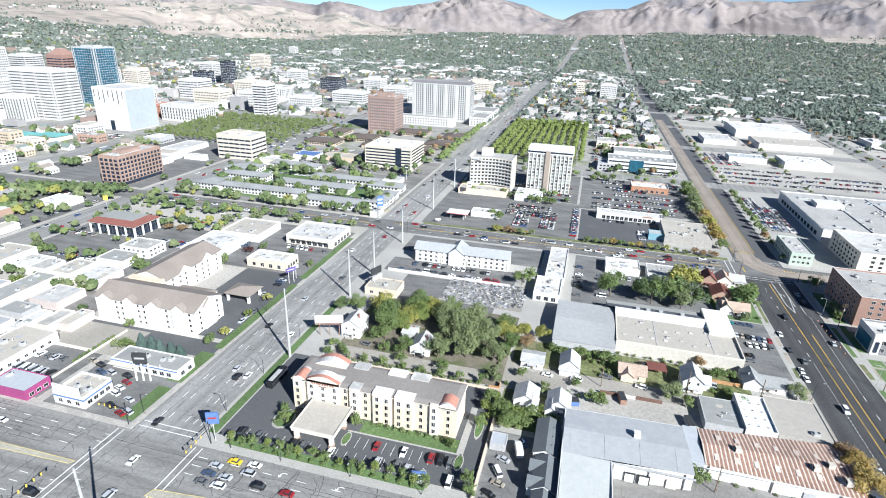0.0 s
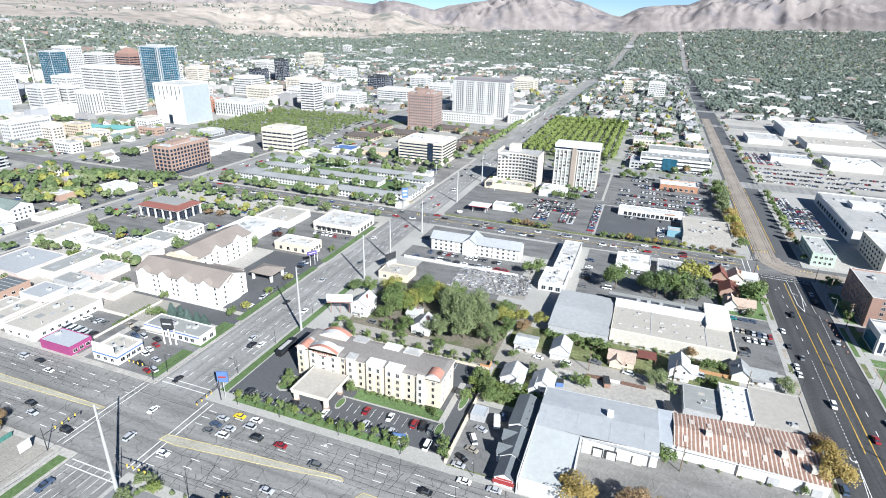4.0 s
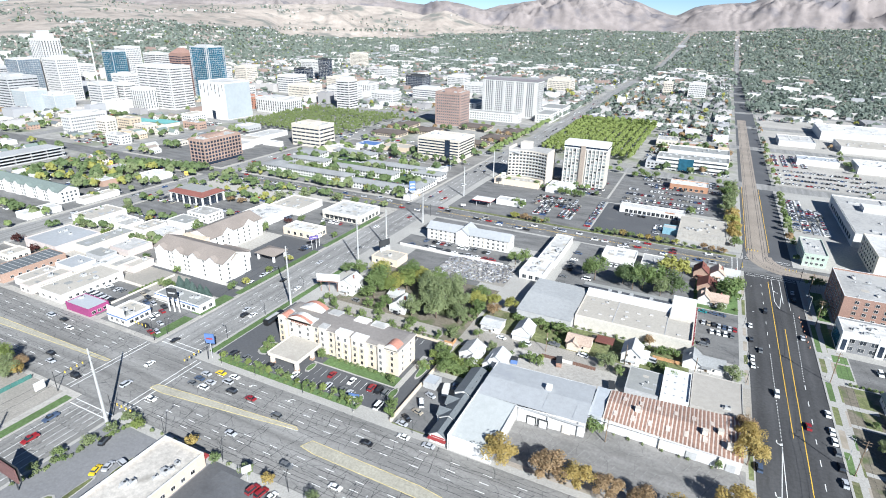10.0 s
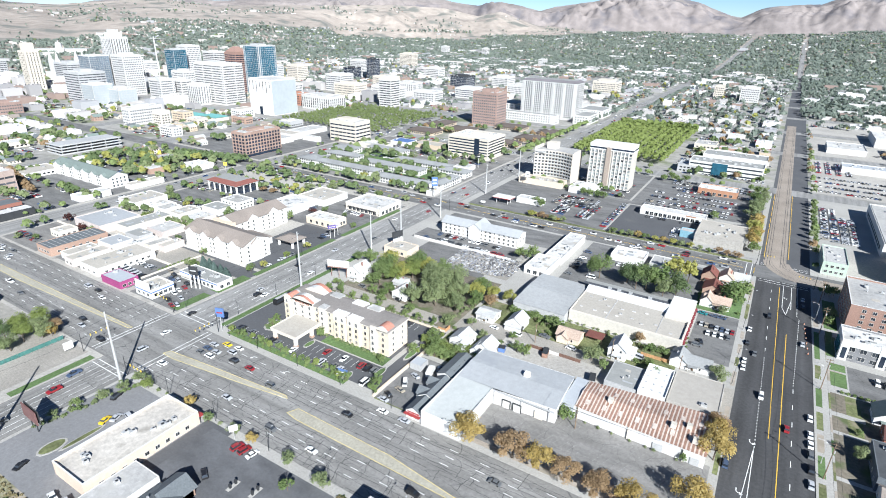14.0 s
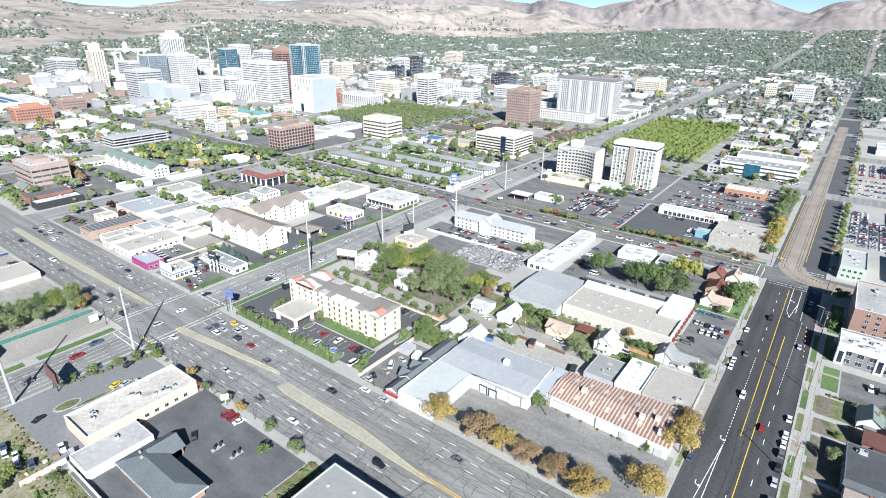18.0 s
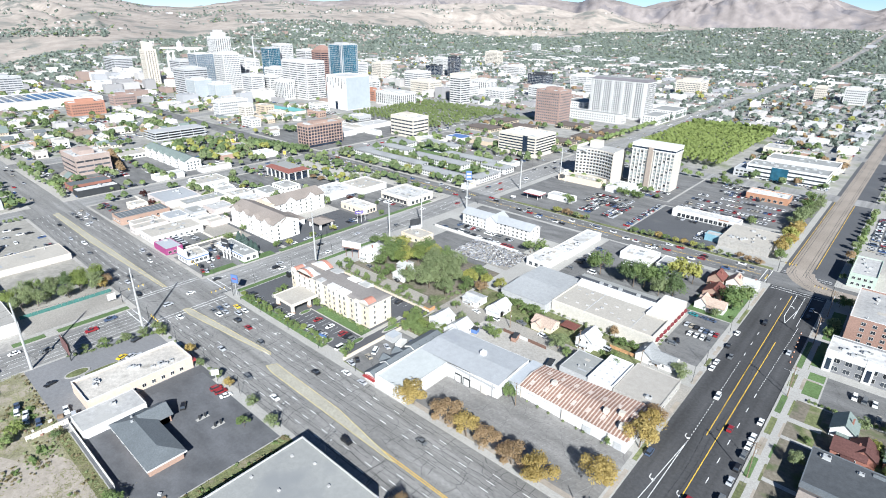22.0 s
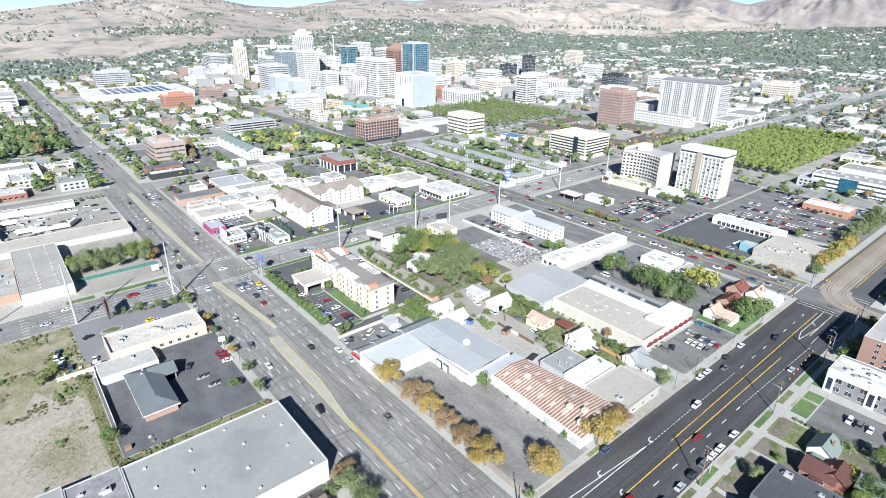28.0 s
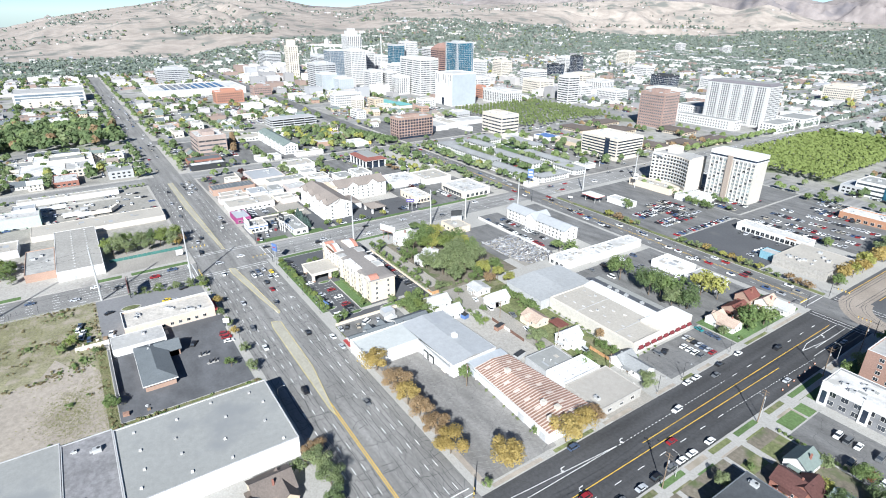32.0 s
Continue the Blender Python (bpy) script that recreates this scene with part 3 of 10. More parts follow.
def house(label, x, y, sx, sy, h, rise, wall, roof, rot=0, along="x", porch=True, chimney=True, wing=None):
    """A small frame house with porch, chimney, door and sash windows."""
    if len(label.split()) < 4:
        label += " in a small garden"
    e = thing("house", label, "house", x, y, BZ, rot)
    gabled(e, sx, sy, h, rise, wall, roof, along=along)
    for f in "frbl":
        windows(e, sx, sy, f, 2, 1, 1.0, 2.8, 0.95, 1.3)
    if h > 5:
        windows(e, sx, sy, "fr", 2, 1, 3.9, 2.8, 0.95, 1.3)
    door(e, sx, sy, "f", 0.0, m=WOOD)
    if porch:
        part("porch", Geo().box(-1.8, -sy / 2 - 1.7, 0, 1.8, -sy / 2, 0.25), CONC, e)
        g = Geo()
        g.box(-2.0, -sy / 2 - 1.9, 2.5, 2.0, -sy / 2, 2.65, bottom=True)
        part("porch_roof", g, roof, e)
        for s in (-1.7, 1.7):
            part("porch_post", Geo().box(s - 0.07, -sy / 2 - 1.7, 0.25, s + 0.07, -sy / 2 - 1.56, 2.5), WHITE, e)
    if chimney:
        part("chimney", Geo().box(sx * 0.2, -0.3, h + rise * 0.5, sx * 0.2 + 0.6, 0.3, h + rise + 0.8), BRICK, e)
    if wing:
        wx, wy, wsx, wsy, wh, wr, al = wing
        gabled(e, wsx, wsy, wh, wr, wall, roof, dx=wx, dy=wy, along=al)
    return e


# trees
def crown(kind, seed, H, R, n, leaf, low=0.28, conic=False):
    """Trunk and limbs, and a crown of single bent leaf sprays in uneven lobes."""
    r = random.Random(seed)
    lobes = []
    if not conic:
        for i in range(13):
            a, d = r.uniform(0, 6.28), R * r.uniform(0.25, 0.82)
            lobes.append((d * math.cos(a), d * math.sin(a), H * r.uniform(low + 0.1, 0.88 - 0.25 * d / R), R * r.uniform(0.18, 0.4)))
        lobes.append((0, 0, H * 0.72, R * 0.5))
    g = Geo()
    for i in range(n):
        if conic:
            z = H * (0.12 + 0.88 * r.random() ** 1.6)
            rad = R * (1 - z / H) ** 0.8 * r.uniform(0.55, 1.05) + 0.1
            a = r.uniform(0, 6.28)
            c = Vector((rad * math.cos(a), rad * math.sin(a), z))
            out = Vector((math.cos(a), math.sin(a), 0.4))
        else:
            lx, ly, lz, lr = r.choice(lobes)
            out = Vector((r.gauss(0, 1), r.gauss(0, 1), r.gauss(0.25, 0.9))).normalized()
            c = Vector((lx, ly, lz)) + out * lr * r.uniform(0.55, 1.2)
            c.z = min(max(c.z, H * low * 0.8), H * 1.02)
        s = leaf * r.uniform(0.6, 1.3)
        d = (out + Vector((r.gauss(0, 0.5), r.gauss(0, 0.5), r.gauss(0.75, 0.5)))).normalized()
        u = d.orthogonal().normalized()
        u.rotate(Matrix.Rotation(r.uniform(0, 6.28), 3, d))
        v = d.cross(u)
        i0 = len(g.v)
        g.v += [tuple(c + u * s), tuple(c + v * s * 0.75 + d * s * 0.3), tuple(c - u * s), tuple(c - v * s * 0.75 - d * s * 0.15)]
        g.f += [(i0, i0 + 1, i0 + 3), (i0 + 1, i0 + 2, i0 + 3)]
        g.k += [0, 0]
    t = Geo()
    tr = max(0.12, H * 0.022)
    t.rod((0, 0, 0), (0.1, 0, H * low * 1.3), tr, tr * 0.75, 7)
    if conic:
        t.rod((0.1, 0, H * low * 1.3), (0, 0, H * 0.9), tr * 0.7, 0.05, 6)
    else:
        for lx, ly, lz, lr in lobes:
            t.rod((0.1, 0, H * low * 1.2), (lx, ly, lz), tr * 0.5, 0.05, 5)
    return t.mesh("trunk", BARK), g.mesh("crown", LEAF[kind])


PROTO = {}


def tree(kind, x, y, H, R, z=BZ, label=None, name="tree", seed=0, n=None):
    """A tree from one of three growths of its kind, scaled to height H and spread R."""
    conic = kind == "spruce"
    lean = math.hypot(x - 60, y + 10) > 300 or H < 7
    k = (kind, seed % 3, lean)
    if k not in PROTO:
        PROTO[k] = crown(kind, seed % 3 * 31 + len(kind), 10.0, 5.0 if not conic else 2.6, 760 if lean else 3300, 0.5 if lean else 0.25, conic=conic)
    words = {"green": "leafy green street tree with a rounded crown", "dark": "large dark green shade tree in full leaf", "olive": "broad olive-green tree with a loose crown", "yellow": "tree turning bright yellow in autumn",
             "orange": "orange autumn tree beside the pavement", "rust": "rust-brown autumn tree, thinning", "lime": "young lime-green tree with an upright crown", "plum": "small purple-leaved tree with a round crown", "spruce": "blue-green conical spruce by the wall"}
    e = thing(name, label or words[kind], "tree", x, y, z, (x * 37 + y * 53) % 360)
    e.scale = (R / (5.0 if not conic else 2.6), R / (5.0 if not conic else 2.6), H / 10.0)
    part("trunk", PROTO[k][0], None, e)
    part("crown", PROTO[k][1], None, e)
    return e


SHRUB = {}


def shrub(x, y, s=1.0, kind="green", z=BZ):
    """A clipped bush."""
    if kind not in SHRUB:
        SHRUB[kind] = crown(kind, 5, 1.4, 1.0, 170, 0.2, low=0.1)[1]
    ob = part("shrub", SHRUB[kind], None, at=(x, y, z), rot=(x * 31 + y * 17) % 360)
    ob.scale = (s, s, s)
    return tagged(ob, "low rounded green bush in a planting bed", "shrub", "bushes")


# vehicles: length along y
def vehicle_parts(kind):
    L, W, H, hood, boot, belt = {"sedan": (4.7, 1.82, 1.45, 1.25, 0.95, 0.9), "suv": (4.8, 1.92, 1.8, 1.1, 0.15, 1.05), "pickup": (5.6, 2.0, 1.85, 1.35, 2.0, 1.1), "van": (5.4, 2.0, 2.15, 0.7, 0.1, 1.15)}[kind]
    X = W / 2
    b = Geo()
    prof = [(-L / 2, 0.35), (-L / 2 + 0.06, belt - 0.12), (-L / 2 + 0.2, belt), (L / 2 - 0.9, belt), (L / 2 - 0.1, belt - 0.2), (L / 2, 0.55), (L / 2 - 0.05, 0.3)]
    n = len(prof)
    i = len(b.v)
    for s, t in ((-X, 1), (X, 1)):
        b.v += [(s * (0.94 if z > belt - 0.3 else 1.0), y, z) for y, z in prof]
    b.f += [tuple(i + j for j in range(n)), tuple(i + n + j for j in reversed(range(n)))]
    b.f += [(i + (j + 1) % n, i + j, i + n + j, i + n + (j + 1) % n) for j in range(n)]
    b.k += [0] * (n + 2)
    y0, y1 = -L / 2 + boot, L / 2 - hood
    g = Geo()
    lo = [(-X * 0.92, y0), (X * 0.92, y0), (X * 0.92, y1), (-X * 0.92, y1)]
    hi = [(-X * 0.76, y0 + 0.35), (X * 0.76, y0 + 0.35), (X * 0.76, y1 - 0.65), (-X * 0.76, y1 - 0.65)]
    for a in range(4):
        c = (a + 1) % 4
        g.face([(*lo[a], belt), (*lo[c], belt), (*hi[c], H - 0.06), (*hi[a], H - 0.06)])
    b.box(-X * 0.76, y0 + 0.35, H - 0.06, X * 0.76, y1 - 0.65, H)
    if kind == "pickup":
        b.box(-X * 0.93, -L / 2 + 0.1, belt, -X * 0.85, y0, belt + 0.25).box(X * 0.85, -L / 2 + 0.1, belt, X * 0.93, y0, belt + 0.25)
    w = Geo()
    w.rod((-0.11, 0, 0), (0.11, 0, 0), 0.34, 0.34, 10)
    w.rod((0.11, 0, 0), (-0.11, 0, 0), 0.34, 0.34, 10)
    return dict(L=L, X=X, belt=belt, body=b, glass=g.mesh("window_glass", GLASS), wheel=w.mesh("wheel", TYRE), bodies={})


CAR = {k: vehicle_parts(k) for k in ("sedan", "suv", "pickup", "van")}
CARCOL = {"white": (0.75, 0.75, 0.74), "silver": (0.42, 0.43, 0.45), "black": (0.018, 0.018, 0.02), "grey": (0.13, 0.135, 0.14), "red": (0.24, 0.02, 0.025), "blue": (0.06, 0.085, 0.14), "yellow": (0.7, 0.5, 0.03), "tan": (0.34, 0.3, 0.24), "teal": (0.02, 0.2, 0.22)}


def car(kind, col, x, y, rot=0.0, z=BZ, where="parked in a car park"):
    """A vehicle; rot 0 points along +y."""
    c = CAR[kind]
    if col not in c["bodies"]:
        c["bodies"][col] = c["body"].mesh("body", mat("car_paint_" + col, CARCOL[col], 0.3, 0.04, 0.3, 3.0, spec=0.6))
    e = thing({"sedan": "car", "suv": "car", "pickup": "pickup_truck", "van": "van"}[kind], f"{col} {kind} {where}", "car" if kind in ("sedan", "suv") else kind, x, y, z, rot, "vehicles")
    part("body", c["bodies"][col], None, e)
    part("window_glass", c["glass"], None, e)
    for sx in (-1, 1):
        for sy in (-1, 1):
            part("wheel", c["wheel"], None, e, at=(sx * (c["X"] - 0.1), sy * c["L"] * 0.3, 0.34))
    return e


COLW = ["white"] * 5 + ["silver"] * 5 + ["black"] * 4 + ["grey"] * 4 + ["red"] * 2 + ["blue"] * 2 + ["tan"]
KINDW = ["sedan"] * 5 + ["suv"] * 4 + ["pickup"] + ["van"]


def car_row(x, y, dx, dy, n, rot, fill=0.8, z=BZ, where="parked in a marked bay"):
    """A row of bays, some of them taken."""
    for i in range(n):
        if rng.random() < fill and y > 360:
            FC.append((x + dx * i, y + dy * i, rot))
        elif rng.random() < fill:
            car(rng.choice(KINDW), rng.choice(COLW), x + dx * i, y + dy * i, rot + rng.choice((0, 180)) + rng.uniform(-2, 2), z, where)


MARK_W, MARK_Y, FC, FT, FH = Geo(), Geo(), [], [], []


def stripe(g, x0, y0, x1, y1, w, z=0.012):
    """A painted line from one point to another."""
    d = Vector((x1 - x0, y1 - y0)).normalized()
    a = Vector((-d.y, d.x)) * w / 2
    g.face([(x0 - a.x, y0 - a.y, z), (x1 - a.x, y1 - a.y, z), (x1 + a.x, y1 + a.y, z), (x0 + a.x, y0 + a.y, z)][::1])


def dashes(g, x0, y0, x1, y1, w=0.15, on=3.4, off=8.6, z=0.012):
    w = max(w, 0.24)
    L = math.hypot(x1 - x0, y1 - y0)
    ux, uy = (x1 - x0) / L, (y1 - y0) / L
    s = 0.0
    while s < L:
        e = min(L, s + on)
        stripe(g, x0 + ux * s, y0 + uy * s, x0 + ux * e, y0 + uy * e, w, z)
        s += on + off


def bays(x, y, dx, dy, n, lx, ly, z=BZ + 0.03):
    """Painted bay lines: n+1 lines, each lx, ly long."""
    for i in range(n + 1):
        stripe(MARK_W, x + dx * i, y + dy * i, x + dx * i + lx, y + dy * i + ly, 0.12, z)


def street_lamp(x, y, rot=0, h=9.5, arm=2.4, m=None, label="dark metal street lamp with a curved arm"):
    e = thing("street_lamp", label, "street lamp", x, y, BZ, rot)
    part("pole", Geo().rod((0, 0, 0), (0, 0, h), 0.11, 0.07, 8), m or POLE_D, e)
    part("arm", Geo().rod((0, 0, h - 0.1), (0, arm * 0.6, h + 0.5), 0.05, 0.045, 6).rod((0, arm * 0.6, h + 0.5), (0, arm, h + 0.5), 0.045, 0.04, 6), m or POLE_D, e)
    part("lamp_head", Geo().box(-0.17, arm - 0.1, h + 0.4, 0.17, arm + 0.6, h + 0.58, bottom=True), STEEL, e)
    part("base", Geo().rod((0, 0, 0), (0, 0, 0.5), 0.22, 0.18, 8), CONC, e)
    return e


def monopole(x, y, h, z=BZ):
    e = thing("transmission_pole", "tall pale steel transmission pole by the kerb", "utility pole", x, y, z)
    part("pole", Geo().rod((0, 0, 0), (0, 0, h), 0.62, 0.28, 12), STEEL, e)
    for k in range(3):
        part("insulator", Geo().rod((0.25, 0, h - 1 - 2.4 * k), (1.5, 0, h - 0.8 - 2.4 * k), 0.1, 0.07, 6), GREYW, e)
    return e


def wood_pole(x, y, h=13, rot=0, arms=2):
    e = thing("utility_pole", "weathered wooden utility pole with crossarms", "utility pole", x, y, BZ, rot)
    part("pole", Geo().rod((0, 0, 0), (0, 0, h), 0.19, 0.13, 8), WOOD, e)
    for k in range(arms):
        part("crossarm", Geo().box(-1.3, -0.06, h - 0.7 - 1.1 * k, 1.3, 0.06, h - 0.55 - 1.1 * k, bottom=True), WOOD, e)
    part("transformer", Geo().rod((0.32, 0, h - 4), (0.32, 0, h - 3), 0.24, 0.24, 9), STEEL, e)
    return e


def signal(x, y, rot, arm=13.0, h=6.4):
    """Traffic signals on a mast arm over the road."""
    e = thing("traffic_signal", "dark mast-arm traffic signal with yellow heads", "traffic light", x, y, BZ, rot, "signals at the crossing")
    part("pole", Geo().rod((0, 0, 0), (0, 0, h + 3), 0.17, 0.11, 8), POLE_D, e)
    part("mast_arm", Geo().rod((0, 0, h), (0, arm, h + 0.6), 0.13, 0.07, 8), POLE_D, e)
    for k in range(4):
        y0 = arm * (0.35 + 0.2 * k)
        hd = part("signal_head", Geo().box(-0.18, y0 - 0.18, h - 0.5, 0.18, y0 + 0.18, h + 0.5, bottom=True), YELLOW, e)
        for j, m in enumerate((GREEN_P, YELLOW, RED)):
            part("lens", Geo().rod((-0.18, y0, h - 0.32 + 0.32 * j), (-0.24, y0, h - 0.32 + 0.32 * j), 0.13, 0.13, 8), m, hd)
    return e


def wire(pts, sag=1.2, r=0.03):
    """A slack line between poles."""
    g = Geo()
    for a, b in zip(pts, pts[1:]):
        a, b = Vector(a), Vector(b)
        for k in range(0, 9):
            t = k / 8
            p = a.lerp(b, t) - Vector((0, 0, sag * 4 * t * (1 - t)))
            i = len(g.v)
            g.v += [(p.x, p.y, p.z + r), (p.x - r, p.y, p.z - r), (p.x + r, p.y, p.z - r)]
            if i:
                for j in range(3):
                    g.f.append((i - 3 + j, i - 3 + (j + 1) % 3, i + (j + 1) % 3, i + j))
                    g.k.append(0)
    tagged(part("overhead_wire", g, POLE_D), "thin slack overhead wire between poles", "wire", "overhead wires")


def sign(label, x, y, h, w, sh, m, rot=0, post=None, name="sign", trim=None, bars=2, n=1, pr=0.16):
    """A sign box on posts with plain bars for the lettering."""
    e = thing(name, label, "sign", x, y, BZ, rot)
    for k in range(n):
        px = (k - (n - 1) / 2) * w * 0.5
        part("post", Geo().rod((px, 0, 0), (px, 0, h - sh), pr, pr, 8), post or STEEL, e)
    b = part("sign_box", Geo().box(-w / 2, -0.25, h - sh, w / 2, 0.25, h, bottom=True), m, e)
    for k in range(bars):
        z = h - sh * (k + 1) / (bars + 1)
        for s in (-0.26, 0.25):
            part("lettering_bar", Geo().box(-w * 0.36, s, z - sh * 0.08, w * 0.36, s + 0.01, z + sh * 0.08, bottom=True), trim or WHITE, b)
    return e

# ---- block slabs with kerbs, and the surfaces on them ----
NEAR = {(8, 1): CONC, (7, 1): CONC_OLD, (7, 0): CONC_OLD, (8, 0): CONC, (9, 1): CONC, (8, 2): CONC, (7, 2): CONC_OLD, (9, 2): CONC, (9, 0): CONC, (6, 0): CONC_OLD, (6, 1): CONC_OLD, (6, 2): CONC_OLD}
for (i, j), (x0, y0, x1, y1) in BLOCKS.items():
    slab("pavement", "raised city block edged with concrete kerb", x0, y0, x1, y1, -0.04, BZ, NEAR.get((i, j), TOWN), "pavement")
LAID = []


def lot(name, label, x0, y0, x1, y1, m, up=1):
    """A laid surface on a block: car park, lawn, bed."""
    up = 1 + max([k for a, b, c, d, k in LAID if a < x1 and c > x0 and b < y1 and d > y0], default=0)
    LAID.append((x0, y0, x1, y1, up))
    return slab(name, label, x0, y0, x1, y1, BZ - 0.02, BZ + 0.006 * up, m, {GRASS: "lawn", GRASS_DRY: "lawn", DIRT: "ground"}.get(m, "car park"))


# main block
lot("car_park", "black asphalt hotel car park with marked bays", -113, 129, -21, 183, ASPH_SEAL)
lot("lawn", "strip of mown grass along the hotel", -108, 125.6, -36, 129, GRASS)
lot("lawn", "green lawn in front of the hotel", -66, 144.5, -30, 151, GRASS, 2)
lot("lawn", "grass beside the avenue verge", -117, 129, -113.6, 240, GRASS)
lot("car_park", "small grey asphalt yard with parked vans", -20, 126, -4, 160, ASPH_LOT)
lot("car_park", "worn empty asphalt lot with faded patches", 21, 127, 99, 159, ASPH_WORN)
lot("alley", "pale gravel back lane between small houses", -30, 186, 102, 211, GRAVEL)
lot("yard", "trodden earth yard under shade trees", -98, 186, -22, 246, YARD)
lot("alley", "pale gravel lane behind the hotel wall", -98, 187.4, -30, 195.6, GRAVEL)
lot("yard", "grassy back yard of small houses", -20, 163, 3.5, 186, GRASS_DRY)
lot("yard", "concrete yard behind the warehouses", 4.5, 175, 66, 196, CONC_OLD, 2)
lot("yard", "green garden behind the small houses", -20, 205, 78, 226, GRASS_DRY, 2)
lot("car_park", "dark asphalt customer lot beside the workshop", 79, 228, 98, 278, ASPH_LOT, 2)
lot("car_park", "dark asphalt yard by the scrap lot", -92, 246, -36, 278, ASPH_LOT)
lot("yard", "gravel scrap yard", -66, 252, -22, 282, GRAVEL, 2)
lot("car_park", "grey asphalt motel car park", -108, 280, -30, 300, ASPH_LOT)
lot("car_park", "grey asphalt apron behind the motel", -108, 312, -18, 340, ASPH_LOT)
lot("car_park", "shaded asphalt yard", 2, 262, 22, 341, ASPH_LOT)
lot("car_park", "asphalt yard below tall trees", 22, 275, 78, 338, ASPH_LOT)
lot("lawn", "green corner lawn with small houses", 76, 279, 98, 338, GRASS)
# north block
lot("car_park", "asphalt lot with customers' cars", -186, 125, -146, 154, ASPH_LOT)
lot("car_park", "black asphalt drive round the pale hotel", -222, 168, -146, 180, ASPH_SEAL)
lot("car_park", "black asphalt forecourt beside the hotel", -184, 183, -146, 262, ASPH_SEAL)
lot("car_park", "asphalt lot between shops", -212, 255, -148, 330, ASPH_LOT)
lot("car_park", "asphalt lot behind low shops", -330, 215, -240, 300, ASPH_LOT)
lot("yard", "dark asphalt yard between workshops", -266, 126, -190, 157, ASPH_LOT)
lot("yard", "tan gravel lot behind the shops", -222, 157.4, -184, 178, GRAVEL)
lot("yard", "patched asphalt behind workshops", -266, 158, -223, 204, ASPH_WORN)
lot("yard", "worn asphalt beside workshops", -330, 124, -285, 200, ASPH_WORN)
for a, b in ((150, 172), (176, 244), (252, 320)):
    lot("lawn", "long green verge beside the avenue", -152 if a < 170 else -149, a, -145, b, GRASS, 2)
lot("lawn", "small grass corner by the crossing", -152, 126, -146, 146, GRASS, 3)
# west of the avenue
lot("car_park", "pale asphalt forecourt of the shops", -112.6, 25, -62, 80, mat("asphalt_pale", (0.2, 0.2, 0.205), 0.92, 0.08, 0.05, 0.8))
lot("car_park", "strip of new black asphalt beside the shops", -63.5, 56, -50, 82, ASPH_SEAL)
lot("car_park", "grey asphalt filling station forecourt", -58, 30, 0, 80, ASPH_FUEL)
lot("field", "vacant lot of dry weeds and bare earth", -113, -160, 5, 29, DIRT)
edge = [(-113.0, -160.0)] + [(-50 + 7 * math.sin(k * 1.1) + 5 * math.sin(k * 2.7 + 1), -160 + k * 6.3) for k in range(30)] + [(-34.0, 29.0), (-113.0, 29.0)]
tagged(part("field", Geo().prism(edge, BZ - 0.02, BZ + 0.014), WEEDY), "weedy green part of the vacant lot", "ground", kind="structure")
lot("path", "pale concrete pavement along the vacant lot", -114, -160, -112.2, 24.5, CONC)
lot("lawn", "weedy bank below the warehouse", 0.5, 26, 13.6, 82, GRASS_DRY, 2)
lot("lawn", "weedy edge along the filling station fence", -60, 26, 0.5, 29.6, GRASS_DRY, 3)
lot("car_park", "pale concrete storage yard", -330, -140, -190, 82, YARD_C)
lot("lawn", "green verge beside the avenue", -141.8, 49, -137.8, 81, GRASS, 2)
lot("lawn", "green verge beside the avenue", -141.8, 31, -137.8, 44, GRASS, 2)
lot("lawn", "green verge with trees", -142, -60, -138, -4, GRASS, 2)
lot("yard", "gravel ground below the tree belt", -188, 38, -145, 82, GRAVEL, 2)
lot("yard", "bare earth behind the warehouse", 5, -160, 100, 14, CONC_OLD, 2)
# south side
for k, (a, b) in enumerate(((126, 150), (153, 171), (174, 186), (188, 199), (202, 214), (218, 232), (240, 252), (258, 286), (292, 330))):
    lot("lawn", "patchy grass verge along the black street", 130.8, a, 133, b, (GRASS, GRASS_DRY, GRASS, DIRT, GRASS_DRY)[k % 5])
    lot("lawn", "patchy front garden along the pavement", 135.2, a + 1, 141, b - 1, (GRASS_DRY, DIRT, GRASS_DRY, GRASS, DIRT)[k % 5])
lot("yard", "bare garden earth between small houses", 136, 126, 330, 232, YARD)
for a, b, c_, d in ((141, 203, 146, 232), (160, 202, 176, 214), (142, 152, 150, 166), (158, 140, 178, 156)):
    lot("lawn", "small dry back lawn", a, b, c_, d, GRASS_DRY)
for a, b in ((203, 205), (215, 218), (176, 178)):
    lot("path", "concrete garden path to a house", 136, a, 147, b, CONC)
lot("car_park", "asphalt car park of the office", 143, 233, 330, 260, ASPH_LOT, 2)
lot("path", "pale concrete forecourt of the office", 135.4, 258, 330, 264, CONC, 2)
lot("lawn", "lawn patches at the office entrance", 136.4, 238, 142.4, 250, GRASS, 3)
lot("lawn", "lawn patch beside the office walk", 136.4, 251.5, 142.4, 258, GRASS, 3)
lot("lawn", "green strip below the office", 135.6, 264, 138.6, 290, GRASS, 3)
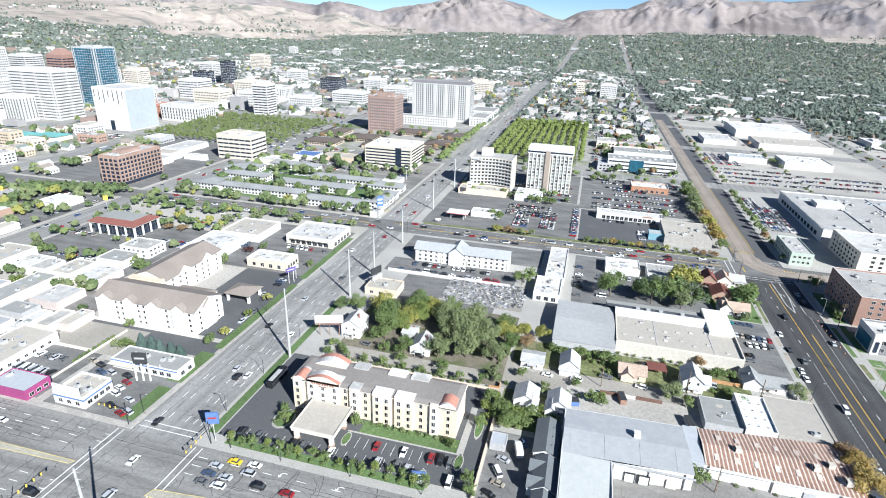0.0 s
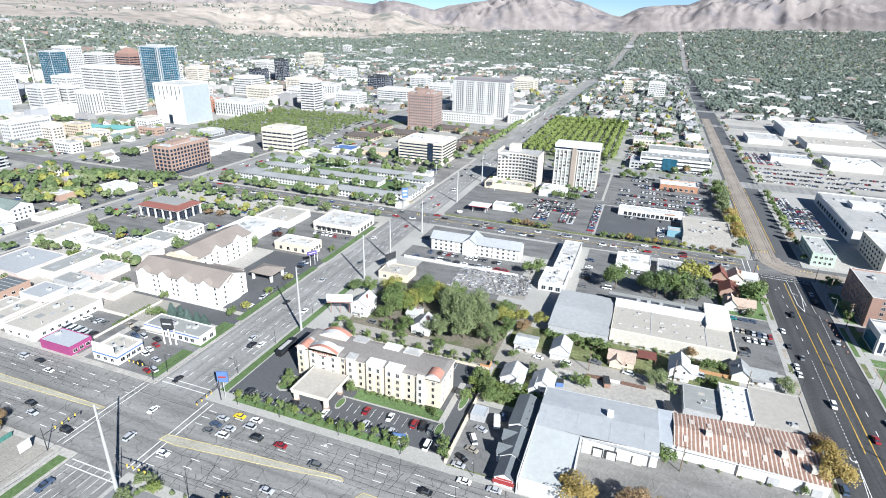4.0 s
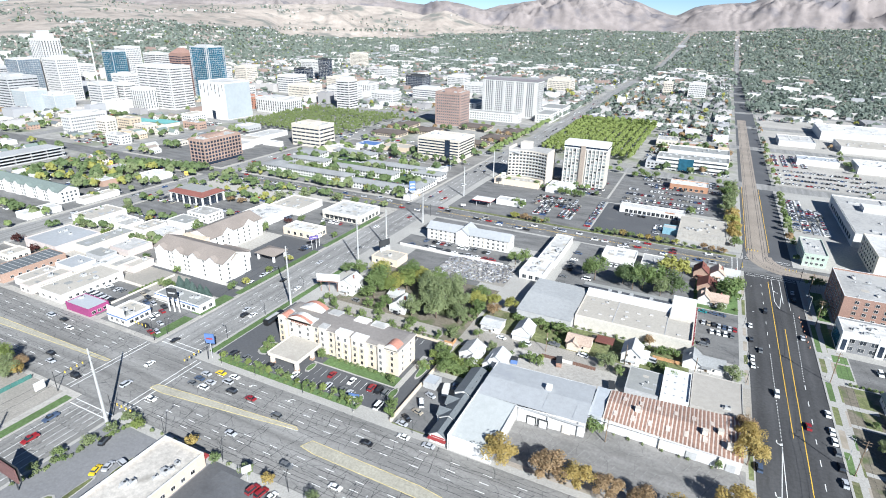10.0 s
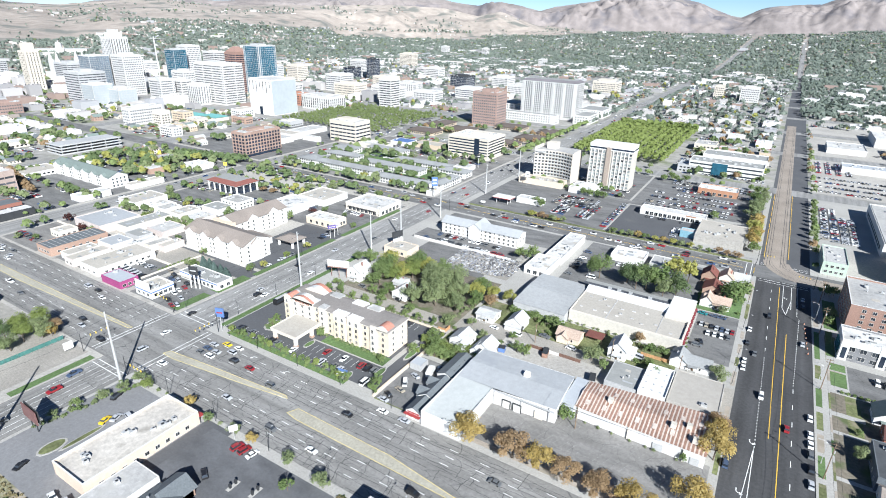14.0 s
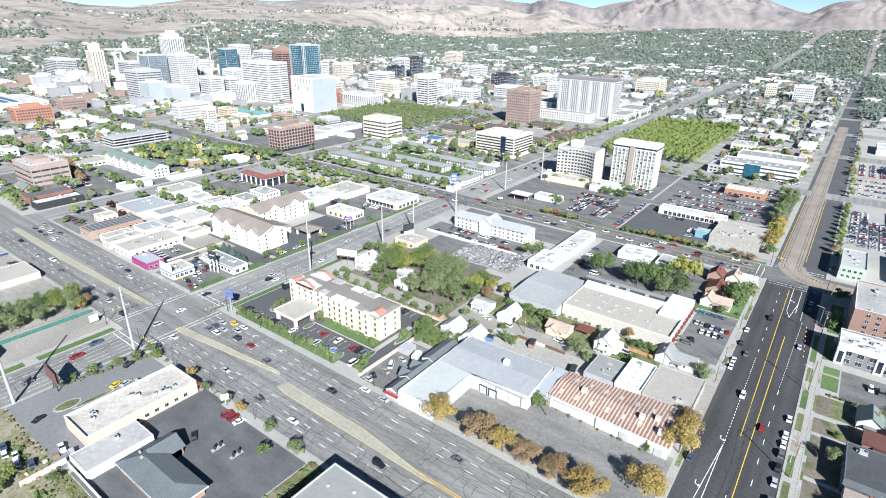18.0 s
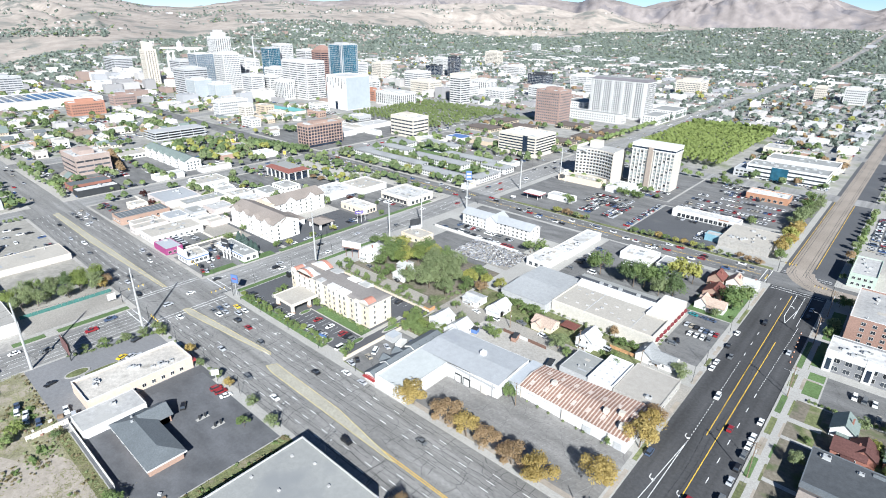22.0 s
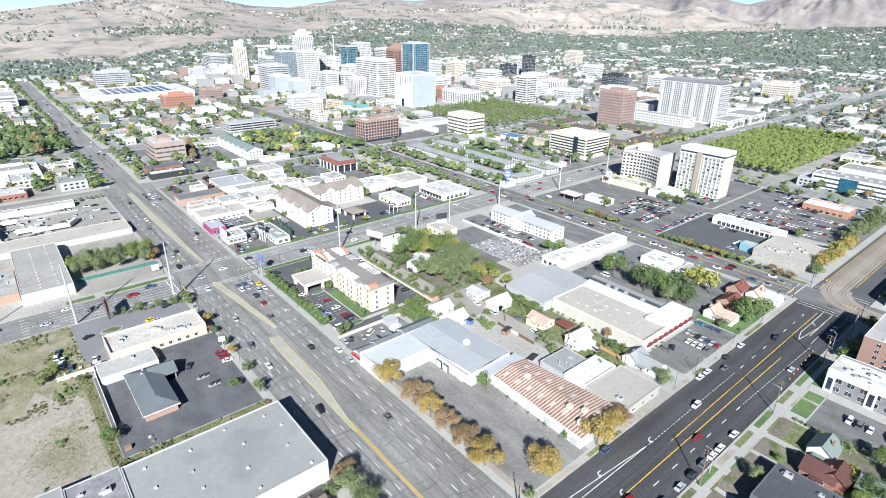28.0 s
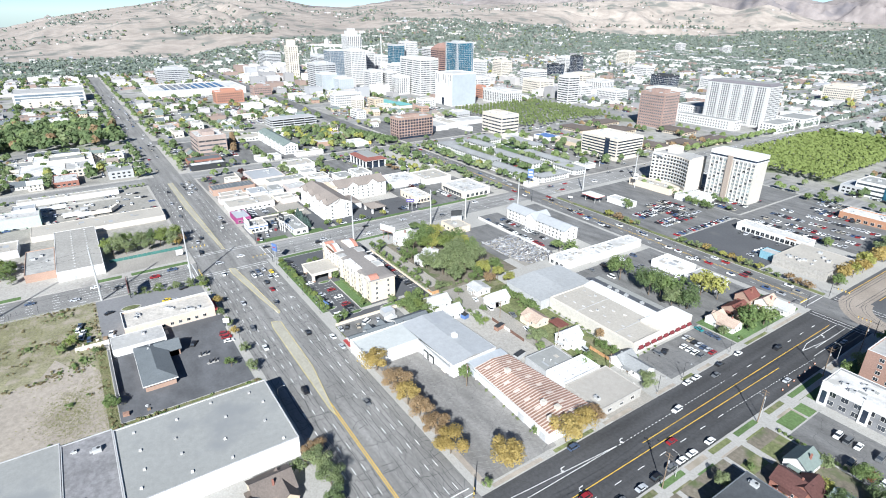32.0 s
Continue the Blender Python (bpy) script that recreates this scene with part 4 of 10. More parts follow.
# east blocks
lot("car_park", "large asphalt car park full of cars", -112, 368, 0, 455, ASPH_LOT)
lot("car_park", "nearly empty dark asphalt lot", 2, 369, 60, 444, ASPH_SEAL)
lot("car_park", "busy asphalt car park by the tall hotel", 0, 446, 98, 552, ASPH_LOT)
lot("car_park", "asphalt drive round the tall hotels", -112, 456, -2, 552, ASPH_LOT)
lot("lawn", "planted strip with autumn shrubs", -110, 365, 98, 369, GRASS_DRY, 2)
lot("car_park", "asphalt drives of the courtyard motel", -330, 368, -146, 552, ASPH_WORN)
lot("lawn", "green motel garden", -320, 380, -160, 470, GRASS, 2)
lot("car_park", "pale concrete dealer lot with rows of cars", 134, 420, 330, 552, CONC)
lot("car_park", "pale concrete apron", 134, 368, 330, 420, CONC_OLD)
for i0, j0 in ((6, 0), (6, 1), (6, 2)):
    x0, y0, x1, y1 = BLOCKS[i0, j0]
    lot("car_park", "patched lots between low buildings", x0 + 4, y0 + 4, x1 - 4, y1 - 4, ASPH_LOT if j0 else YARD_C)

g = Geo()
for row in range(3):
    for k in range(24):
        stripe(g, 24 + k * 3.0 + row, 130 + row * 9.5, 26 + k * 3.0 + row, 135 + row * 9.5, 0.14, BZ + 0.05)
tagged(part("faded_bay_lines", g, mat("faded_paint", (0.27, 0.265, 0.255), 0.9, 0.2, 0.2, 2.0)), "faded slanting bay lines on the worn lot", "road marking", kind="structure")
# ---- the hotel on the corner ----
e = thing("hotel", "four-storey cream stucco hotel with taupe roof and terracotta arches", "hotel", -63.5, 158.5)
part("wall", Geo().box(-31.5, -7, 0, 31.5, 7.5, 12.2), CREAM, e)
g = Geo()
g.box(-32.1, -7.6, 12.2, 32.1, 8.1, 12.55, bottom=True)
part("eave", g, CREAM_L, e)
HROOF = mat("taupe_membrane", (0.235, 0.215, 0.2), 0.9, 0.07, 0.06, 0.8)
hipped(e, 63, 15, 12.55, 0.7, HROOF, 0.3, dy=0.25, flat_top=0.75, top=HROOF)
for k, (x0, x1) in enumerate(((-31.2, -27.5), (-25.5, -12.5), (-8.5, -4.5), (0.5, 7.5), (8.8, 15.8), (22, 25))):
    b = part("projecting_bay", Geo().box(x0, -8.0, 0, x1, -7, 13.4), CREAM_L, e, "pale stucco bay standing proud")
    if k in (1, 2, 3, 4):
        part("bay_top", Geo().box(x0, -8.0, 13.4, x1, -4.0 if k > 1 else -2, 13.7, bottom=True).box(x0, -7, 12.3, x1, -4.1 if k > 1 else -2.1, 13.4), ROOF_W, b)
for x0, x1 in ((2, 9), (11, 18), (-12, -6)):
    part("bay_top", Geo().box(x0, 4.0, 12.5, x1, 8.4, 13.8, bottom=True), ROOF_W, e)


def barrel(e, x0, x1, y0, y1, z, rise, m, end, share=0.38, back=False):
    """A shallow barrel vault with white end walls."""
    g, n = Geo(), 10
    p = [(x0 + (x1 - x0) * k / n, z + rise * math.sin(math.pi * k / n)) for k in range(n + 1)]
    for (a, za), (b, zb) in zip(p, p[1:]):
        ym = y0 + (y1 - y0) * (1 - share if back else share)
        g.face([(a, y0, za), (b, y0, zb), (b, ym, zb), (a, ym, za)], 2 if back else 0)
        g.face([(a, ym, za), (b, ym, zb), (b, y1, zb), (a, y1, za)], 0 if back else 2)
        g.face([(a, y0, z - 0.9), (b, y0, z - 0.9), (b, y0, zb), (a, y0, za)], 1)
        g.face([(b, y1, z - 0.9), (a, y1, z - 0.9), (a, y1, za), (b, y1, zb)], 1)
    part("arched_roof", g, [m, end, ROOF_W], e, "vaulted roof with a terracotta front band")


barrel(e, -25.5, -12.5, -8.0, -3.5, 13.7, 2.2, TERRA, CREAM_L)
barrel(e, -27.5, -14.5, 2.5, 8.2, 13.3, 2.4, TERRA, CREAM_L, 0.4, True)
barrel(e, 24.5, 31.5, -7.6, -1.5, 12.6, 2.0, TERRA, CREAM_L, 0.85, True)
barrel(e, -31.5, -26.0, -7.6, -1, 12.6, 1.6, TERRA, CREAM_L, 0.85)
OCHRE = mat("ochre_stucco", (0.62, 0.51, 0.37), 0.9, 0.05, 0.05, 0.7)
for x, yy in ((-29.4, -8), (-10.5, -7), (-2.6, -7), (2.2, -8), (5.8, -8), (10.5, -8), (14.1, -8), (18.5, -7), (28.5, -7)):
    part("stucco_panel", Geo().box(x - 1.3, yy - 0.04, 0.5, x + 1.3, yy, 9.4), OCHRE, e)
for k in range(4):
    z = 1.1 + 2.95 * k
    for x, yy in ((-29.4, -8), (-23.6, -8), (-19, -8), (-14.4, -8), (-10.5, -7), (-6.5, -8), (-2.6, -7), (2.2, -8), (5.8, -8), (10.5, -8), (14.1, -8), (18.5, -7), (23.5, -8), (28.5, -7)):
        if k == 0 and -26 < x < -12:
            continue
        part("window", win_mesh(1.25, 1.85, FRAME_M, GLASS), None, e, at=(x, yy, z))
    for y in (-3.5, 3.5):
        part("window", win_mesh(1.3, 1.6, FRAME_M, GLASS), None, e, at=(31.5, y, z), rot=90)
        part("window", win_mesh(1.3, 1.6, FRAME_M, GLASS), None, e, at=(-31.5, y, z), rot=270)
    for c in range(0, 15, 5):
        part("window", win_mesh(1.5, 1.6, FRAME_M, GLASS), None, e, at=(-28 + 4.0 * c, 7.5, z), rot=180)
part("string_course", Geo().box(-31.56, -7.06, 3.5, 31.56, 7.56, 3.75), CREAM_L, e)
for k, w in enumerate((0.75, 0.55, 0.9, 0.6, 0.8, 0.7, 0.5, 0.85, 0.6)):
    part("lettering_bar", Geo().box(-23.6 + k * 1.05, -8.06, 12.2, -23.6 + k * 1.05 + w, -8.0, 12.95, bottom=True), BRICK, e)
part("lettering_bar", Geo().box(-20.5, -8.06, 11.3, -17.5, -8.0, 11.7, bottom=True), BRICK, e)
c = thing("porte_cochere", "pale flat-roofed drive-through canopy at the hotel entrance", "canopy", -78.5, 139.5)
part("canopy_roof", Geo().box(-8, -5.8, 4.4, 8, 10.4, 5.6, bottom=True), CREAM_L, c)
part("roof_deck", Geo().box(-7.6, -5.4, 5.6, 7.6, 10.0, 5.75), ROOF_T, c)
part("parapet", Geo().box(-8.2, -6, 5.6, 8.2, -5.7, 6.1).box(-8.2, -5.7, 5.6, -7.9, 10.4, 6.1).box(7.9, -5.7, 5.6, 8.2, 10.4, 6.1), CREAM_L, c)
for px in (-6.6, 6.6):
    for py in (-4.6, 5.5):
        q = part("pillar", Geo().box(px - 0.7, py - 0.7, 0, px + 0.7, py + 0.7, 4.4), CREAM_L, c)
        part("pillar_base", Geo().box(px - 0.85, py - 0.85, 0, px + 0.85, py + 0.85, 1.0), BRICK_T, q)
slab("kerb", "pale concrete kerb island by the hotel drive", -70, 143.8, -28, 144.4, BZ, BZ + 0.16, CONC, "kerb")
slab("kerb", "pale concrete path along the hotel", -30, 144.4, -27.6, 170, BZ, BZ + 0.14, CONC, "kerb")
slab("retaining_wall", "low cream wall beside the hotel drive", -21, 126, -20.4, 168, BZ, BZ + 1.3, CREAM, "wall")
slab("retaining_wall", "low cream wall behind the hotel", -95, 183, -22, 183.5, BZ, BZ + 1.0, CREAM, "wall")
for k, (x, kk, cc) in enumerate(((-57, "sedan", "red"), (-47.2, "sedan", "white"), (-37.4, "suv", "red"), (-34.1, "suv", "black"), (-30.8, "suv", "grey"))):
    car(kk, cc, x, 139.3, (k % 2) * 180)
bays(-67.7, 136.6, 3.3, 0, 11, 0, 5.4)
for x, kk, cc in ((-105, "suv", "black"), (-98.2, "sedan", "grey"), (-84.6, "suv", "black"), (-81.2, "sedan", "grey"), (-71, "sedan", "white"), (-54, "suv", "silver"), (-47.2, "pickup", "grey"), (-43.8, "sedan", "silver")):
    car(kk, cc, x, 132.2, 0)
bays(-106.7, 129.5, 3.4, 0, 20, 0, 5.2)
car_row(-90, 179.5, 3.3, 0, 16, 0, 0.25)
bays(-91.7, 177, 3.3, 0, 17, 0, 5.2)
car("van", "white", -29, 131, 0)
b = thing("coach", "black touring coach parked beside the hotel", "bus", -109.5, 163, BZ)
part("body", Geo().box(-1.25, -6, 0.4, 1.25, 6, 3.3, bottom=True), mat("car_paint_black", CARCOL["black"], 0.3, 0.04, 0.3, 3.0, spec=0.6), b)
part("window_glass", Geo().box(-1.27, -5.6, 1.6, 1.27, 6.02, 2.8, top=False), GLASS, b)
part("roof_hatch", Geo().box(-0.9, -5, 3.3, 0.9, 3, 3.45), GREYW, b)
for sx in (-1.1, 1.1):
    for sy in (-3.6, 4):
        part("wheel", CAR["van"]["wheel"], None, b, at=(sx, sy, 0.4))
rr = random.Random(3)
for k in range(17):
    tree("green" if k % 3 else "lime", -106 + k * 4.4 + rr.uniform(-1, 1), 127.6 + rr.uniform(-0.4, 0.6), rr.uniform(3.6, 5.2), rr.uniform(1.5, 2.1), seed=k)
for k in range(16):
    shrub(-106 + k * 4.4, 126.4, 0.9)
for k in range(12):
    shrub(-66 + k * 3.0 + rr.uniform(-0.6, 0.6), 149.3, rr.uniform(0.8, 1.2), rr.choice(("green", "olive")))
for x, y, h in ((-68, 147, 6), (-96, 146, 5), (-93.5, 141, 5.5), (-32, 146, 4.8), (-25, 160, 6), (-23.5, 132, 6.5), (-21.8, 127.5, 6.2)):
    tree("green", x, y, h, h * 0.38, seed=int(h * 10))
for k in range(9):
    tree("green", -98 + k * 8.5, 185.5 + rr.uniform(-1, 1), rr.uniform(4, 6), rr.uniform(1.7, 2.4), seed=k)
sign("tall hotel sign panel in blue and red on a pole", -111.5, 126.0, 12, 4.2, 4.6, BLUE, 20, bars=1, trim=RED)
sign("low oval hotel sign in blue and white", -38.5, 128.5, 4.5, 4.5, 2.6, BLUE, 10, bars=1)

# ---- workshops and warehouses on the main block ----
e = thing("workshop", "long grey-shingled workshop beside the warehouse wall", "workshop", -0.5, 157, BZ)
gabled(e, 8, 17.5, 4.2, 1.7, WHITE, ROOF_D, along="y", over=0.3)
windows(e, 8, 17.5, "lf", 3, 1, 1.2, 3, 1.2, 1.2)
for k in range(3):
    part("roof_vent", Geo().rod((1.8, -5 + 4.5 * k, 4.6), (1.8, -5 + 4.5 * k, 5.6), 0.2, 0.2, 6), POLE_D, e)
e = thing("workshop", "grey-shingled workshop with two cross gables", "workshop", 0.6, 139.4, BZ)
gabled(e, 8, 14, 4.0, 2.2, WHITE, ROOF_D, along="y", over=0.3)
gabled(e, 6, 5, 4.0, 2.0, WHITE, ROOF_D, dx=-2.4, dy=-3.6, along="x", over=0.3)
gabled(e, 6, 5, 4.0, 2.0, WHITE, ROOF_D, dx=-2.4, dy=3.6, along="x", over=0.3)
windows(e, 8, 14, "f", 2, 1, 1.2, 3, 1.1, 1.2)
e = thing("shop", "small gabled shop with a red awning on the avenue", "shop", 0.4, 127.6, BZ)
gabled(e, 6.6, 8.4, 3.6, 1.9, WHITE, ROOF_D, along="y", over=0.35)
windows(e, 6.6, 8.4, "f", 2, 1, 0.8, 3, 1.6, 1.6)
door(e, 6.6, 8.4, "l", 0.5)
part("awning", Geo().box(-3.6, -5.6, 2.4, 3.4, -4.25, 2.6, bottom=True), RED, e)
part("sign_band", Geo().box(-2.6, -4.3, 2.8, 2.6, -4.22, 3.4), RED, e)

e = thing("warehouse", "white-walled warehouse with a pale metal membrane roof", "warehouse", 0, 0)
g = Geo().prism([(5, 122.8), (20.5, 122.8), (20.5, 148.5), (46, 150.5), (45, 174), (5, 172)], 0, 6.6, top=False)
part("wall", g, WHITE, e)
rg = Geo()
rg.face([(4.7, 148.5, 6.6), (46.2, 150.2, 6.6), (45.8, 161, 7.5), (4.7, 160.2, 7.5)])
rg.face([(4.7, 160.2, 7.5), (45.8, 161, 7.5), (45.2, 174.3, 6.5), (4.7, 172.3, 6.5)])
part("roof", rg, ROOF_M, e)
part("lower_roof", Geo().face([(4.7, 122.5, 5.9), (20.8, 122.5, 5.9), (20.8, 148.8, 6.7), (4.7, 148.5, 6.7)]), mat("pale_green_membrane", (0.45, 0.465, 0.455), 0.75, 0.05, 0.05, 0.5), e)
part("parapet", Geo().box(4.5, 122.3, 0, 4.75, 172.2, 6.95).box(20.5, 122.4, 5.6, 20.8, 148.3, 6.9), WHITE, e)
part("fascia", Geo().box(20.6, 148.1, 6.2, 46.2, 148.45, 6.75), GREYW, e)
for x in (25.0, 29.5):
    d = part("roller_door", Geo().box(x, 148.4, 0, x + 3.6, 148.8, 3.6), POLE_D, e, at=(0, 0.15, 0))
    part("door_panel", Geo().box(x + 0.35, 148.35, 0, x + 3.25, 148.5, 3.2), WHITE, d)
part("roller_door", Geo().box(38.2, 149.4, 0, 41.4, 149.8, 3.2), CREAM_L, e)
c = part("evaporative_cooler", Geo().box(28, 161.6, 7.2, 30.2, 163.8, 9.2), mat("cooler_white", (0.6, 0.59, 0.57), 0.7, 0.06, 0.3, 2.0), e)
part("louvre", Geo().box(27.95, 162, 7.8, 28.0, 163.4, 8.9), POLE_D, c)
for k in range(0, 9, 4):
    part("pilaster", Geo().box(21.5 + k * 2.75, 148.2 + k * 0.2, 0, 21.75 + k * 2.75, 148.6 + k * 0.2, 6.3), GREYW, e)
for k in range(0, 14, 4):
    rgx = 7 + k * 2.85
    part("roof_seam", Geo().face([(rgx, 149.5, 6.72), (rgx + 0.08, 149.5, 6.72), (rgx + 0.08, 160.3, 7.56), (rgx, 160.3, 7.56)]), ROOF_B, e)

e = thing("corrugated_warehouse", "long low warehouse with rust-striped sheet roof and white wall", "warehouse", 0, 0)
part("wall", Geo().prism([(48, 158.3), (97, 156.5), (97, 181), (48, 176)], 0, 5.2, top=False), WHITE, e)
part("link_roof", Geo().box(45.6, 158, 0, 50.5, 176.3, 5.5), ROOF_B, e, "pale blue sheet link roof")
A0, A1, N = 50.8, 97.2, 68
for k in range(N):
    x0 = A0 + (A1 - A0) * (k - 0.18 * (k % 2)) / N
    x1 = A0 + (A1 - A0) * (k + 1 - 0.18 * ((k + 1) % 2)) / N
    f0, f1 = (x0 - 48) / 49, (x1 - 48) / 49
    m = RUST if k % 2 else RUST_L
    up = 0.06 if k % 2 else 0.0
    yn0, yn1, yf0, yf1 = 158 - 1.8 * f0, 158 - 1.8 * f1, 176.3 + 5 * f0, 176.3 + 5 * f1
    r0, r1 = (yn0 + yf0) / 2, (yn1 + yf1) / 2
    for (ya, yb, yc, yd, za, zb) in ((yn0, yn1, r1, r0, 5.2, 6.5), (r0, r1, yf1, yf0, 6.5, 5.2)):
        g = Geo().face([(x0, ya, za + up), (x1, yb, za + up), (x1, yc, zb + up), (x0, yd, zb + up)])
        g.face([(x1, yb, za + up), (x1, yb, za - 0.08), (x1, yc, zb - 0.08), (x1, yc, zb + up)])
        g.face([(x0, ya, za - 0.08), (x0, ya, za + up), (x0, yd, zb + up), (x0, yd, zb - 0.08)])
        part("roof_sheet", g, m, e)
part("gutter", Geo().box(50.8, 155.9, 5.0, 97.2, 156.2, 5.2), WHITE, e, "", at=(0, 0.4, 0))
COOLER = mat("cooler_beige", (0.52, 0.48, 0.42), 0.7, 0.08, 0.3, 2.0)
for x, y in ((61, 165.6), (84, 164), (89, 166.5), (92, 160)):
    c = part("evaporative_cooler", Geo().box(x, y, 5.9, x + 1.9, y + 1.9, 7.9), COOLER, e)
    part("louvre", Geo().box(x - 0.04, y + 0.3, 6.6, x, y + 1.6, 7.6), POLE_D, c)
    part("duct", Geo().box(x + 0.6, y + 1.9, 6.2, x + 1.3, y + 2.9, 6.9), STEEL, c)
for k in range(14):
    x, y = 54 + (k % 7) * 6.1 + (k // 7) * 2.0, 160.6 if k < 7 else 170.5
    z = 5.2 + 1.3 * ((y + 1.2 - 156.8) / 10.5 if k < 7 else (179.6 - y - 1.2) / 11.8)
    d = 0.16 if k < 7 else -0.14
    part("skylight_sheet", Geo().face([(x, y, z - d), (x + 1.5, y, z - d), (x + 1.5, y + 2.8, z + d), (x, y + 2.8, z + d)]), RUST_L, e, at=(0, 0, 0.16))
for k in range(0, 12, 5):
    part("pilaster", Geo().box(52 + k * 3.8, 157.6 - k * 0.14, 0, 52.4 + k * 3.8, 158.3 - k * 0.14, 5.1), CREAM_L, e)
for x, w in ((80, 3.4), (92.5, 3.0)):
    part("roller_door", Geo().box(x, 156.9, 0, x + w, 157.3, 3.0), GREYW, e, at=(0, -0.1 - (x - 80) * 0.03, 0))
flat("low grey-roofed shed behind the striped warehouse", 55, 183, 68, 200, 3.4, GREYW, ROOF_G, 0.2)
e = flat("plain white flat-roofed workshop with a high parapet", 68.4, 182.5, 79, 204, 4.2, WHITE, mat("bright_membrane", (0.62, 0.62, 0.61), 0.8, 0.05, 0.05, 0.6), 0.7)
for k in range(12):
    part("roof_vent", Geo().box(-3.6 + (k % 3) * 3.2, -8 + (k // 3) * 4.6, 4.2, -3.2 + (k % 3) * 3.2, -7.6 + (k // 3) * 4.6, 4.6), GREYW, e)
flat("plain tan gravel-roofed workshop by the black street", 79.4, 182.8, 98, 207, 4.0, CONC_OLD, mat("smooth_tan_roof", (0.36, 0.335, 0.3), 0.95, 0.06, 0.04, 0.6), 0.25, units=1, win=(("r", 3, 1, 1.2, 3, 2.2, 1.5),))

# the workshop with the tan roof
e = thing("auto_workshop", "large tan-roofed car workshop with white parapets and grey wing", "workshop", 0, 0)
part("wing_wall", Geo().box(-4, 222, 0, 23.4, 262, 5.4, top=False), GREYW, e)
part("wing_roof", Geo().face([(-4.3, 221.7, 5.4), (23.6, 221.7, 5.4), (23.6, 242, 6.3), (-4.3, 242, 6.3)]).face([(-4.3, 242, 6.3), (23.6, 242, 6.3), (23.6, 262.3, 5.4), (-4.3, 262.3, 5.4)]), mat("wing_sheet_roof", (0.36, 0.365, 0.365), 0.7, 0.08, 0.04, 0.5), e)
part("wall", Geo().box(24, 228, 0, 77.5, 262, 5.9, top=False).box(66, 247, 5.9, 77.5, 272, 7.4).box(66, 262, 0, 77.5, 272, 6), mat("beige_block_wall", (0.5, 0.47, 0.415), 0.88, 0.07, 0.05, 0.8), e)
part("raised_roof", Geo().box(66.2, 247.2, 7.4, 77.3, 271.8, 7.5), mat("bright_membrane", (0.62, 0.62, 0.61), 0.8, 0.05, 0.05, 0.6), e)
for x in (41.5, 65.4):
    part("roof_seam", Geo().box(x, 228.6, 5.98, x + 0.35, 253, 6.12), GREYW, e)
part("roof", Geo().box(24.6, 228.6, 5.9, 65.8, 257.6, 6.0).box(65.8, 228.6, 5.9, 76.9, 246.8, 6.0), ROOF_T, e)
part("parapet", Geo().box(24, 228, 5.9, 77.5, 228.5, 6.5).box(24, 228.5, 5.9, 24.5, 258, 6.5).box(77, 228.5, 5.9, 77.5, 247, 7.0), CREAM_L, e)
part("clerestory", Geo().face([(24, 252.8, 6.02), (66, 252.8, 6.02), (66, 258, 7.55), (24, 258, 7.55)]).box(24, 258, 5.9, 66, 259.4, 7.6), mat("bright_membrane", (0.62, 0.62, 0.61)), e)
part("back_slope", Geo().face([(20, 259.42, 7.5), (66, 259.42, 7.5), (66, 266, 5.75), (20, 266, 5.75)]), mat("dark_membrane", (0.11, 0.115, 0.13), 0.8, 0.15, 0.1, 0.7), e)
part("back_roof", Geo().box(20, 263, 0, 65.5, 270, 5.6), ROOF_G, e)
rw = random.Random(11)
for k in range(15):
    x, y = 27 + (k % 8) * 6.2 + rw.uniform(-1, 1), 231.5 + (k // 8) * 11 + rw.uniform(0, 6)
    part("skylight", Geo().box(x, y, 6.0, x + 1.6, y + 0.8, 6.3), ROOF_W, e)
for x, y in ((47, 238), (36, 249)):
    roof_unit(e, x, y, 6.0, 0.6)
for x in (34, 39, 45, 55):
    part("air_handler", Geo().box(x, 260.4, 6.6, x + 1.8, 262, 8.0), STEEL, e)
MAROON = mat("maroon_canvas", (0.15, 0.03, 0.035), 0.8, 0.08, 0.1, 1.0)
for k in range(9):
    y = 231.6 + k * 4.6
    part("awning", Geo().face([(77.52, y, 3.9), (78.5, y, 2.9), (78.5, y + 3.0, 2.9), (77.52, y + 3.0, 3.9)]).face([(78.5, y, 2.9), (78.5, y, 2.5), (78.5, y + 3.0, 2.5), (78.5, y + 3.0, 2.9)]).face([(77.52, y, 3.9), (77.52, y, 2.5), (78.5, y, 2.5), (78.5, y, 2.9)]), MAROON, e, "dark red awning")
for k in range(9):
    part("window", win_mesh(2.4, 1.8, FRAME_M, GLASS), None, e, at=(77.5, 232 + k * 4.6, 1.6), rot=90)

# houses along the lane
house("white cottage with a patched pale roof", -10.5, 180.5, 9, 9.5, 3.4, 2.6, WHITE, ROOF_HT, along="y", wing=(2.5, -4, 4.5, 6, 3.0, 1.8, "y"), chimney=False)
house("white cottage with twin pale gables", 2.0, 180.0, 8.5, 9, 3.4, 2.8, WHITE, ROOF_HT, along="y", wing=(-2.5, -4, 4.5, 6, 3.0, 1.8, "y"), chimney=False)
house("small white house with a flat pale roof", -11, 207.5, 9.5, 9, 3.4, 1.2, WHITE, ROOF_HT, along="x", chimney=False)
house("white gabled house with grey shingles", 4.7, 208.5, 8, 9.5, 3.8, 3.0, WHITE, ROOF_HT, along="y", wing=(0, -4.5, 8, 4, 2.8, 0.8, "x"), chimney=False)
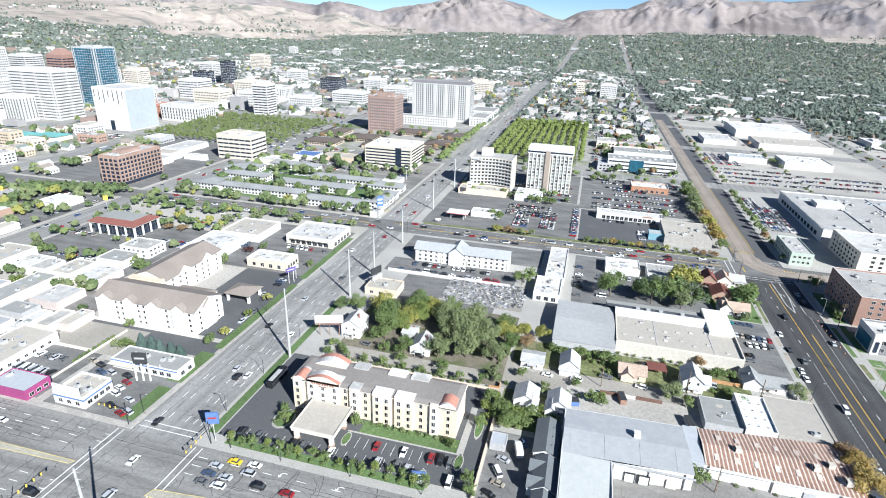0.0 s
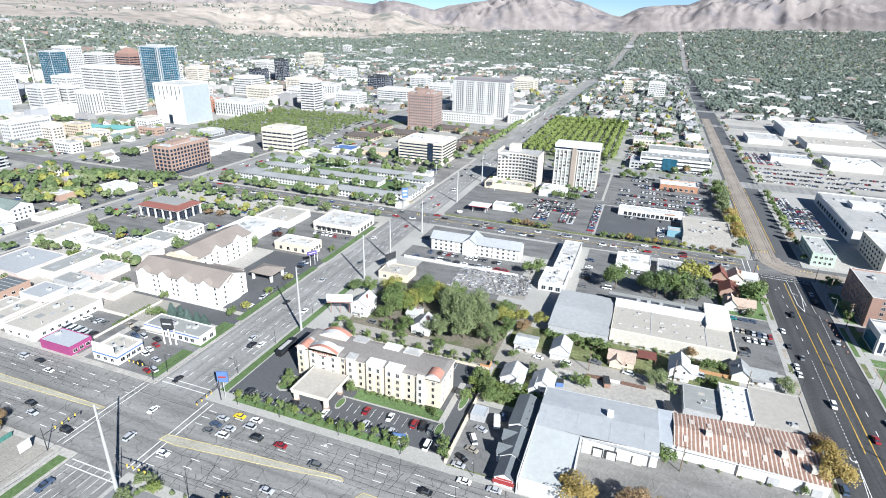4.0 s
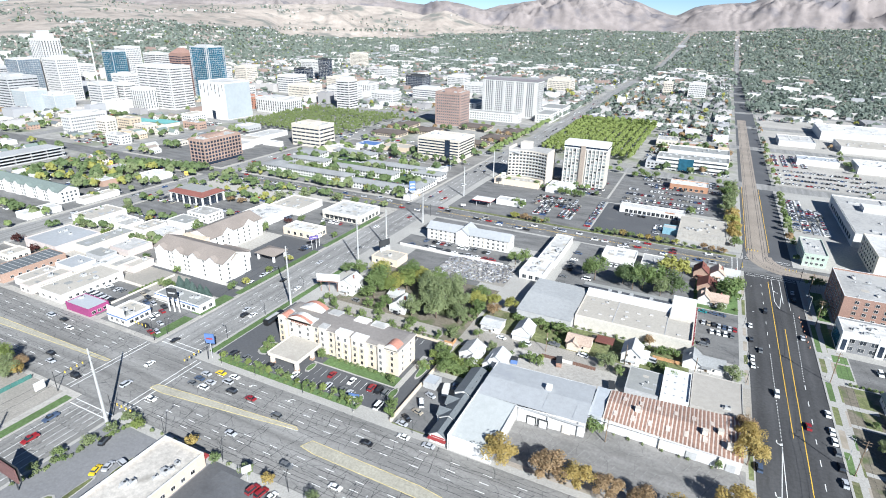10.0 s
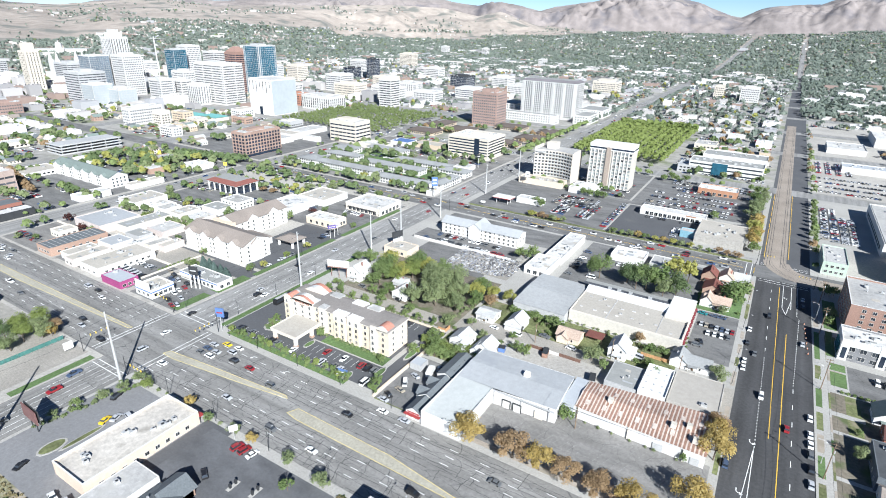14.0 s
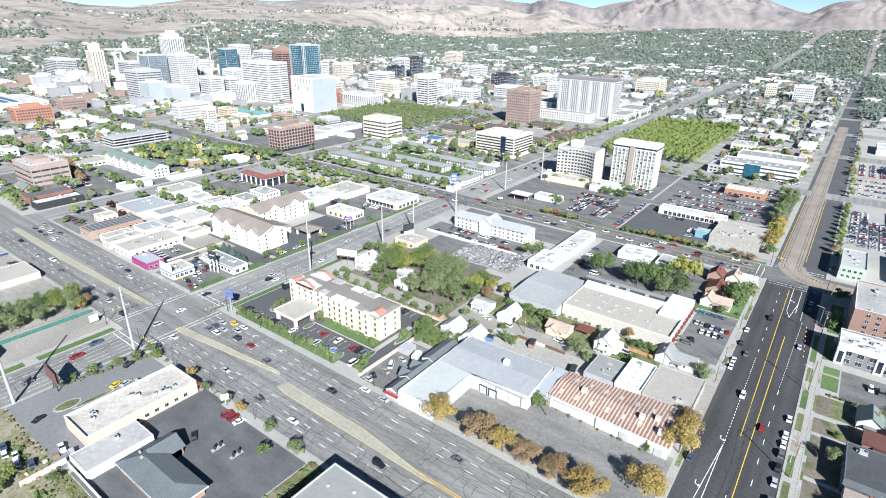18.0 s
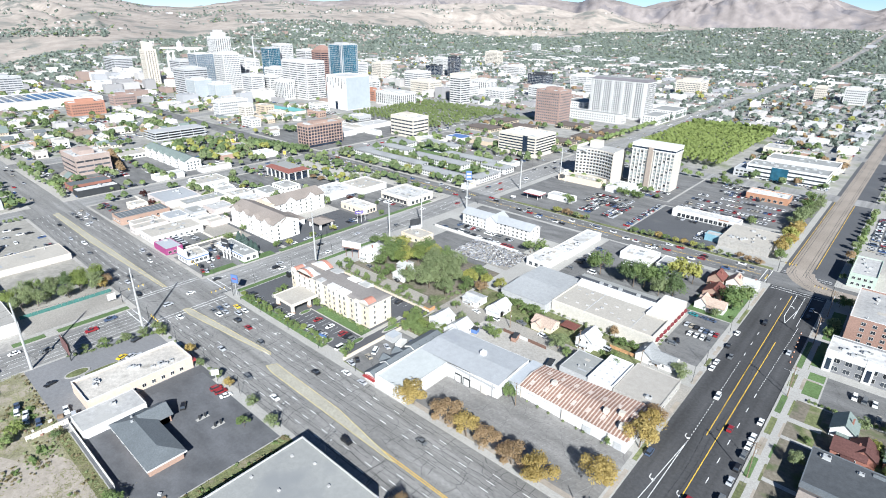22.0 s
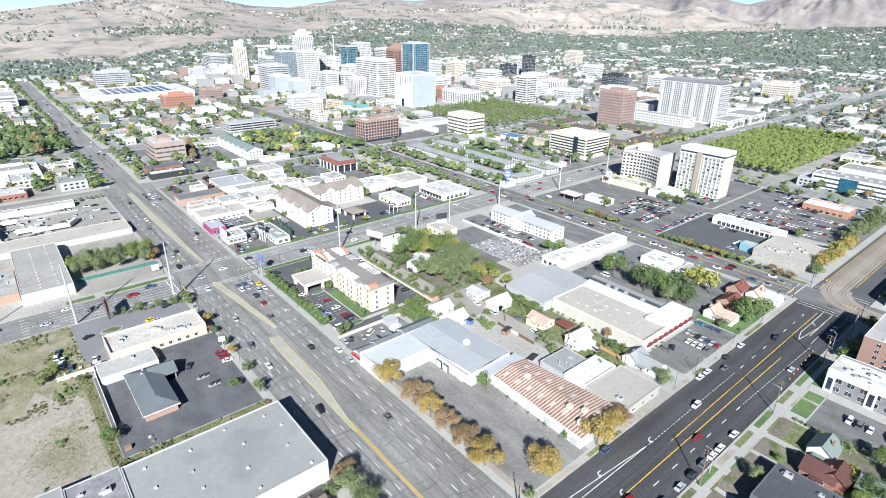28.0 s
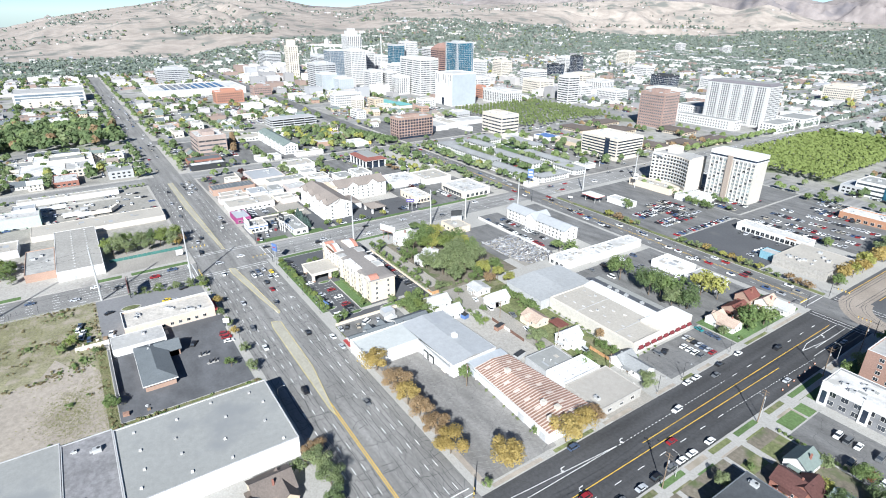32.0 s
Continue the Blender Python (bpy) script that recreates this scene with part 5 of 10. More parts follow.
house("tan brick bungalow with orange-brown roof patches", 30.5, 211.5, 11, 8.5, 3.2, 2.2, CREAM, mat("shingle_tan", (0.4, 0.31, 0.25), 0.93, 0.15, 0.1, 1.5), along="x", wing=(-2, -3.5, 5, 5, 3.0, 1.8, "y"), chimney=False)
house("pale blue two-storey gabled house", 54, 211, 8, 10, 5.2, 3.2, WHITE, ROOF_HT, along="y", wing=(4, 1, 6, 6, 3.4, 2.2, "x"), chimney=False)
house("low grey-roofed bungalow beside the lane", 84.5, 220, 14, 8.5, 3.0, 2.4, WHITE, mat("shingle_mid_grey", (0.27, 0.275, 0.275), 0.93, 0.12, 0.1, 1.5), along="x", wing=(-6, 0, 7, 9.5, 3.2, 2.6, "y"), chimney=False)
e = thing("carport", "open carport with a dark red sheet roof", "carport", 41, 217.5)
part("roof", Geo().box(-4, -3.2, 2.5, 4, 3.2, 2.75, bottom=True), ROOF_R, e)
for px in (-3.7, 3.7):
    for py in (-2.9, 2.9):
        part("post", Geo().box(px - 0.08, py - 0.08, 0, px + 0.08, py + 0.08, 2.5), WOOD, e)
for x0, y0, x1, y1, m, h in ((62.5, 216.2, 78.5, 216.4, FENCE_W, 1.7), (78.5, 216.4, 78.7, 222, FENCE_W, 1.7), (17.5, 194.2, 26.6, 194.4, mat("brown_boards", (0.15, 0.09, 0.07), 0.9, 0.15, 0.5, 3.0), 1.7), (26.8, 194.3, 31.4, 194.5, WHITE, 1.5), (31.6, 194.4, 41.5, 194.6, mat("brown_boards", (0.15, 0.09, 0.07)), 1.7), (-26, 183.6, -22, 183.8, FENCE_W, 1.9), (-22, 183.6, -21.8, 188, FENCE_W, 1.9)):
    f = thing("fence", "weathered board fence beside the lane", "fence", x0, y0)
    nb = max(2, int(max(x1 - x0, y1 - y0) / 1.2))
    for k in range(nb):
        ux, uy = (x1 - x0) / nb, (y1 - y0) / nb
        if x1 - x0 > y1 - y0:
            part("board", Geo().box(ux * k, 0, 0, ux * (k + 1) - 0.05, 0.12, h - 0.06 * (k % 2)), m, f)
        else:
            part("board", Geo().box(0, uy * k, 0, 0.12, uy * (k + 1) - 0.05, h - 0.06 * (k % 2)), m, f)
house("red-roofed brick cottage", 82, 305, 10, 11, 3.4, 3.0, BRICK_T, ROOF_R, along="y")
house("brick cottage with tan shingles", 86, 288, 13, 8, 3.4, 2.6, WHITE, mat("shingle_tan", (0.4, 0.31, 0.25)), along="x", wing=(-5, 0, 6, 9, 3.4, 2.8, "y"))
house("red-roofed gabled house near the corner", 78, 322, 8, 10, 4.4, 3.4, BRICK_T, ROOF_R, along="y")
house("white house with tan shingled gables", 87, 325, 7.5, 10, 3.8, 3.0, WHITE, mat("shingle_tan", (0.4, 0.31, 0.25)), along="y")
house("white cottage with a pale grey roof on the corner", 94.5, 328, 8, 9, 3.2, 2.6, WHITE, ROOF_LG, along="x")
house("tall white two-storey house beside the billboard", -95, 208, 9, 11, 6.2, 3.0, WHITE, ROOF_LG, along="y")
house("pale blue house half hidden by trees", -60, 203, 9, 10, 3.8, 3.2, WHITE, ROOF_LG, along="y")
house("small white shed-roofed house under trees", -69, 213, 6, 8, 3.2, 1.4, WHITE, ROOF_LG, along="x")

# motel and yards behind
e = thing("motel", "long white three-storey motel with a pale standing-seam roof", "motel", -65.5, 305.5, BZ, 1.5)
gabled(e, 58, 13, 8.0, 2.8, WHITE, ROOF_M, along="x", over=0.7)
gabled(e, 9, 15.5, 8.2, 3.4, WHITE, ROOF_M, along="y", over=0.5, dx=-3)
windows(e, 58, 13, "f", 16, 3, 0.9, 2.7, 1.4, 1.5, None, None, True, 0.03)
windows(e, 58, 13, "rl", 2, 3, 0.9, 2.7, 1.2, 1.5)
for k in range(8):
    part("pilaster", Geo().box(-28.6 + k * 8.1, -6.75, 0, -27.9 + k * 8.1, -6.5, 8), CREAM_L, e)
slab("retaining_wall", "long pale wall beside the motel car park", -105, 279.2, -32, 279.6, BZ, BZ + 1.6, WHITE, "wall")
car_row(-98, 283, 5.2, 0, 12, 90, 0.85)
car_row(-92, 293, 3.0, 0, 17, 0, 0.75)
flat("beige single-storey shop with a flat tan roof", -106, 246, -88, 259, 4.2, CREAM, ROOF_T, 0.4, units=1, win=(("f", 3, 1, 1.0, 3, 2.0, 1.8),))
flat("white flat-roofed shop row behind the trees", -18, 268, -4, 290, 4.6, WHITE, ROOF_W, 0.5, units=2, win=(("f", 3, 1, 0.6, 3, 2.4, 2.4),))
flat("white flat-roofed store by the cross street", -14, 291, -3, 338, 4.4, WHITE, ROOF_W, 0.5, units=3)
flat("small white garage beside the yard", 20, 318, 40, 334, 4.0, WHITE, ROOF_W, 0.4, units=1)
flat("white garage roof behind tall trees", 44, 316, 62, 332, 4.0, WHITE, ROOF_W, 0.4)
car_row(5, 270, 0, 5.6, 10, 90, 0.6)
car_row(18, 284, 0, 5.6, 6, 90, 0.5)
car_row(30, 300, 3.4, 0, 9, 0, 0.6)
car_row(27, 312, 3.4, 0, 10, 0, 0.5)
car_row(83, 236, 0, 3.0, 2, 90, 0.5)
for k in range(7):
    car(rng.choice(KINDW), rng.choice(COLW), 82 + 2.4 * k, 262 - 0.2 * k, 0)
for k in range(4):
    car(rng.choice(KINDW), rng.choice(COLW), 86 + 3 * k, 254, 3)
for k, (cl, x) in enumerate((("teal", 81), ("blue", 86.5), ("blue", 90))):
    car("sedan", cl, x, 274, 80)
car("suv", "black", 84, 243, 20)
car("van", "white", -15, 140, 30)
for x, y, c_, r_ in ((-14, 146, "silver", 70), (-14, 135, "tan", 75), (-16, 130, "black", 60), (-8, 156, "blue", 10), (-16, 126.5, "silver", 85)):
    car("sedan", c_, x, y, r_)
bt = thing("box_truck", "white box truck parked beside a shed", "truck", -9.5, 151, BZ, 15)
part("cargo_box", Geo().box(-1.2, -3.5, 0.9, 1.2, 1.5, 3.4, bottom=True), WHITE, bt)
part("cab", Geo().box(-1.05, 1.6, 0.5, 1.05, 3.4, 2.3, bottom=True), WHITE, bt)
part("windscreen", Geo().box(-0.95, 3.38, 1.4, 0.95, 3.44, 2.1), GLASS, bt)
for sx in (-1, 1):
    for sy in (-2.3, 2.5):
        part("wheel", CAR["van"]["wheel"], None, bt, at=(sx, sy, 0.4))
flat("small blue-grey shed in the yard", -19.5, 150, -14, 156, 2.8, GREYW, ROOF_B, 0.1, name="shed", cat="shed")
g = Geo()
rs = random.Random(21)
for k in range(1300):
    x, y = rs.uniform(-66, -22), rs.uniform(252, 281)
    if (x + 64) * 0.3 + 250 > y + 6:
        continue
    s = rs.uniform(0.3, 1.0)
    a = rs.uniform(0, 3.1)
    p = Vector((x, y, BZ + s * 0.4))
    d = Vector((math.cos(a), math.sin(a), rs.uniform(-0.1, 0.5))) * s
    g.rod(p - d, p + d, s * 0.28, s * 0.22, 5)
tagged(part("scrap_heap", g, palette("scrap_metal", [(0.32, 0.33, 0.35), (0.09, 0.09, 0.1), (0.5, 0.5, 0.5), (0.17, 0.19, 0.23), (0.24, 0.24, 0.25), (0.06, 0.06, 0.07)], 0.5)), "yard crowded with grey scrap and engine parts", "scrap", kind="stuff")
bb = thing("billboard", "white roadside billboard on a steel frame", "billboard", -105, 201.5, BZ, 20)
part("panel", Geo().box(-6.5, -0.25, 6.5, 6.5, 0.25, 10.5, bottom=True), WHITE, bb)
for k in range(3):
    part("lettering_bar", Geo().box(-5 + 0.6 * k, -0.28, 9.4 - k * 1.1, 4.6 - k, -0.25, 9.8 - k * 1.1, bottom=True), GREYW, bb)
for x in (-4.5, 0, 4.5):
    part("post", Geo().rod((x, 0.3, 0), (x, 0.3, 6.6), 0.18, 0.18, 8), RUST, bb)
part("catwalk", Geo().box(-6.5, -1.1, 6.2, 6.5, -0.3, 6.35, bottom=True), RUST, bb)
bb = thing("billboard", "double dark billboard by the avenue", "billboard", -104, 258, BZ, 70)
part("panel", Geo().box(-4, -0.3, 7, 4, 0.3, 11, bottom=True), POLE_D, bb)
part("panel", Geo().box(-4, -0.8, 3.2, 4, -0.4, 6.5, bottom=True), GREYW, bb)
part("post", Geo().rod((0, 0, 0), (0, 0, 11), 0.3, 0.25, 8), POLE_D, bb)
# trees of the main block
for kind, x, y, h, r in (("green", -15, 163, 7.5, 4.4), ("lime", -12.5, 169, 6, 3.6), ("green", -17.5, 170, 7, 4), ("green", -8.5, 165, 4.5, 3), ("green", 18.5, 186, 5, 2.2), ("lime", -4, 175, 4, 2.6), ("olive", -25, 190, 6, 3), ("green", 66, 221, 4.5, 3.4), ("green", 71, 222, 4, 3), ("rust", 60, 226, 6, 3)):
    tree(kind, x, y, h, r, seed=int(x))
for kind, x, y, h, r in (("orange", 23, 126, 11, 7.2), ("rust", 40, 125.8, 10.5, 6.6), ("orange", 50, 125.6, 10, 5.8), ("rust", 58.5, 125.8, 9, 5.2), ("rust", 70, 125.6, 9, 5.6), ("orange", 81, 124.8, 10.5, 6.6), ("orange", 96, 137.6, 10.5, 6.6),
                         ("orange", 99.5, 163, 12, 6.2), ("orange", 98.6, 171, 11.5, 5.8), ("rust", 99.2, 179, 9, 4.6), ("green", 48.5, 154.5, 6.5, 3.4), ("green", 90.5, 155.8, 4.2, 1.2),
                         ("olive", -40, 203, 15.5, 8.5), ("olive", -47, 214, 17, 9), ("olive", -33, 214, 14, 7.5), ("olive", -42, 226, 15, 7.5), ("green", -79, 206, 14.5, 7), ("green", -83, 218, 15, 7.6), ("lime", -69, 224, 13, 7.2), ("yellow", -61, 230, 12, 6.4), ("yellow", -88, 230, 12, 7), ("green", -72, 234, 13, 7.4), ("olive", -54, 222, 15, 8), ("yellow", -72, 219, 12.5, 6), ("yellow", -66, 236, 10, 5.4), ("green", -55, 235, 12, 6),
                         ("green", -76, 196, 6, 3), ("green", -67, 197.5, 9, 4.6), ("olive", -52, 199, 12, 6), ("lime", -74, 214, 12, 6), ("yellow", -26, 222, 11, 6), ("green", -22, 214, 10, 4.6), ("yellow", -17, 226, 9, 4.6), ("rust", -15, 219, 8, 4.2), ("green", -27, 232, 9, 5), ("yellow", -9, 228, 8, 4), ("green", -103, 228, 9, 5.5), ("dark", -111, 226, 7, 4), ("olive", -28, 203, 11, 5.4), ("green", -98, 193, 5, 3), ("green", -66, 191, 5, 2.6), ("green", -47, 189, 5.5, 3), ("dark", -93, 190, 4.5, 2.4),
                         ("green", 22.5, 286, 17, 8), ("dark", 44, 284, 17.5, 7.6), ("green", 49, 287, 17, 7.2), ("yellow", 60, 308, 16, 7), ("yellow", 68, 311, 15, 6.6), ("dark", 65, 288, 14.5, 7.4), ("green", 55, 291, 16, 7.4), ("dark", 38, 289, 13.5, 6.4), ("olive", 59, 283, 12, 6), ("green", 93, 296, 12.5, 7.2), ("green", 96, 306, 11, 6), ("olive", 90, 280, 5, 3),
                         ("green", -14, 196, 5, 2.6), ("olive", 45, 199, 8, 4.6), ("green", 51, 196, 5, 2.6), ("green", 68, 209, 4, 2.6), ("green", 72.5, 202, 5, 3.2), ("olive", 95, 215, 7, 4.4), ("green", 14, 187, 6, 3), ("lime", 18, 190, 4, 2.2), ("green", 8, 196, 4, 2.4), ("green", -18, 168, 6, 4), ("green", -12, 165, 5, 3.4),
                         ("green", -8, 172, 5, 3), ("green", 22, 217, 6, 5), ("green", 10, 218, 5, 4), ("green", -24, 176, 6, 3), ("lime", -24, 170, 5, 3), ("green", -26, 285, 9, 5), ("green", -22, 292, 9, 4.6), ("olive", -4, 188, 5, 3), ("green", 100, 126, 4, 1.8)):
    tree(kind, x, y, h, r, seed=int(x))

# ---- kerbed islands, verges and bushes of the main block ----
def island(label, poly, m=None):
    """A kerbed planting island."""
    ob = part("planting_island", Geo().prism(poly, BZ - 0.02, BZ + 0.16), CONC)
    tagged(ob, label, "island", kind="structure")
    cx, cy = sum(p[0] for p in poly) / len(poly), sum(p[1] for p in poly) / len(poly)
    part("bed", Geo().prism([(cx + (x - cx) * 0.82, cy + (y - cy) * 0.82) for x, y in poly], BZ + 0.1, BZ + 0.19), m or GRASS, ob)


def oval(cx, cy, a, b, n=12):
    return [(cx + a * math.cos(2 * math.pi * k / n), cy + b * math.sin(2 * math.pi * k / n)) for k in range(n)]


island("kerbed island with shrubs by the hotel entrance", oval(-95, 143, 4, 5.5))
island("rounded kerbed end of the parking row", oval(-68.8, 140, 1.5, 3.6))
island("rounded kerbed end of the parking row", oval(-28.2, 140.5, 1.6, 4.0))
island("kerbed end of the parking row by the sign", oval(-38.3, 131, 1.6, 3.2))
island("kerbed island beside the hotel drive", oval(-25, 160, 1.6, 7))
for k in range(5):
    shrub(-96.5 + k * 0.9, 140 + k * 1.6, 1.1, "green" if k % 2 else "olive")
for k, (a, b) in enumerate(((128, 150), (156, 176), (182, 198), (214, 226), (231, 239), (243, 252), (258, 266), (281, 300), (306, 334))):
    lot("verge", "narrow verge of dry grass by the street kerb", 99.9, a, 101.5, b, (DIRT, GRASS_DRY, DIRT)[k % 3])
lot("verge", "bare earth strip under the autumn trees", 16, 125.2, 98, 127.4, DIRT)
lot("verge", "narrow grass verge by the avenue kerb", -20, 125.4, 14, 126, GRASS_DRY)
for x0, y0, x1, y1, n_, s0, kd in ((-4, 220.8, 23, 221.0, 13, 2.0, "green"), (-92, 184.8, -30, 185.2, 22, 1.2, "olive"), (24, 226.5, 60, 227, 9, 1.0, "olive"), (-20, 186.5, 12, 190, 8, 1.1, "green"), (-28, 190, -22, 214, 8, 1.3, "olive"), (60, 206.2, 77, 211, 8, 1.2, "green"), (14, 205, 26, 226, 7, 1.3, "green"), (40, 222, 76, 226, 8, 1.2, "olive"), (-19, 164, 2, 174, 14, 1.6, "green"), (-24, 162, -21, 182, 6, 1.5, "lime"),
                                   (54, 157, 92, 155.6, 7, 0.7, "olive"), (79, 228, 79, 246, 4, 0.8, "green"), (76, 283, 98, 300, 9, 1.2, "green"), (24, 274, 40, 275, 3, 1.0, "olive")):
    for k in range(n_):
        f = (k + rr.random() * 0.6) / n_
        shrub(x0 + (x1 - x0) * f + rr.uniform(-0.6, 0.6), y0 + (y1 - y0) * rr.random() if abs(y1 - y0) > 2 and abs(x1 - x0) > 8 else y0 + (y1 - y0) * f, s0 * rr.uniform(0.75, 1.25), kd)
for x, y, w, d, h, m in ((26, 192, 2.4, 5.5, 2.3, RUST), (50, 184, 2.4, 6, 2.4, GREYW), (8, 184, 3, 3, 2.2, BLUE), (60, 197, 2.0, 2.0, 1.6, POLE_D), (36, 219, 2, 3, 2.0, WOOD)):
    e = thing("storage_bin", "weathered steel storage bin in the yard", "container", x, y, BZ, 12)
    part("body", Geo().box(-w / 2, -d / 2, 0.15, w / 2, d / 2, h, bottom=True), m, e)
    part("lid", Geo().box(-w / 2 - 0.06, -d / 2 - 0.06, h, w / 2 + 0.06, d / 2 + 0.06, h + 0.1), POLE_D, e)
    part("skid", Geo().box(-w / 2, -d / 2 + 0.3, 0, w / 2, -d / 2 + 0.6, 0.15).box(-w / 2, d / 2 - 0.6, 0, w / 2, d / 2 - 0.3, 0.15), POLE_D, e)

# ---- north of the avenue ----
e = thing("hotel", "white four-storey hotel with gabled taupe shingle roof", "hotel", -190, 192.5, BZ, 0)
gabled(e, 55, 20, 11.6, 4.0, WHITE, ROOF_S, along="x", over=0.6)
for k in range(4):
    gabled(e, 7, 3, 11.8, 2.6, WHITE, ROOF_S, along="y", over=0.3, dx=-21 + k * 13.5, dy=-9.4)
gabled(e, 3, 8, 11.8, 2.8, WHITE, ROOF_S, along="x", over=0.3, dx=26.6, dy=0)
windows(e, 55, 20, "f", 17, 4, 1.0, 2.8, 1.2, 1.4, None, None, True, 0.02, 0.0, ())
windows(e, 55, 20, "r", 4, 4, 1.0, 2.8, 1.2, 1.4, None, None, True, 0.08, 0.0)
gabled(e, 21, 44, 11.6, 4.0, WHITE, ROOF_S, along="y", over=0.6, dx=-18, dy=36)
for k in range(2):
    gabled(e, 3, 9, 11.8, 3.4, WHITE, ROOF_S, along="x", over=0.3, dx=-8.2, dy=27 + k * 18)
for k in range(4):
    for c_ in range(9):
        part("window", win_mesh(1.2, 1.4, FRAME_M, GLASS), None, e, at=(-7.5 if c_ not in (1, 2, 5, 6) else -6.7, 18.5 + c_ * 4.4, 1.0 + 2.8 * k), rot=90)
part("courtyard_wall", Geo().box(-27, 10.2, 0, -8, 14, 12.6), CREAM, e, "pale yellow stair block")
part("link", Geo().box(-7.4, 10.2, 0, 14, 24, 4.5), WHITE, e)
hipped(e, 21.4, 14, 4.5, 2.2, ROOF_S, 0.4, dx=3.3, dy=17)
part("plinth", Geo().box(-27.7, -10.2, 0, 27.7, -10, 1.2), CREAM_L, e)
slab("retaining_wall", "low white wall round the hotel terrace", -222, 180.4, -160, 180.8, BZ, BZ + 1.1, WHITE, "wall")
c = thing("porte_cochere", "taupe-roofed drive-through canopy on white pillars", "canopy", -164, 222, BZ)
for px in (-6, 6):
    for py in (-5, 5):
        part("pillar", Geo().box(px - 0.6, py - 0.6, 0, px + 0.6, py + 0.6, 4.2), WHITE, c)
part("beam", Geo().box(-7, -6, 4.0, 7, 6, 4.4, bottom=True), WHITE, c)
hipped(c, 14, 12, 4.4, 2.4, ROOF_S, 0.6)
e = flat("white drive-in restaurant with a tall white sign wall", -181, 126, -167, 139, 4.4, WHITE, ROOF_W, 0.9, units=2, win=(("r", 4, 1, 1.0, 3, 2.0, 1.8), ("f", 3, 1, 1.0, 3, 2, 1.8)), name="restaurant", cat="restaurant")
part("sign_wall", Geo().box(-7, -6.2, 0, 5, -5.6, 8.4), WHITE, e)
part("trim_band", Geo().box(-7.1, -6.6, 3.4, 7.1, -6.5, 4.0).box(7.0, -6.5, 3.4, 7.1, 6.5, 4.0), BLUE, e)
e = flat("low white shop with a blue-trimmed flat roof", -179, 151, -147, 161, 4.0, WHITE, ROOF_G, 0.5, units=6, win=(("f", 8, 1, 0.8, 3, 2.2, 2.0), ("r", 2, 1, 0.8, 3, 2.2, 2.0)), name="shop", cat="shop")
part("trim_band", Geo().box(-16.1, -5.12, 3.5, 16.1, -5.02, 4.0), BLUE, e)
part("awning", Geo().box(-16, -7.4, 2.9, -4, -5.1, 3.1, bottom=True), CREAM_L, e)
sign("tall white-posted pole sign with a dark panel", -160, 147, 13, 5.5, 5.0, POLE_D, 15, WHITE, bars=1, trim=GREYW, n=3, pr=0.4)
sign("purple-topped hotel sign on two white pillars", -150, 246, 9, 6, 2.2, PURPLE, 60, WHITE, bars=1, n=2)
sign("purple pole sign before the bank", -150.5, 252, 8, 4, 2.0, WHITE, 70, WHITE, bars=1, trim=PURPLE, n=1)
e = flat("magenta-walled shop with a pale metal roof", -209.5, 123.5, -191.5, 134, 4.0, MAG, ROOF_B, 0.25, units=1, name="shop", cat="shop", win=(("r", 3, 1, 0.8, 3, 2.0, 1.6),))
flat("long white flat-roofed workshop by the avenue", -236, 125.5, -216.5, 160, 4.6, WHITE, ROOF_W, 0.4, units=2, win=(("f", 3, 1, 1.0, 3, 2, 1.5), ("r", 8, 1, 1.2, 3, 1.6, 1.4)))
flat("white workshop with a pink front", -250.5, 124.5, -241, 147, 4.4, PINK, ROOF_W, 0.5, units=2, win=(("f", 2, 1, 1.0, 3, 2, 1.5),))
flat("low grey lean-to between workshops", -240.8, 128, -236.4, 150, 3.4, CREAM_L, ROOF_T, 0.2)
e = flat("tan brick store with a dark ribbed roof", -284, 125, -268, 160, 5.0, BRICK_T, ROOF_D, 0.3, win=(("f", 4, 1, 1.5, 3, 2, 1.6), ("r", 7, 1, 1.5, 3, 1.8, 1.4)))
for k in range(11):
    part("roof_rib", Geo().box(-7.6, -15.5 + k * 3.0, 5.0, 7.6, -15.3 + k * 3.0, 5.12), GREYW, e)
flat("small white garage with a flat roof", -262, 128, -252.5, 146, 3.8, WHITE, ROOF_T, 0.3, units=1)
flat("white workshop with stepped parapet", -241.5, 156.5, -235, 174, 4.2, WHITE, ROOF_W, 0.6, units=1)
flat("white store room with a high parapet", -234, 163, -226, 178, 3.6, CREAM_L, ROOF_W, 0.7)
flat("small cream office beside the tan lot", -225, 167, -218, 181, 3.8, PINK, ROOF_T, 0.4, units=1)
flat("white storage shed", -262, 150, -246, 164, 4.0, WHITE, ROOF_M, 0.3, units=1)
flat("pale grey shed with a flat roof", -262, 168, -247, 178, 3.8, GREYW, ROOF_G, 0.3, units=1)
flat("low white shop behind the workshops", -258, 181, -241, 198, 4.0, PINK, ROOF_W, 0.4, units=2)
flat("long pale warehouse with a grey membrane roof", -313, 162, -281, 191, 5.4, PINK, ROOF_M, 0.5, units=3, win=(("f", 4, 1, 2.0, 3, 1.8, 1.2),))
flat("grey-roofed supply house", -279.5, 172, -266, 205, 5.0, CREAM_L, ROOF_G, 0.3, units=3)
flat("small tan-roofed office among hedges", -306, 143, -295, 155, 4.0, CREAM_L, ROOF_T, 0.7, units=1, win=(("f", 3, 1, 1.0, 3, 1.8, 1.5), ("r", 3, 1, 1.0, 3, 1.8, 1.5)))
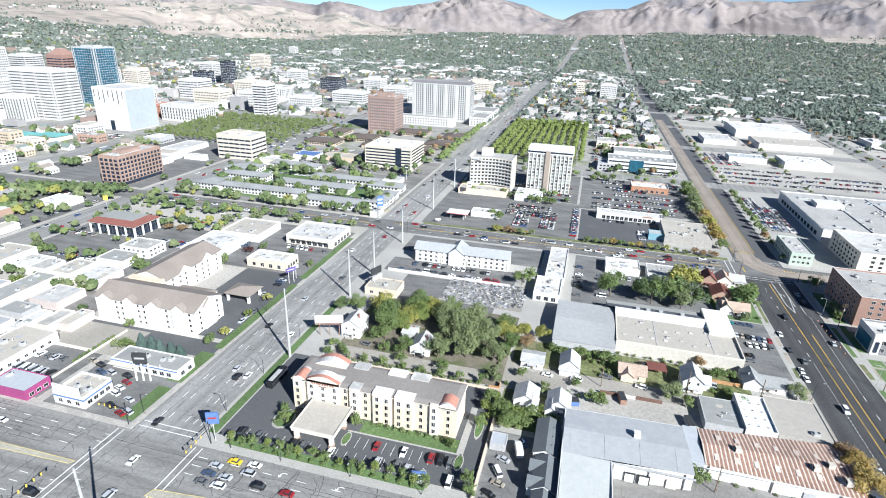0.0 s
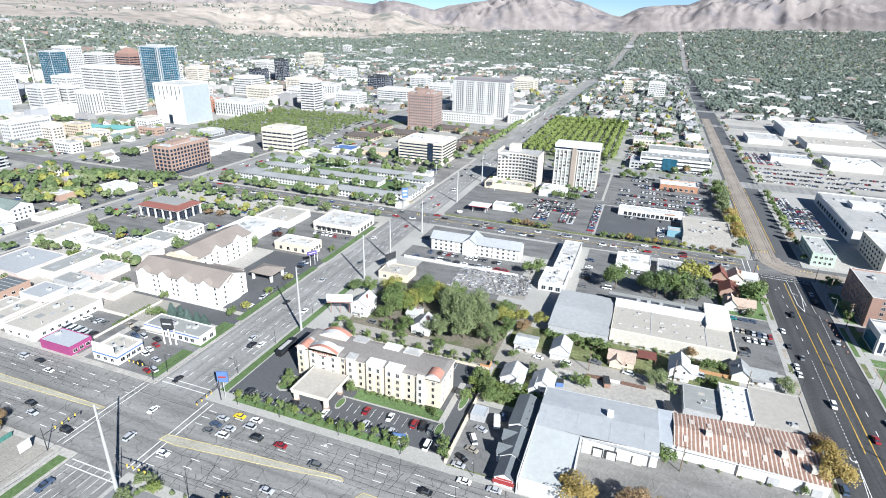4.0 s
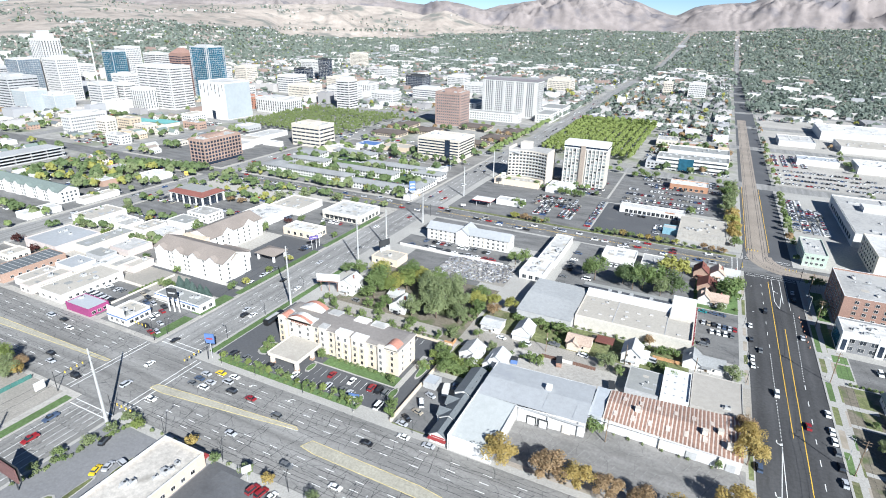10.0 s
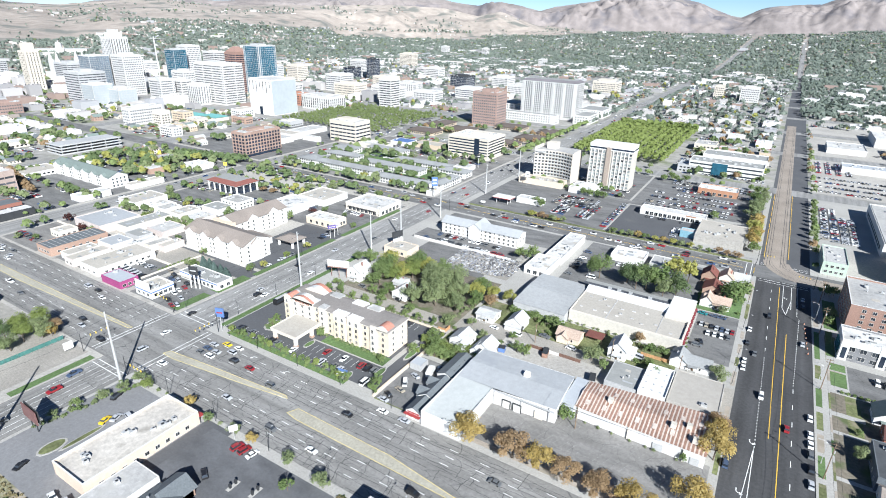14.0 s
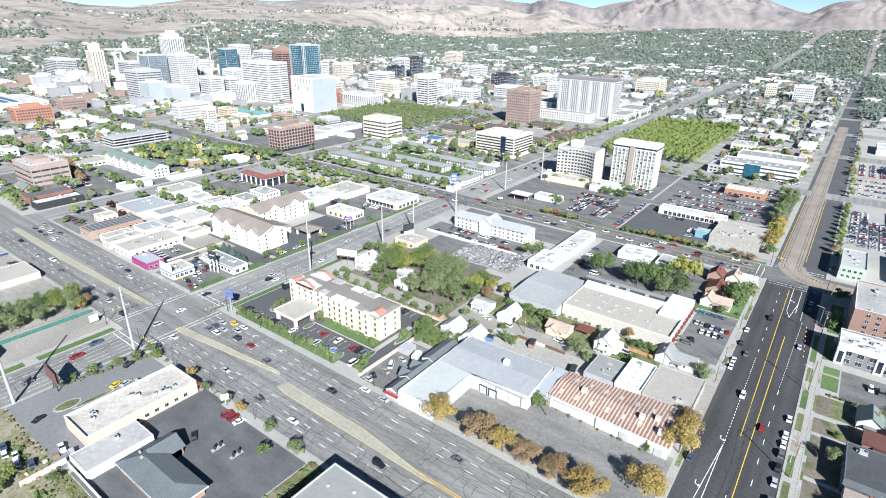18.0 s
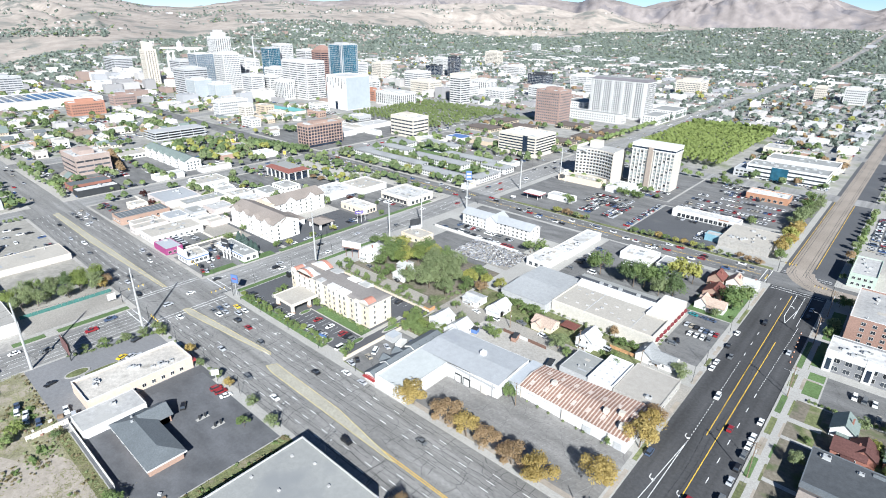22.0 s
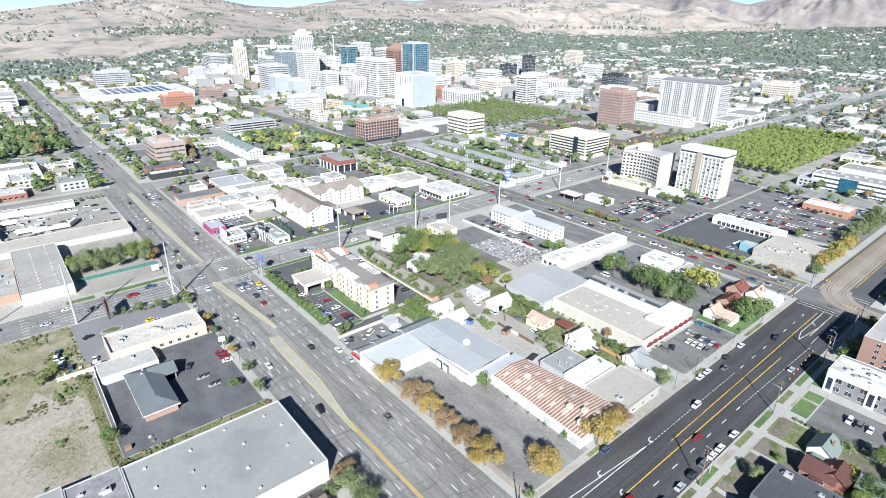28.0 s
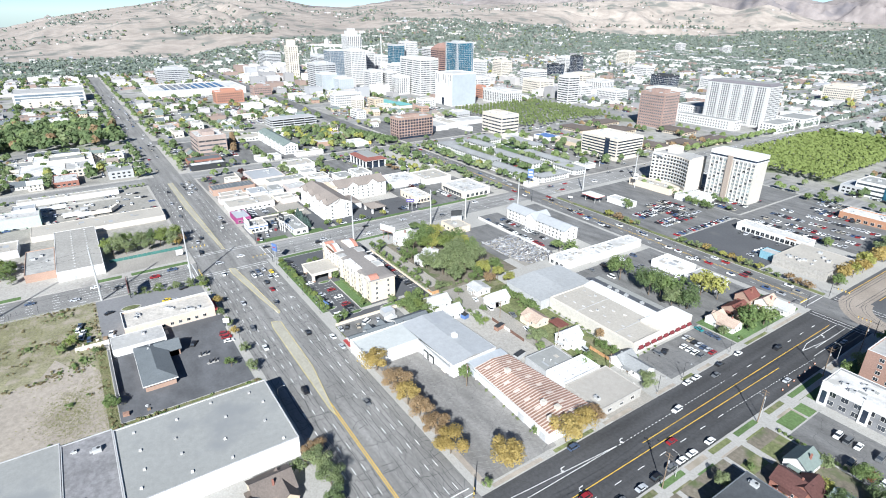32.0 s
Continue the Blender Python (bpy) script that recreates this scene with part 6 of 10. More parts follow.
flat("low white store with a canopy", -334, 205, -312, 232, 4.6, WHITE, ROOF_W, 0.5, units=3)
flat("white clinic with several low roofs", -306, 208, -288, 224, 4.4, WHITE, ROOF_W, 0.5, units=4)
flat("taller white stair block of the clinic", -287.6, 206, -276, 219, 6.2, WHITE, ROOF_W, 0.5, units=2)
flat("white clinic wing with a flat roof", -275.6, 208, -262, 226, 4.6, WHITE, ROOF_T, 0.5, units=3)
flat("pink-trimmed workshop behind the hotel", -258, 206, -242, 224, 4.4, PINK, ROOF_W, 0.4, units=2)
flat("white shop with a dark solar-panelled roof", -268, 231, -249, 245, 4.2, WHITE, ROOF_G, 0.5, units=1)
flat("white two-storey shop beside the car park", -266, 247, -246, 262, 6.0, WHITE, ROOF_W, 0.6, units=4, win=(("f", 5, 2, 1.0, 2.8, 1.6, 1.4), ("r", 4, 2, 1.0, 2.8, 1.6, 1.4)))
for x0, y0, x1, y1, h in ((-221, 132.5, -210, 132.7, 1.4), (-221, 157, -196, 157.2, 1.6), (-195.2, 134, -195, 176, 1.0), (-262, 148, -243, 148.2, 1.8), (-330, 158, -314, 158.2, 1.6)):
    slab("yard_wall", "low pale block wall round a yard", x0, y0, x1, y1, BZ, BZ + h, CREAM_L, "wall")
rq = random.Random(13)
for k in range(11):
    car(rq.choice(KINDW), rq.choice(COLW), -218 + (k % 6) * 3.9, 139.5 + (k // 6) * 9.5, rq.uniform(-8, 8), BZ, "parked in the workshop yard")
for k in range(9):
    shrub(-196.4, 149 + k * 2.5, 1.1, "green")
for k in range(8):
    car(rq.choice(KINDW), rq.choice(COLW), -326 + k * 3.3, 133 + rq.uniform(-1, 1), rq.uniform(-4, 4), BZ, "parked in the corner lot")
for kind, x, y, h, r in (("plum", -298, 159, 6, 3.6), ("green", -289, 160.5, 5, 3.6), ("lime", -285, 198, 6, 4.4), ("olive", -310, 198, 7, 4), ("green", -245, 201, 6, 3.4), ("olive", -262, 203, 5, 3), ("green", -238, 231, 7, 3.6), ("yellow", -284, 229, 6, 3.6), ("green", -311, 236, 6, 3.4), ("olive", -322, 240, 7, 4), ("dark", -228, 184, 5, 2.6), ("green", -287, 140, 4, 2.4), ("olive", -316, 128, 5, 3), ("green", -238, 151, 4, 2)):
    tree(kind, x, y, h, r, seed=int(x))
flat("white-walled store with stepped parapets", -232, 258, -206, 290, 5.0, WHITE, ROOF_W, 0.8, units=4)
flat("white restaurant with a red trimmed front", -228, 292, -200, 320, 4.6, WHITE, ROOF_W, 0.8, units=4)
e = thing("bank", "two-storey glass bank under a dark red hipped roof", "bank", -296, 283, BZ, 0)
part("wall", Geo().box(-16.5, -9.5, 0, 16.5, 9.5, 7.4), GLASS_K, e)
for k in range(6):
    part("column", Geo().box(-17.9 + k * 7, -11.4, 0, -17.1 + k * 7, -10.4, 7.4), WHITE, e)
    part("column", Geo().box(-17.9 + k * 7, 10.4, 0, -17.1 + k * 7, 11.4, 7.4), WHITE, e)
for k in range(4):
    part("column", Geo().box(17.2, -11 + k * 6.9, 0, 18.2, -10.2 + k * 6.9, 7.4), WHITE, e)
part("floor_band", Geo().box(-16.7, -9.7, 3.4, 16.7, 9.7, 3.8), POLE_D, e)
part("cornice", Geo().box(-18.6, -11.8, 7.4, 18.6, 11.8, 7.9, bottom=True), WHITE, e)
hipped(e, 36, 22.4, 7.9, 2.6, mat("roof_tile_red", (0.21, 0.085, 0.07), 0.9, 0.12, 0.08, 1.6), 0.9, flat_top=0.6, top=ROOF_G)
e = flat("cream bank with a white flat roof", -186, 258, -160, 272, 4.6, CREAM, ROOF_W, 0.7, cap=WHITE, units=2, win=(("fr", 4, 1, 0.8, 3, 2.2, 2.4),), name="bank", cat="bank")
e = flat("cream shop row with white roof and large shop windows", -183, 298, -150, 326, 5.2, CREAM_L, ROOF_W, 0.9, cap=WHITE, units=6, win=(("f", 7, 1, 0.5, 3, 3.0, 2.8), ("r", 5, 1, 0.5, 3, 3.0, 2.8)), name="shop_row", cat="shop")
for k in range(7):
    part("awning", Geo().box(-13.6 + k * 3.95, -15.2, 3.2, -10.6 + k * 3.95, -14.05, 3.5, bottom=True), POLE_D, e)
car_row(-176, 131, 0, 3.0, 0, 90)
for x, y, c_, k_ in ((-180, 146, "blue", "pickup"), (-176, 147, "silver", "suv"), (-168, 147, "black", "suv"), (-165, 143.5, "red", "sedan"), (-165, 140, "white", "sedan"), (-164, 136.5, "white", "suv"), (-160, 130, "black", "suv"), (-156, 135, "silver", "sedan"), (-153, 127.5, "red", "sedan"), (-151, 129, "silver", "suv"), (-184, 150, "black", "suv"), (-190, 152, "tan", "sedan")):
    car(k_, c_, x, y, 75)
car_row(-150.5, 184, 0, 5.2, 9, 0, 0.6)
car_row(-155.5, 228, 0, 3.0, 8, 90, 0.7)
car_row(-178, 292, 3.2, 0, 9, 20, 0.6)
car_row(-205, 276, 0, 3.1, 10, 90, 0.5)
car_row(-300, 226, 3.2, 0, 12, 0, 0.5)
for kind, x, y, h, r in (("spruce", -176, 164.5, 9, 3.2), ("spruce", -171, 165, 8.5, 3.2), ("spruce", -166, 164, 8, 3.0), ("spruce", -161, 164.6, 7.5, 2.8), ("spruce", -157, 165, 6.5, 2.6), ("green", -182, 163, 7, 3), ("olive", -187, 162, 6, 2.6), ("green", -196, 178.5, 5, 2.6), ("green", -152, 178, 6, 3), ("yellow", -150, 186, 5, 2.6), ("lime", -149.5, 204, 5, 2.4), ("yellow", -150, 222, 5, 2.6),
                         ("green", -150, 268, 5, 2.4), ("green", -208, 250, 9, 2.6), ("green", -198, 254, 9, 2.6), ("yellow", -215, 252, 9, 4.6), ("dark", -190, 282, 6, 3), ("plum", -196, 275, 5, 3), ("rust", -260, 294, 5, 4), ("rust", -270, 292, 5, 4), ("yellow", -275, 312, 8, 5), ("olive", -240, 316, 8, 5), ("olive", -225, 330, 8, 5), ("olive", -196, 334, 8, 5.5), ("green", -180, 336, 7, 4),
                         ("plum", -323, 163.5, 7, 4), ("green", -306, 134, 4, 2.5), ("green", -222, 254, 4, 2), ("dark", -170, 282, 5, 2)):
    tree(kind, x, y, h, r, seed=int(x))
for k in range(8):
    shrub(-188 + k * 3.2, 168.5 - k * 1.6, 0.9)
for x, y in ((-418, 296), (-330, 303)):
    sign("tall pole sign with a plain yellow panel", x, y, 15, 3, 3.4, YELLOW, 35, STEEL, bars=1, trim=RED)
# courtyard motel and office east of the cross street
for lab, x0, y0, x1, y1 in (("long two-storey motel wing with grey hip roof", -300, 385, -222, 398), ("grey-roofed motel wing round a garden", -216, 375, -160, 389), ("grey-roofed motel wing with white walls", -160, 385, -148, 420), ("long grey-roofed motel wing", -262, 412, -190, 426), ("motel wing with pale grey roof", -320, 420, -275, 434), ("grey-roofed motel wing by the garden", -240, 440, -175, 453), ("motel office wing under grey shingles", -180, 430, -150, 445),
                           ("pale church hall with grey roof", -322, 385, -300, 410), ("grey-roofed hall with white walls", -330, 440, -300, 462), ("low motel wing with grey hip roof", -300, 470, -250, 483)):
    sx, sy = x1 - x0, y1 - y0
    e = thing("motel_wing", lab, "motel", (x0 + x1) / 2, (y0 + y1) / 2)
    part("wall", Geo().box(-sx / 2, -sy / 2, 0, sx / 2, sy / 2, 5.2), WHITE, e)
    hipped(e, sx, sy, 5.2, 2.2, mat("shingle_mid_grey", (0.27, 0.275, 0.275)), 0.8)
    windows(e, sx, sy, "fr", 3.6, 2, 0.8, 2.6, 1.6, 1.4, None, None, False)
e = thing("office_building", "seven-storey beige office slab with dark window bands", "office building", -190, 528, BZ)
shell(e, 49, 42, 22, STONE, ROOF_W, 1.0)
bands(e, 49, 42, "frl", 6, 4.2, 3.0, 1.3, GLASS_K, 1.0)
part("stair_tower", Geo().box(8, -21.3, 0, 14, -20.9, 22.5), GLASS_K, e)
part("entrance", Geo().box(5, -26, 0, 17, -22.4, 4), ROOF_D, e)
for k in range(6):
    roof_unit(e, -18 + k * 7, 4 + (k % 3) * 4, 22, 1.8)
part("penthouse", Geo().box(-6, 0, 22, 10, 12, 25), CREAM_L, e)
flat("white low store beside the tall sign", -152, 366, -138 - 8, 380, 4.0, WHITE, ROOF_W, 0.5, units=2)
flat("small white lodge office", -176, 455, -160, 470, 4.0, WHITE, ROOF_LG, 0.4, units=1)
flat("white restaurant with a flat roof", -320, 480, -285, 500, 5, CREAM_L, ROOF_W, 0.6, units=3)
flat("blue-roofed diner", -300, 515, -275, 535, 4.4, WHITE, BLUE, 0.3, units=1)
flat("orange-walled store", -270, 520, -235, 540, 4.4, TAN, ROOF_T, 0.5, units=2)
sign("tall blue motel sign on a pole", -143.8, 366.5, 17, 5, 8, BLUE, 40, bars=2)
sign("white pole sign with dark panel", -160, 476, 14, 4, 4, POLE_D, 20, WHITE, bars=1)
rt = random.Random(31)
for k in range(14):
    kind = rt.choice(("green", "olive", "dark", "lime", "green"))
    h = rt.uniform(6, 11)
    tree(kind, rt.uniform(-325, -150), rt.choice((368.5, 402, 406, 432, 458, 462, 490)) + rt.uniform(-3, 3), h, h * 0.48, seed=k)
tree("yellow", -222, 369, 10, 5, seed=1)
tree("yellow", -190, 370, 8, 4, seed=2)
# west of the old avenue
e = flat("large pale-roofed warehouse with a bright white end wall", -224, 13.5, -150.5, 37, 6.0, WHITE, mat("grey_tan_roof", (0.33, 0.315, 0.29), 0.9, 0.1, 0.04, 0.5), 0.2, name="warehouse", cat="warehouse")
for k in range(30):
    part("skylight", Geo().box(-33 + (k % 15) * 4.6, -3 + (k // 15) * 8, 6.0, -32 + (k % 15) * 4.6, -2.1 + (k // 15) * 8, 6.25), ROOF_W, e)
part("end_door", Geo().box(36.76, -4, 0, 36.86, -2.6, 2.2), GREYW, e)
flat("small white office with a brick front", -199, -2, -159, 13, 4.4, BRICK_T, ROOF_W, 0.4, units=3)
flat("long low white storage shed", -326, -10, -318, 60, 4.0, WHITE, ROOF_T, 0.2, units=2)
flat("green-ended flat warehouse", -280, -60, -262, 6, 8, GREEN_P, ROOF_W, 0.4, units=2)
flat("white concrete plant sheds", -440, -10, -405, 50, 6, WHITE, ROOF_W, 0.4, units=5)
flat("grey industrial hall", -470, 0, -445, 50, 7, CREAM_L, ROOF_W, 0.4, units=6)
flat("dark-roofed hall", -500, -5, -480, 40, 6, WHITE, ROOF_D, 0.3)
flat("yellow-banded white garage", -400, 62, -388, 80, 4, YELLOW, ROOF_W, 0.3)
flat("white low garage", -470, 60, -450, 80, 4.4, WHITE, ROOF_W, 0.4, units=2)
flat("long white depot building", -300, -120, -286, -20, 6, WHITE, ROOF_W, 0.3, units=4)
for k in range(13):
    kind = rt.choice(("olive", "dark", "olive", "green", "lime", "olive"))
    h = rt.uniform(9, 13)
    tree(kind, -186 + (k % 2) * 10 + rt.uniform(-3, 3), 40 + k * 3.4, h, h * 0.47, seed=k)
tree("rust", -175, 83, 7, 3.6)
tree("orange", -172, 80, 6, 3)
for k in range(10):
    h = rt.uniform(5, 8)
    tree(rt.choice(("olive", "green", "lime")), rt.uniform(-190, -160), rt.uniform(-25, -6), h, h * 0.5, seed=k)
car_row(-184, -4, 0, 3.0, 6, 90, 0.8)
fn = thing("fence", "green-screened chain fence beside the trees", "fence", -165, 40)
for k in range(16):
    part("fence_panel", Geo().box(-0.04, k * 2.6, 0, 0.04, k * 2.6 + 2.5, 1.9), SCREEN, fn)
part("sign_panel", Geo().box(12, 36, 0.8, 12.3, 40, 4.4), WHITE, fn)
rx = random.Random(9)
for k in range(26):
    x, y = rx.uniform(-306, -258), rx.uniform(-60, 78)
    s = rx.uniform(0.8, 2.2)
    ob = part("concrete_piece", Geo().box(-s, -s * 1.6, 0, s, s * 1.6, s * 0.9), rx.choice((CONC, WHITE, GREYW)), at=(x, y, BZ), rot=rx.choice((0, 8, 90)))
    tagged(ob, "stack of pale precast concrete pieces", "building material", "stacks in the yard")
flat("long low block of pale storage units", -252, 0, -229, 82, 3.6, CREAM_L, ROOF_T, 0.2, units=0)
flat("pale concrete plant office", -224, -30, -205, -6, 4.6, WHITE, ROOF_W, 0.5, units=2)
slab("yard_wall", "low concrete wall across the storage yard", -306, -6, -305.4, 60, BZ, BZ + 1.4, CONC, "wall")
flat("white tall batching house", -288, -10, -276, 4, 10, WHITE, ROOF_M, 0.4, units=1)
for k in range(7):
    tl = thing("trailer", "white box trailer parked in the yard", "trailer", rx.choice((-268, -272, -298, -300)), -2 + 9 * k, BZ, rx.choice((0, 4, 2, 60)))
    part("cargo_box", Geo().box(-1.25, -6, 1.1, 1.25, 6, 3.9, bottom=True), rx.choice((WHITE, CREAM_L, GREYW)), tl)
    for sy in (-4.6, -3.4):
        part("axle", Geo().rod((-1.15, sy, 0.5), (1.15, sy, 0.5), 0.5, 0.5, 8), TYRE, tl)
    part("landing_leg", Geo().box(-0.9, 3.6, 0, 0.9, 3.9, 1.1), POLE_D, tl)
for k in range(70):
    FT.append((rx.uniform(-334, -328), rx.uniform(-60, 82), rx.choice((3, 1, 1)), rx.uniform(1.5, 4)))
    FC.append((rx.choice((-311, -296, -282, -262)) + rx.uniform(-2, 2), rx.uniform(-30, 80), rx.choice((0, 90))))
# shops, filling station and warehouse west of the avenue
e = flat("long low shop row with peach wall and stained pale roof", -82, 38.5, -64, 79, 4.6, mat("peach_stucco", (0.58, 0.46, 0.37), 0.9, 0.06, 0.05, 0.7), mat("stained_roof", (0.45, 0.42, 0.38), 0.9, 0.14, 0.06, 0.7, tint=((0.3, 0.28, 0.25), 0.16, 0.58)), 0.9, cap=WHITE, units=9, win=(("r", 9, 1, 1.0, 3, 1.6, 1.6),), name="shop_row", cat="shop")
part("canopy", Geo().box(-4, 20.3, 3.0, 9.4, 22, 3.4, bottom=True), RED, e)
e = flat("plain white flat-roofed annexe behind the filling station", -62, 32, -49.5, 54, 3.7, WHITE, ROOF_W, 0.12, units=1)
e = thing("filling_station_shop", "brick shop with a dark grey hipped shingle roof", "shop", -31, 47, BZ)
part("wall", Geo().box(-15, -6.5, 0, 16, 5, 3.4).box(-15, 5, 0, -6, 10, 3.4), BRICK_T, e)
hipped(e, 31, 11.5, 3.4, 2.6, ROOF_D, 0.9, dx=0.5, dy=-0.75)
gabled(e, 9, 9, 3.5, 2.4, BRICK_T, ROOF_D, dx=-10.5, dy=6, along="y", over=0.8)
part("fascia", Geo().box(-15.9, -7.4, 3.2, 17.4, -7.2, 3.7).box(17.2, -7.2, 3.2, 17.4, 5.9, 3.7), WHITE, e)
for k in range(5):
    part("window", win_mesh(1.8, 1.5, FRAME_M, GLASS), None, e, at=(-3 + k * 3.6, 5.0, 1.0), rot=180)
part("vent", Geo().box(-9, -2, 5.0, -8.2, -1.2, 6.2).box(-12, -1, 5.0, -11.4, -0.4, 6.0), STEEL, e)
for x, y in ((-30, 66), (-22, 68)):
    p = thing("fuel_island", "concrete fuel island with two pumps", "fuel pump", x, y, BZ, 0)
    part("island", Geo().box(-0.7, -2.4, 0, 0.7, 2.4, 0.2), CONC, p)
    for s in (-1.1, 1.1):
        part("pump", Geo().box(-0.35, s - 0.3, 0.2, 0.35, s + 0.3, 1.8), POLE_D, p)
car("suv", "red", -42.6, 78, -8)
car("suv", "red", -39.2, 78.2, -8)
car("sedan", "white", -35.4, 78.4, -8)
car("suv", "black", -41.5, 64, 60)
sign("white box sign on a post at the filling station", -47, 80.5, 6, 3, 2.4, WHITE, 60, bars=1, trim=GREYW)
e = thing("warehouse", "large warehouse with a plain grey membrane roof and white wall", "warehouse", 33.5, 54, BZ)
shell(e, 38.5, 53, 8.0, WHITE, ROOF_G, 0.3, GREYW)
rv = random.Random(5)
for k in range(16):
    x, y = -15 + (k % 4) * 10 + rv.uniform(-1.5, 1.5), -22 + (k // 4) * 14 + rv.uniform(-2, 2)
    part("roof_vent", Geo().box(x, y, 8.0, x + 0.8, y + 0.8, 8.5), ROOF_W, e)
part("wall_light", Geo().box(5, 26.5, 5, 5.6, 27.2, 5.3), STEEL, e)
for k in range(2):
    part("roller_door", Geo().box(3 + k * 4, 26.5, 0, 6 + k * 4, 26.62, 3), GREYW, e)
flat("grey-roofed storage hall with white vents", 10, -70, 52, 11.8, 7.4, GREYW, ROOF_G, 0.3, units=4)
flat("low dark-patched tar roof between the warehouses", 12, 12, 52.6, 27.3, 7.4, GREYW, mat("patched_roof", (0.22, 0.215, 0.22), 0.95, 0.2, 0.05, 0.6, tint=((0.12, 0.12, 0.12), 0.1, 0.62)), 0.3, units=3)
house("brown-roofed bungalow behind the warehouse", 63, 67, 11, 13, 3.4, 3.2, TAN, mat("shingle_umber", (0.15, 0.125, 0.11), 0.93, 0.12, 0.08, 1.6), along="y", wing=(3, 3, 12, 6, 3.2, 2.4, "x"))
house("dark-roofed bungalow near the corner", 72, 58, 9, 11, 3.4, 2.8, WHITE, ROOF_D, along="x")
house("brown-roofed cottage behind trees", 84, 70, 9, 10, 3.2, 2.8, CREAM, ROOF_S, along="y")
fw = thing("fence", "pale panel fence round the vacant lot", "fence", -64, 18)
for k in range(8):
    part("fence_panel", Geo().box(0, k * 1.7, 0, 0.15, k * 1.7 + 1.6, 2.2), CREAM_L, fw)
fw = thing("fence", "tall board fence beside the filling station", "fence", -62, 31)
for k in range(30):
    part("fence_panel", Geo().box(k * 1.45, 0, 0, k * 1.45 + 1.4, 0.15, 2.0), WHITE if k % 4 else CREAM_L, fw)
for x, y, c_, k_ in ((-80, 22, "white", "pickup"), (-84, 20, "white", "suv"), (-88, 21, "blue", "pickup"), (-76, 21, "white", "van"), (-72, 24, "blue", "suv"), (-72, 33, "white", "pickup"), (-66, 34, "silver", "van"), (-94, 61, "yellow", "sedan"), (-92, 64, "silver", "sedan"), (-89, 67, "silver", "suv"), (-104, 71, "black", "suv"), (-95, 34, "black", "sedan")):
    car(k_, c_, x, y, 80 if x > -90 else 20)
bb = thing("billboard", "roadside billboard with a dark frame seen edge on", "billboard", -110, 45, BZ, -2)
part("panel", Geo().box(-5.4, -0.3, 4.5, 5.4, 0.1, 10, bottom=True), mat("dark_red_panel", (0.16, 0.085, 0.08), 0.7), bb)
part("back_panel", Geo().box(-5.4, 0.6, 4.5, 5.4, 0.9, 10, bottom=True), POLE_D, bb)
for s in (-2, 2):
    part("post", Geo().rod((s, 0.35, 0), (s, 0.35, 9), 0.22, 0.2, 8), POLE_D, bb)
for kind, x, y, h, r in (("olive", -104, 82, 6, 3.2), ("lime", -99, 81, 5, 2.6), ("olive", -106, 75, 5, 2.6), ("olive", -108, 68, 4, 2.4), ("green", -111, 60, 4, 2.2), ("olive", -112, 52, 3.5, 2), ("orange", -74, 82.4, 6, 3), ("dark", -62, 81, 5, 2), ("olive", -49, 82, 5, 2.6), ("orange", -40, 82.5, 5, 2.6), ("olive", -22, 82.3, 5.5, 2.8), ("green", -14, 74, 5.5, 2.6), ("olive", -6, 81, 6, 3),
                         ("olive", 62, 83, 9, 5), ("rust", 56, 83.5, 8, 4.5), ("olive", 71, 84, 9, 5), ("dark", 80, 81, 8, 4.5), ("olive", 60, 77, 6, 3), ("green", -12, 28, 6, 3.5), ("lime", -71, 17, 6, 3.2), ("green", -66, 13, 5, 2.5), ("dark", -58, 26, 4, 2), ("green", 92, 80, 5, 2.6)):
    tree(kind, x, y, h, r, seed=int(x))
rg_ = random.Random(77)
g = Geo()
for k in range(60000):
    x, y = (rg_.uniform(-114, -20), rg_.uniform(-120, 28)) if k % 3 else rg_.choice(((rg_.uniform(0.6, 13.5), rg_.uniform(26, 82)), (rg_.uniform(-62, 2), 29.6 - abs(rg_.gauss(0, 2.2))), (rg_.gauss(-16, 9), rg_.gauss(15, 6)), (rg_.uniform(-114, -40), rg_.uniform(-60, 27)), (rg_.uniform(-114, -60), rg_.uniform(-20, 27))))
    q = noise.noise(Vector((x * 0.045, y * 0.045, 3))) + 0.5 * noise.noise(Vector((x * 0.15, y * 0.15, 8)))
    if k % 3 and q < (-0.22 if x < -64 and y > -50 else 0.1 + 0.004 * (x + 70)):
        continue
    s = rg_.uniform(0.12, 0.4)
    a = rg_.uniform(0, 6.28)
    u = Vector((math.cos(a), math.sin(a), 0)) * s
    g.face([(x - u.x, y - u.y, BZ), (x + u.x, y + u.y, BZ), (x + u.x * 0.9 + u.y * 0.6, y + u.y * 0.9 - u.x * 0.6, BZ + s * 0.3), (x - u.x * 0.9 + u.y * 0.6, y - u.y * 0.9 - u.x * 0.6, BZ + s * 0.25)])
tagged(part("weeds", g, leafy("leaves_weed", (0.2, 0.21, 0.1), (0.37, 0.345, 0.2))), "rough tufts of weeds on a vacant lot", "weeds", kind="stuff")

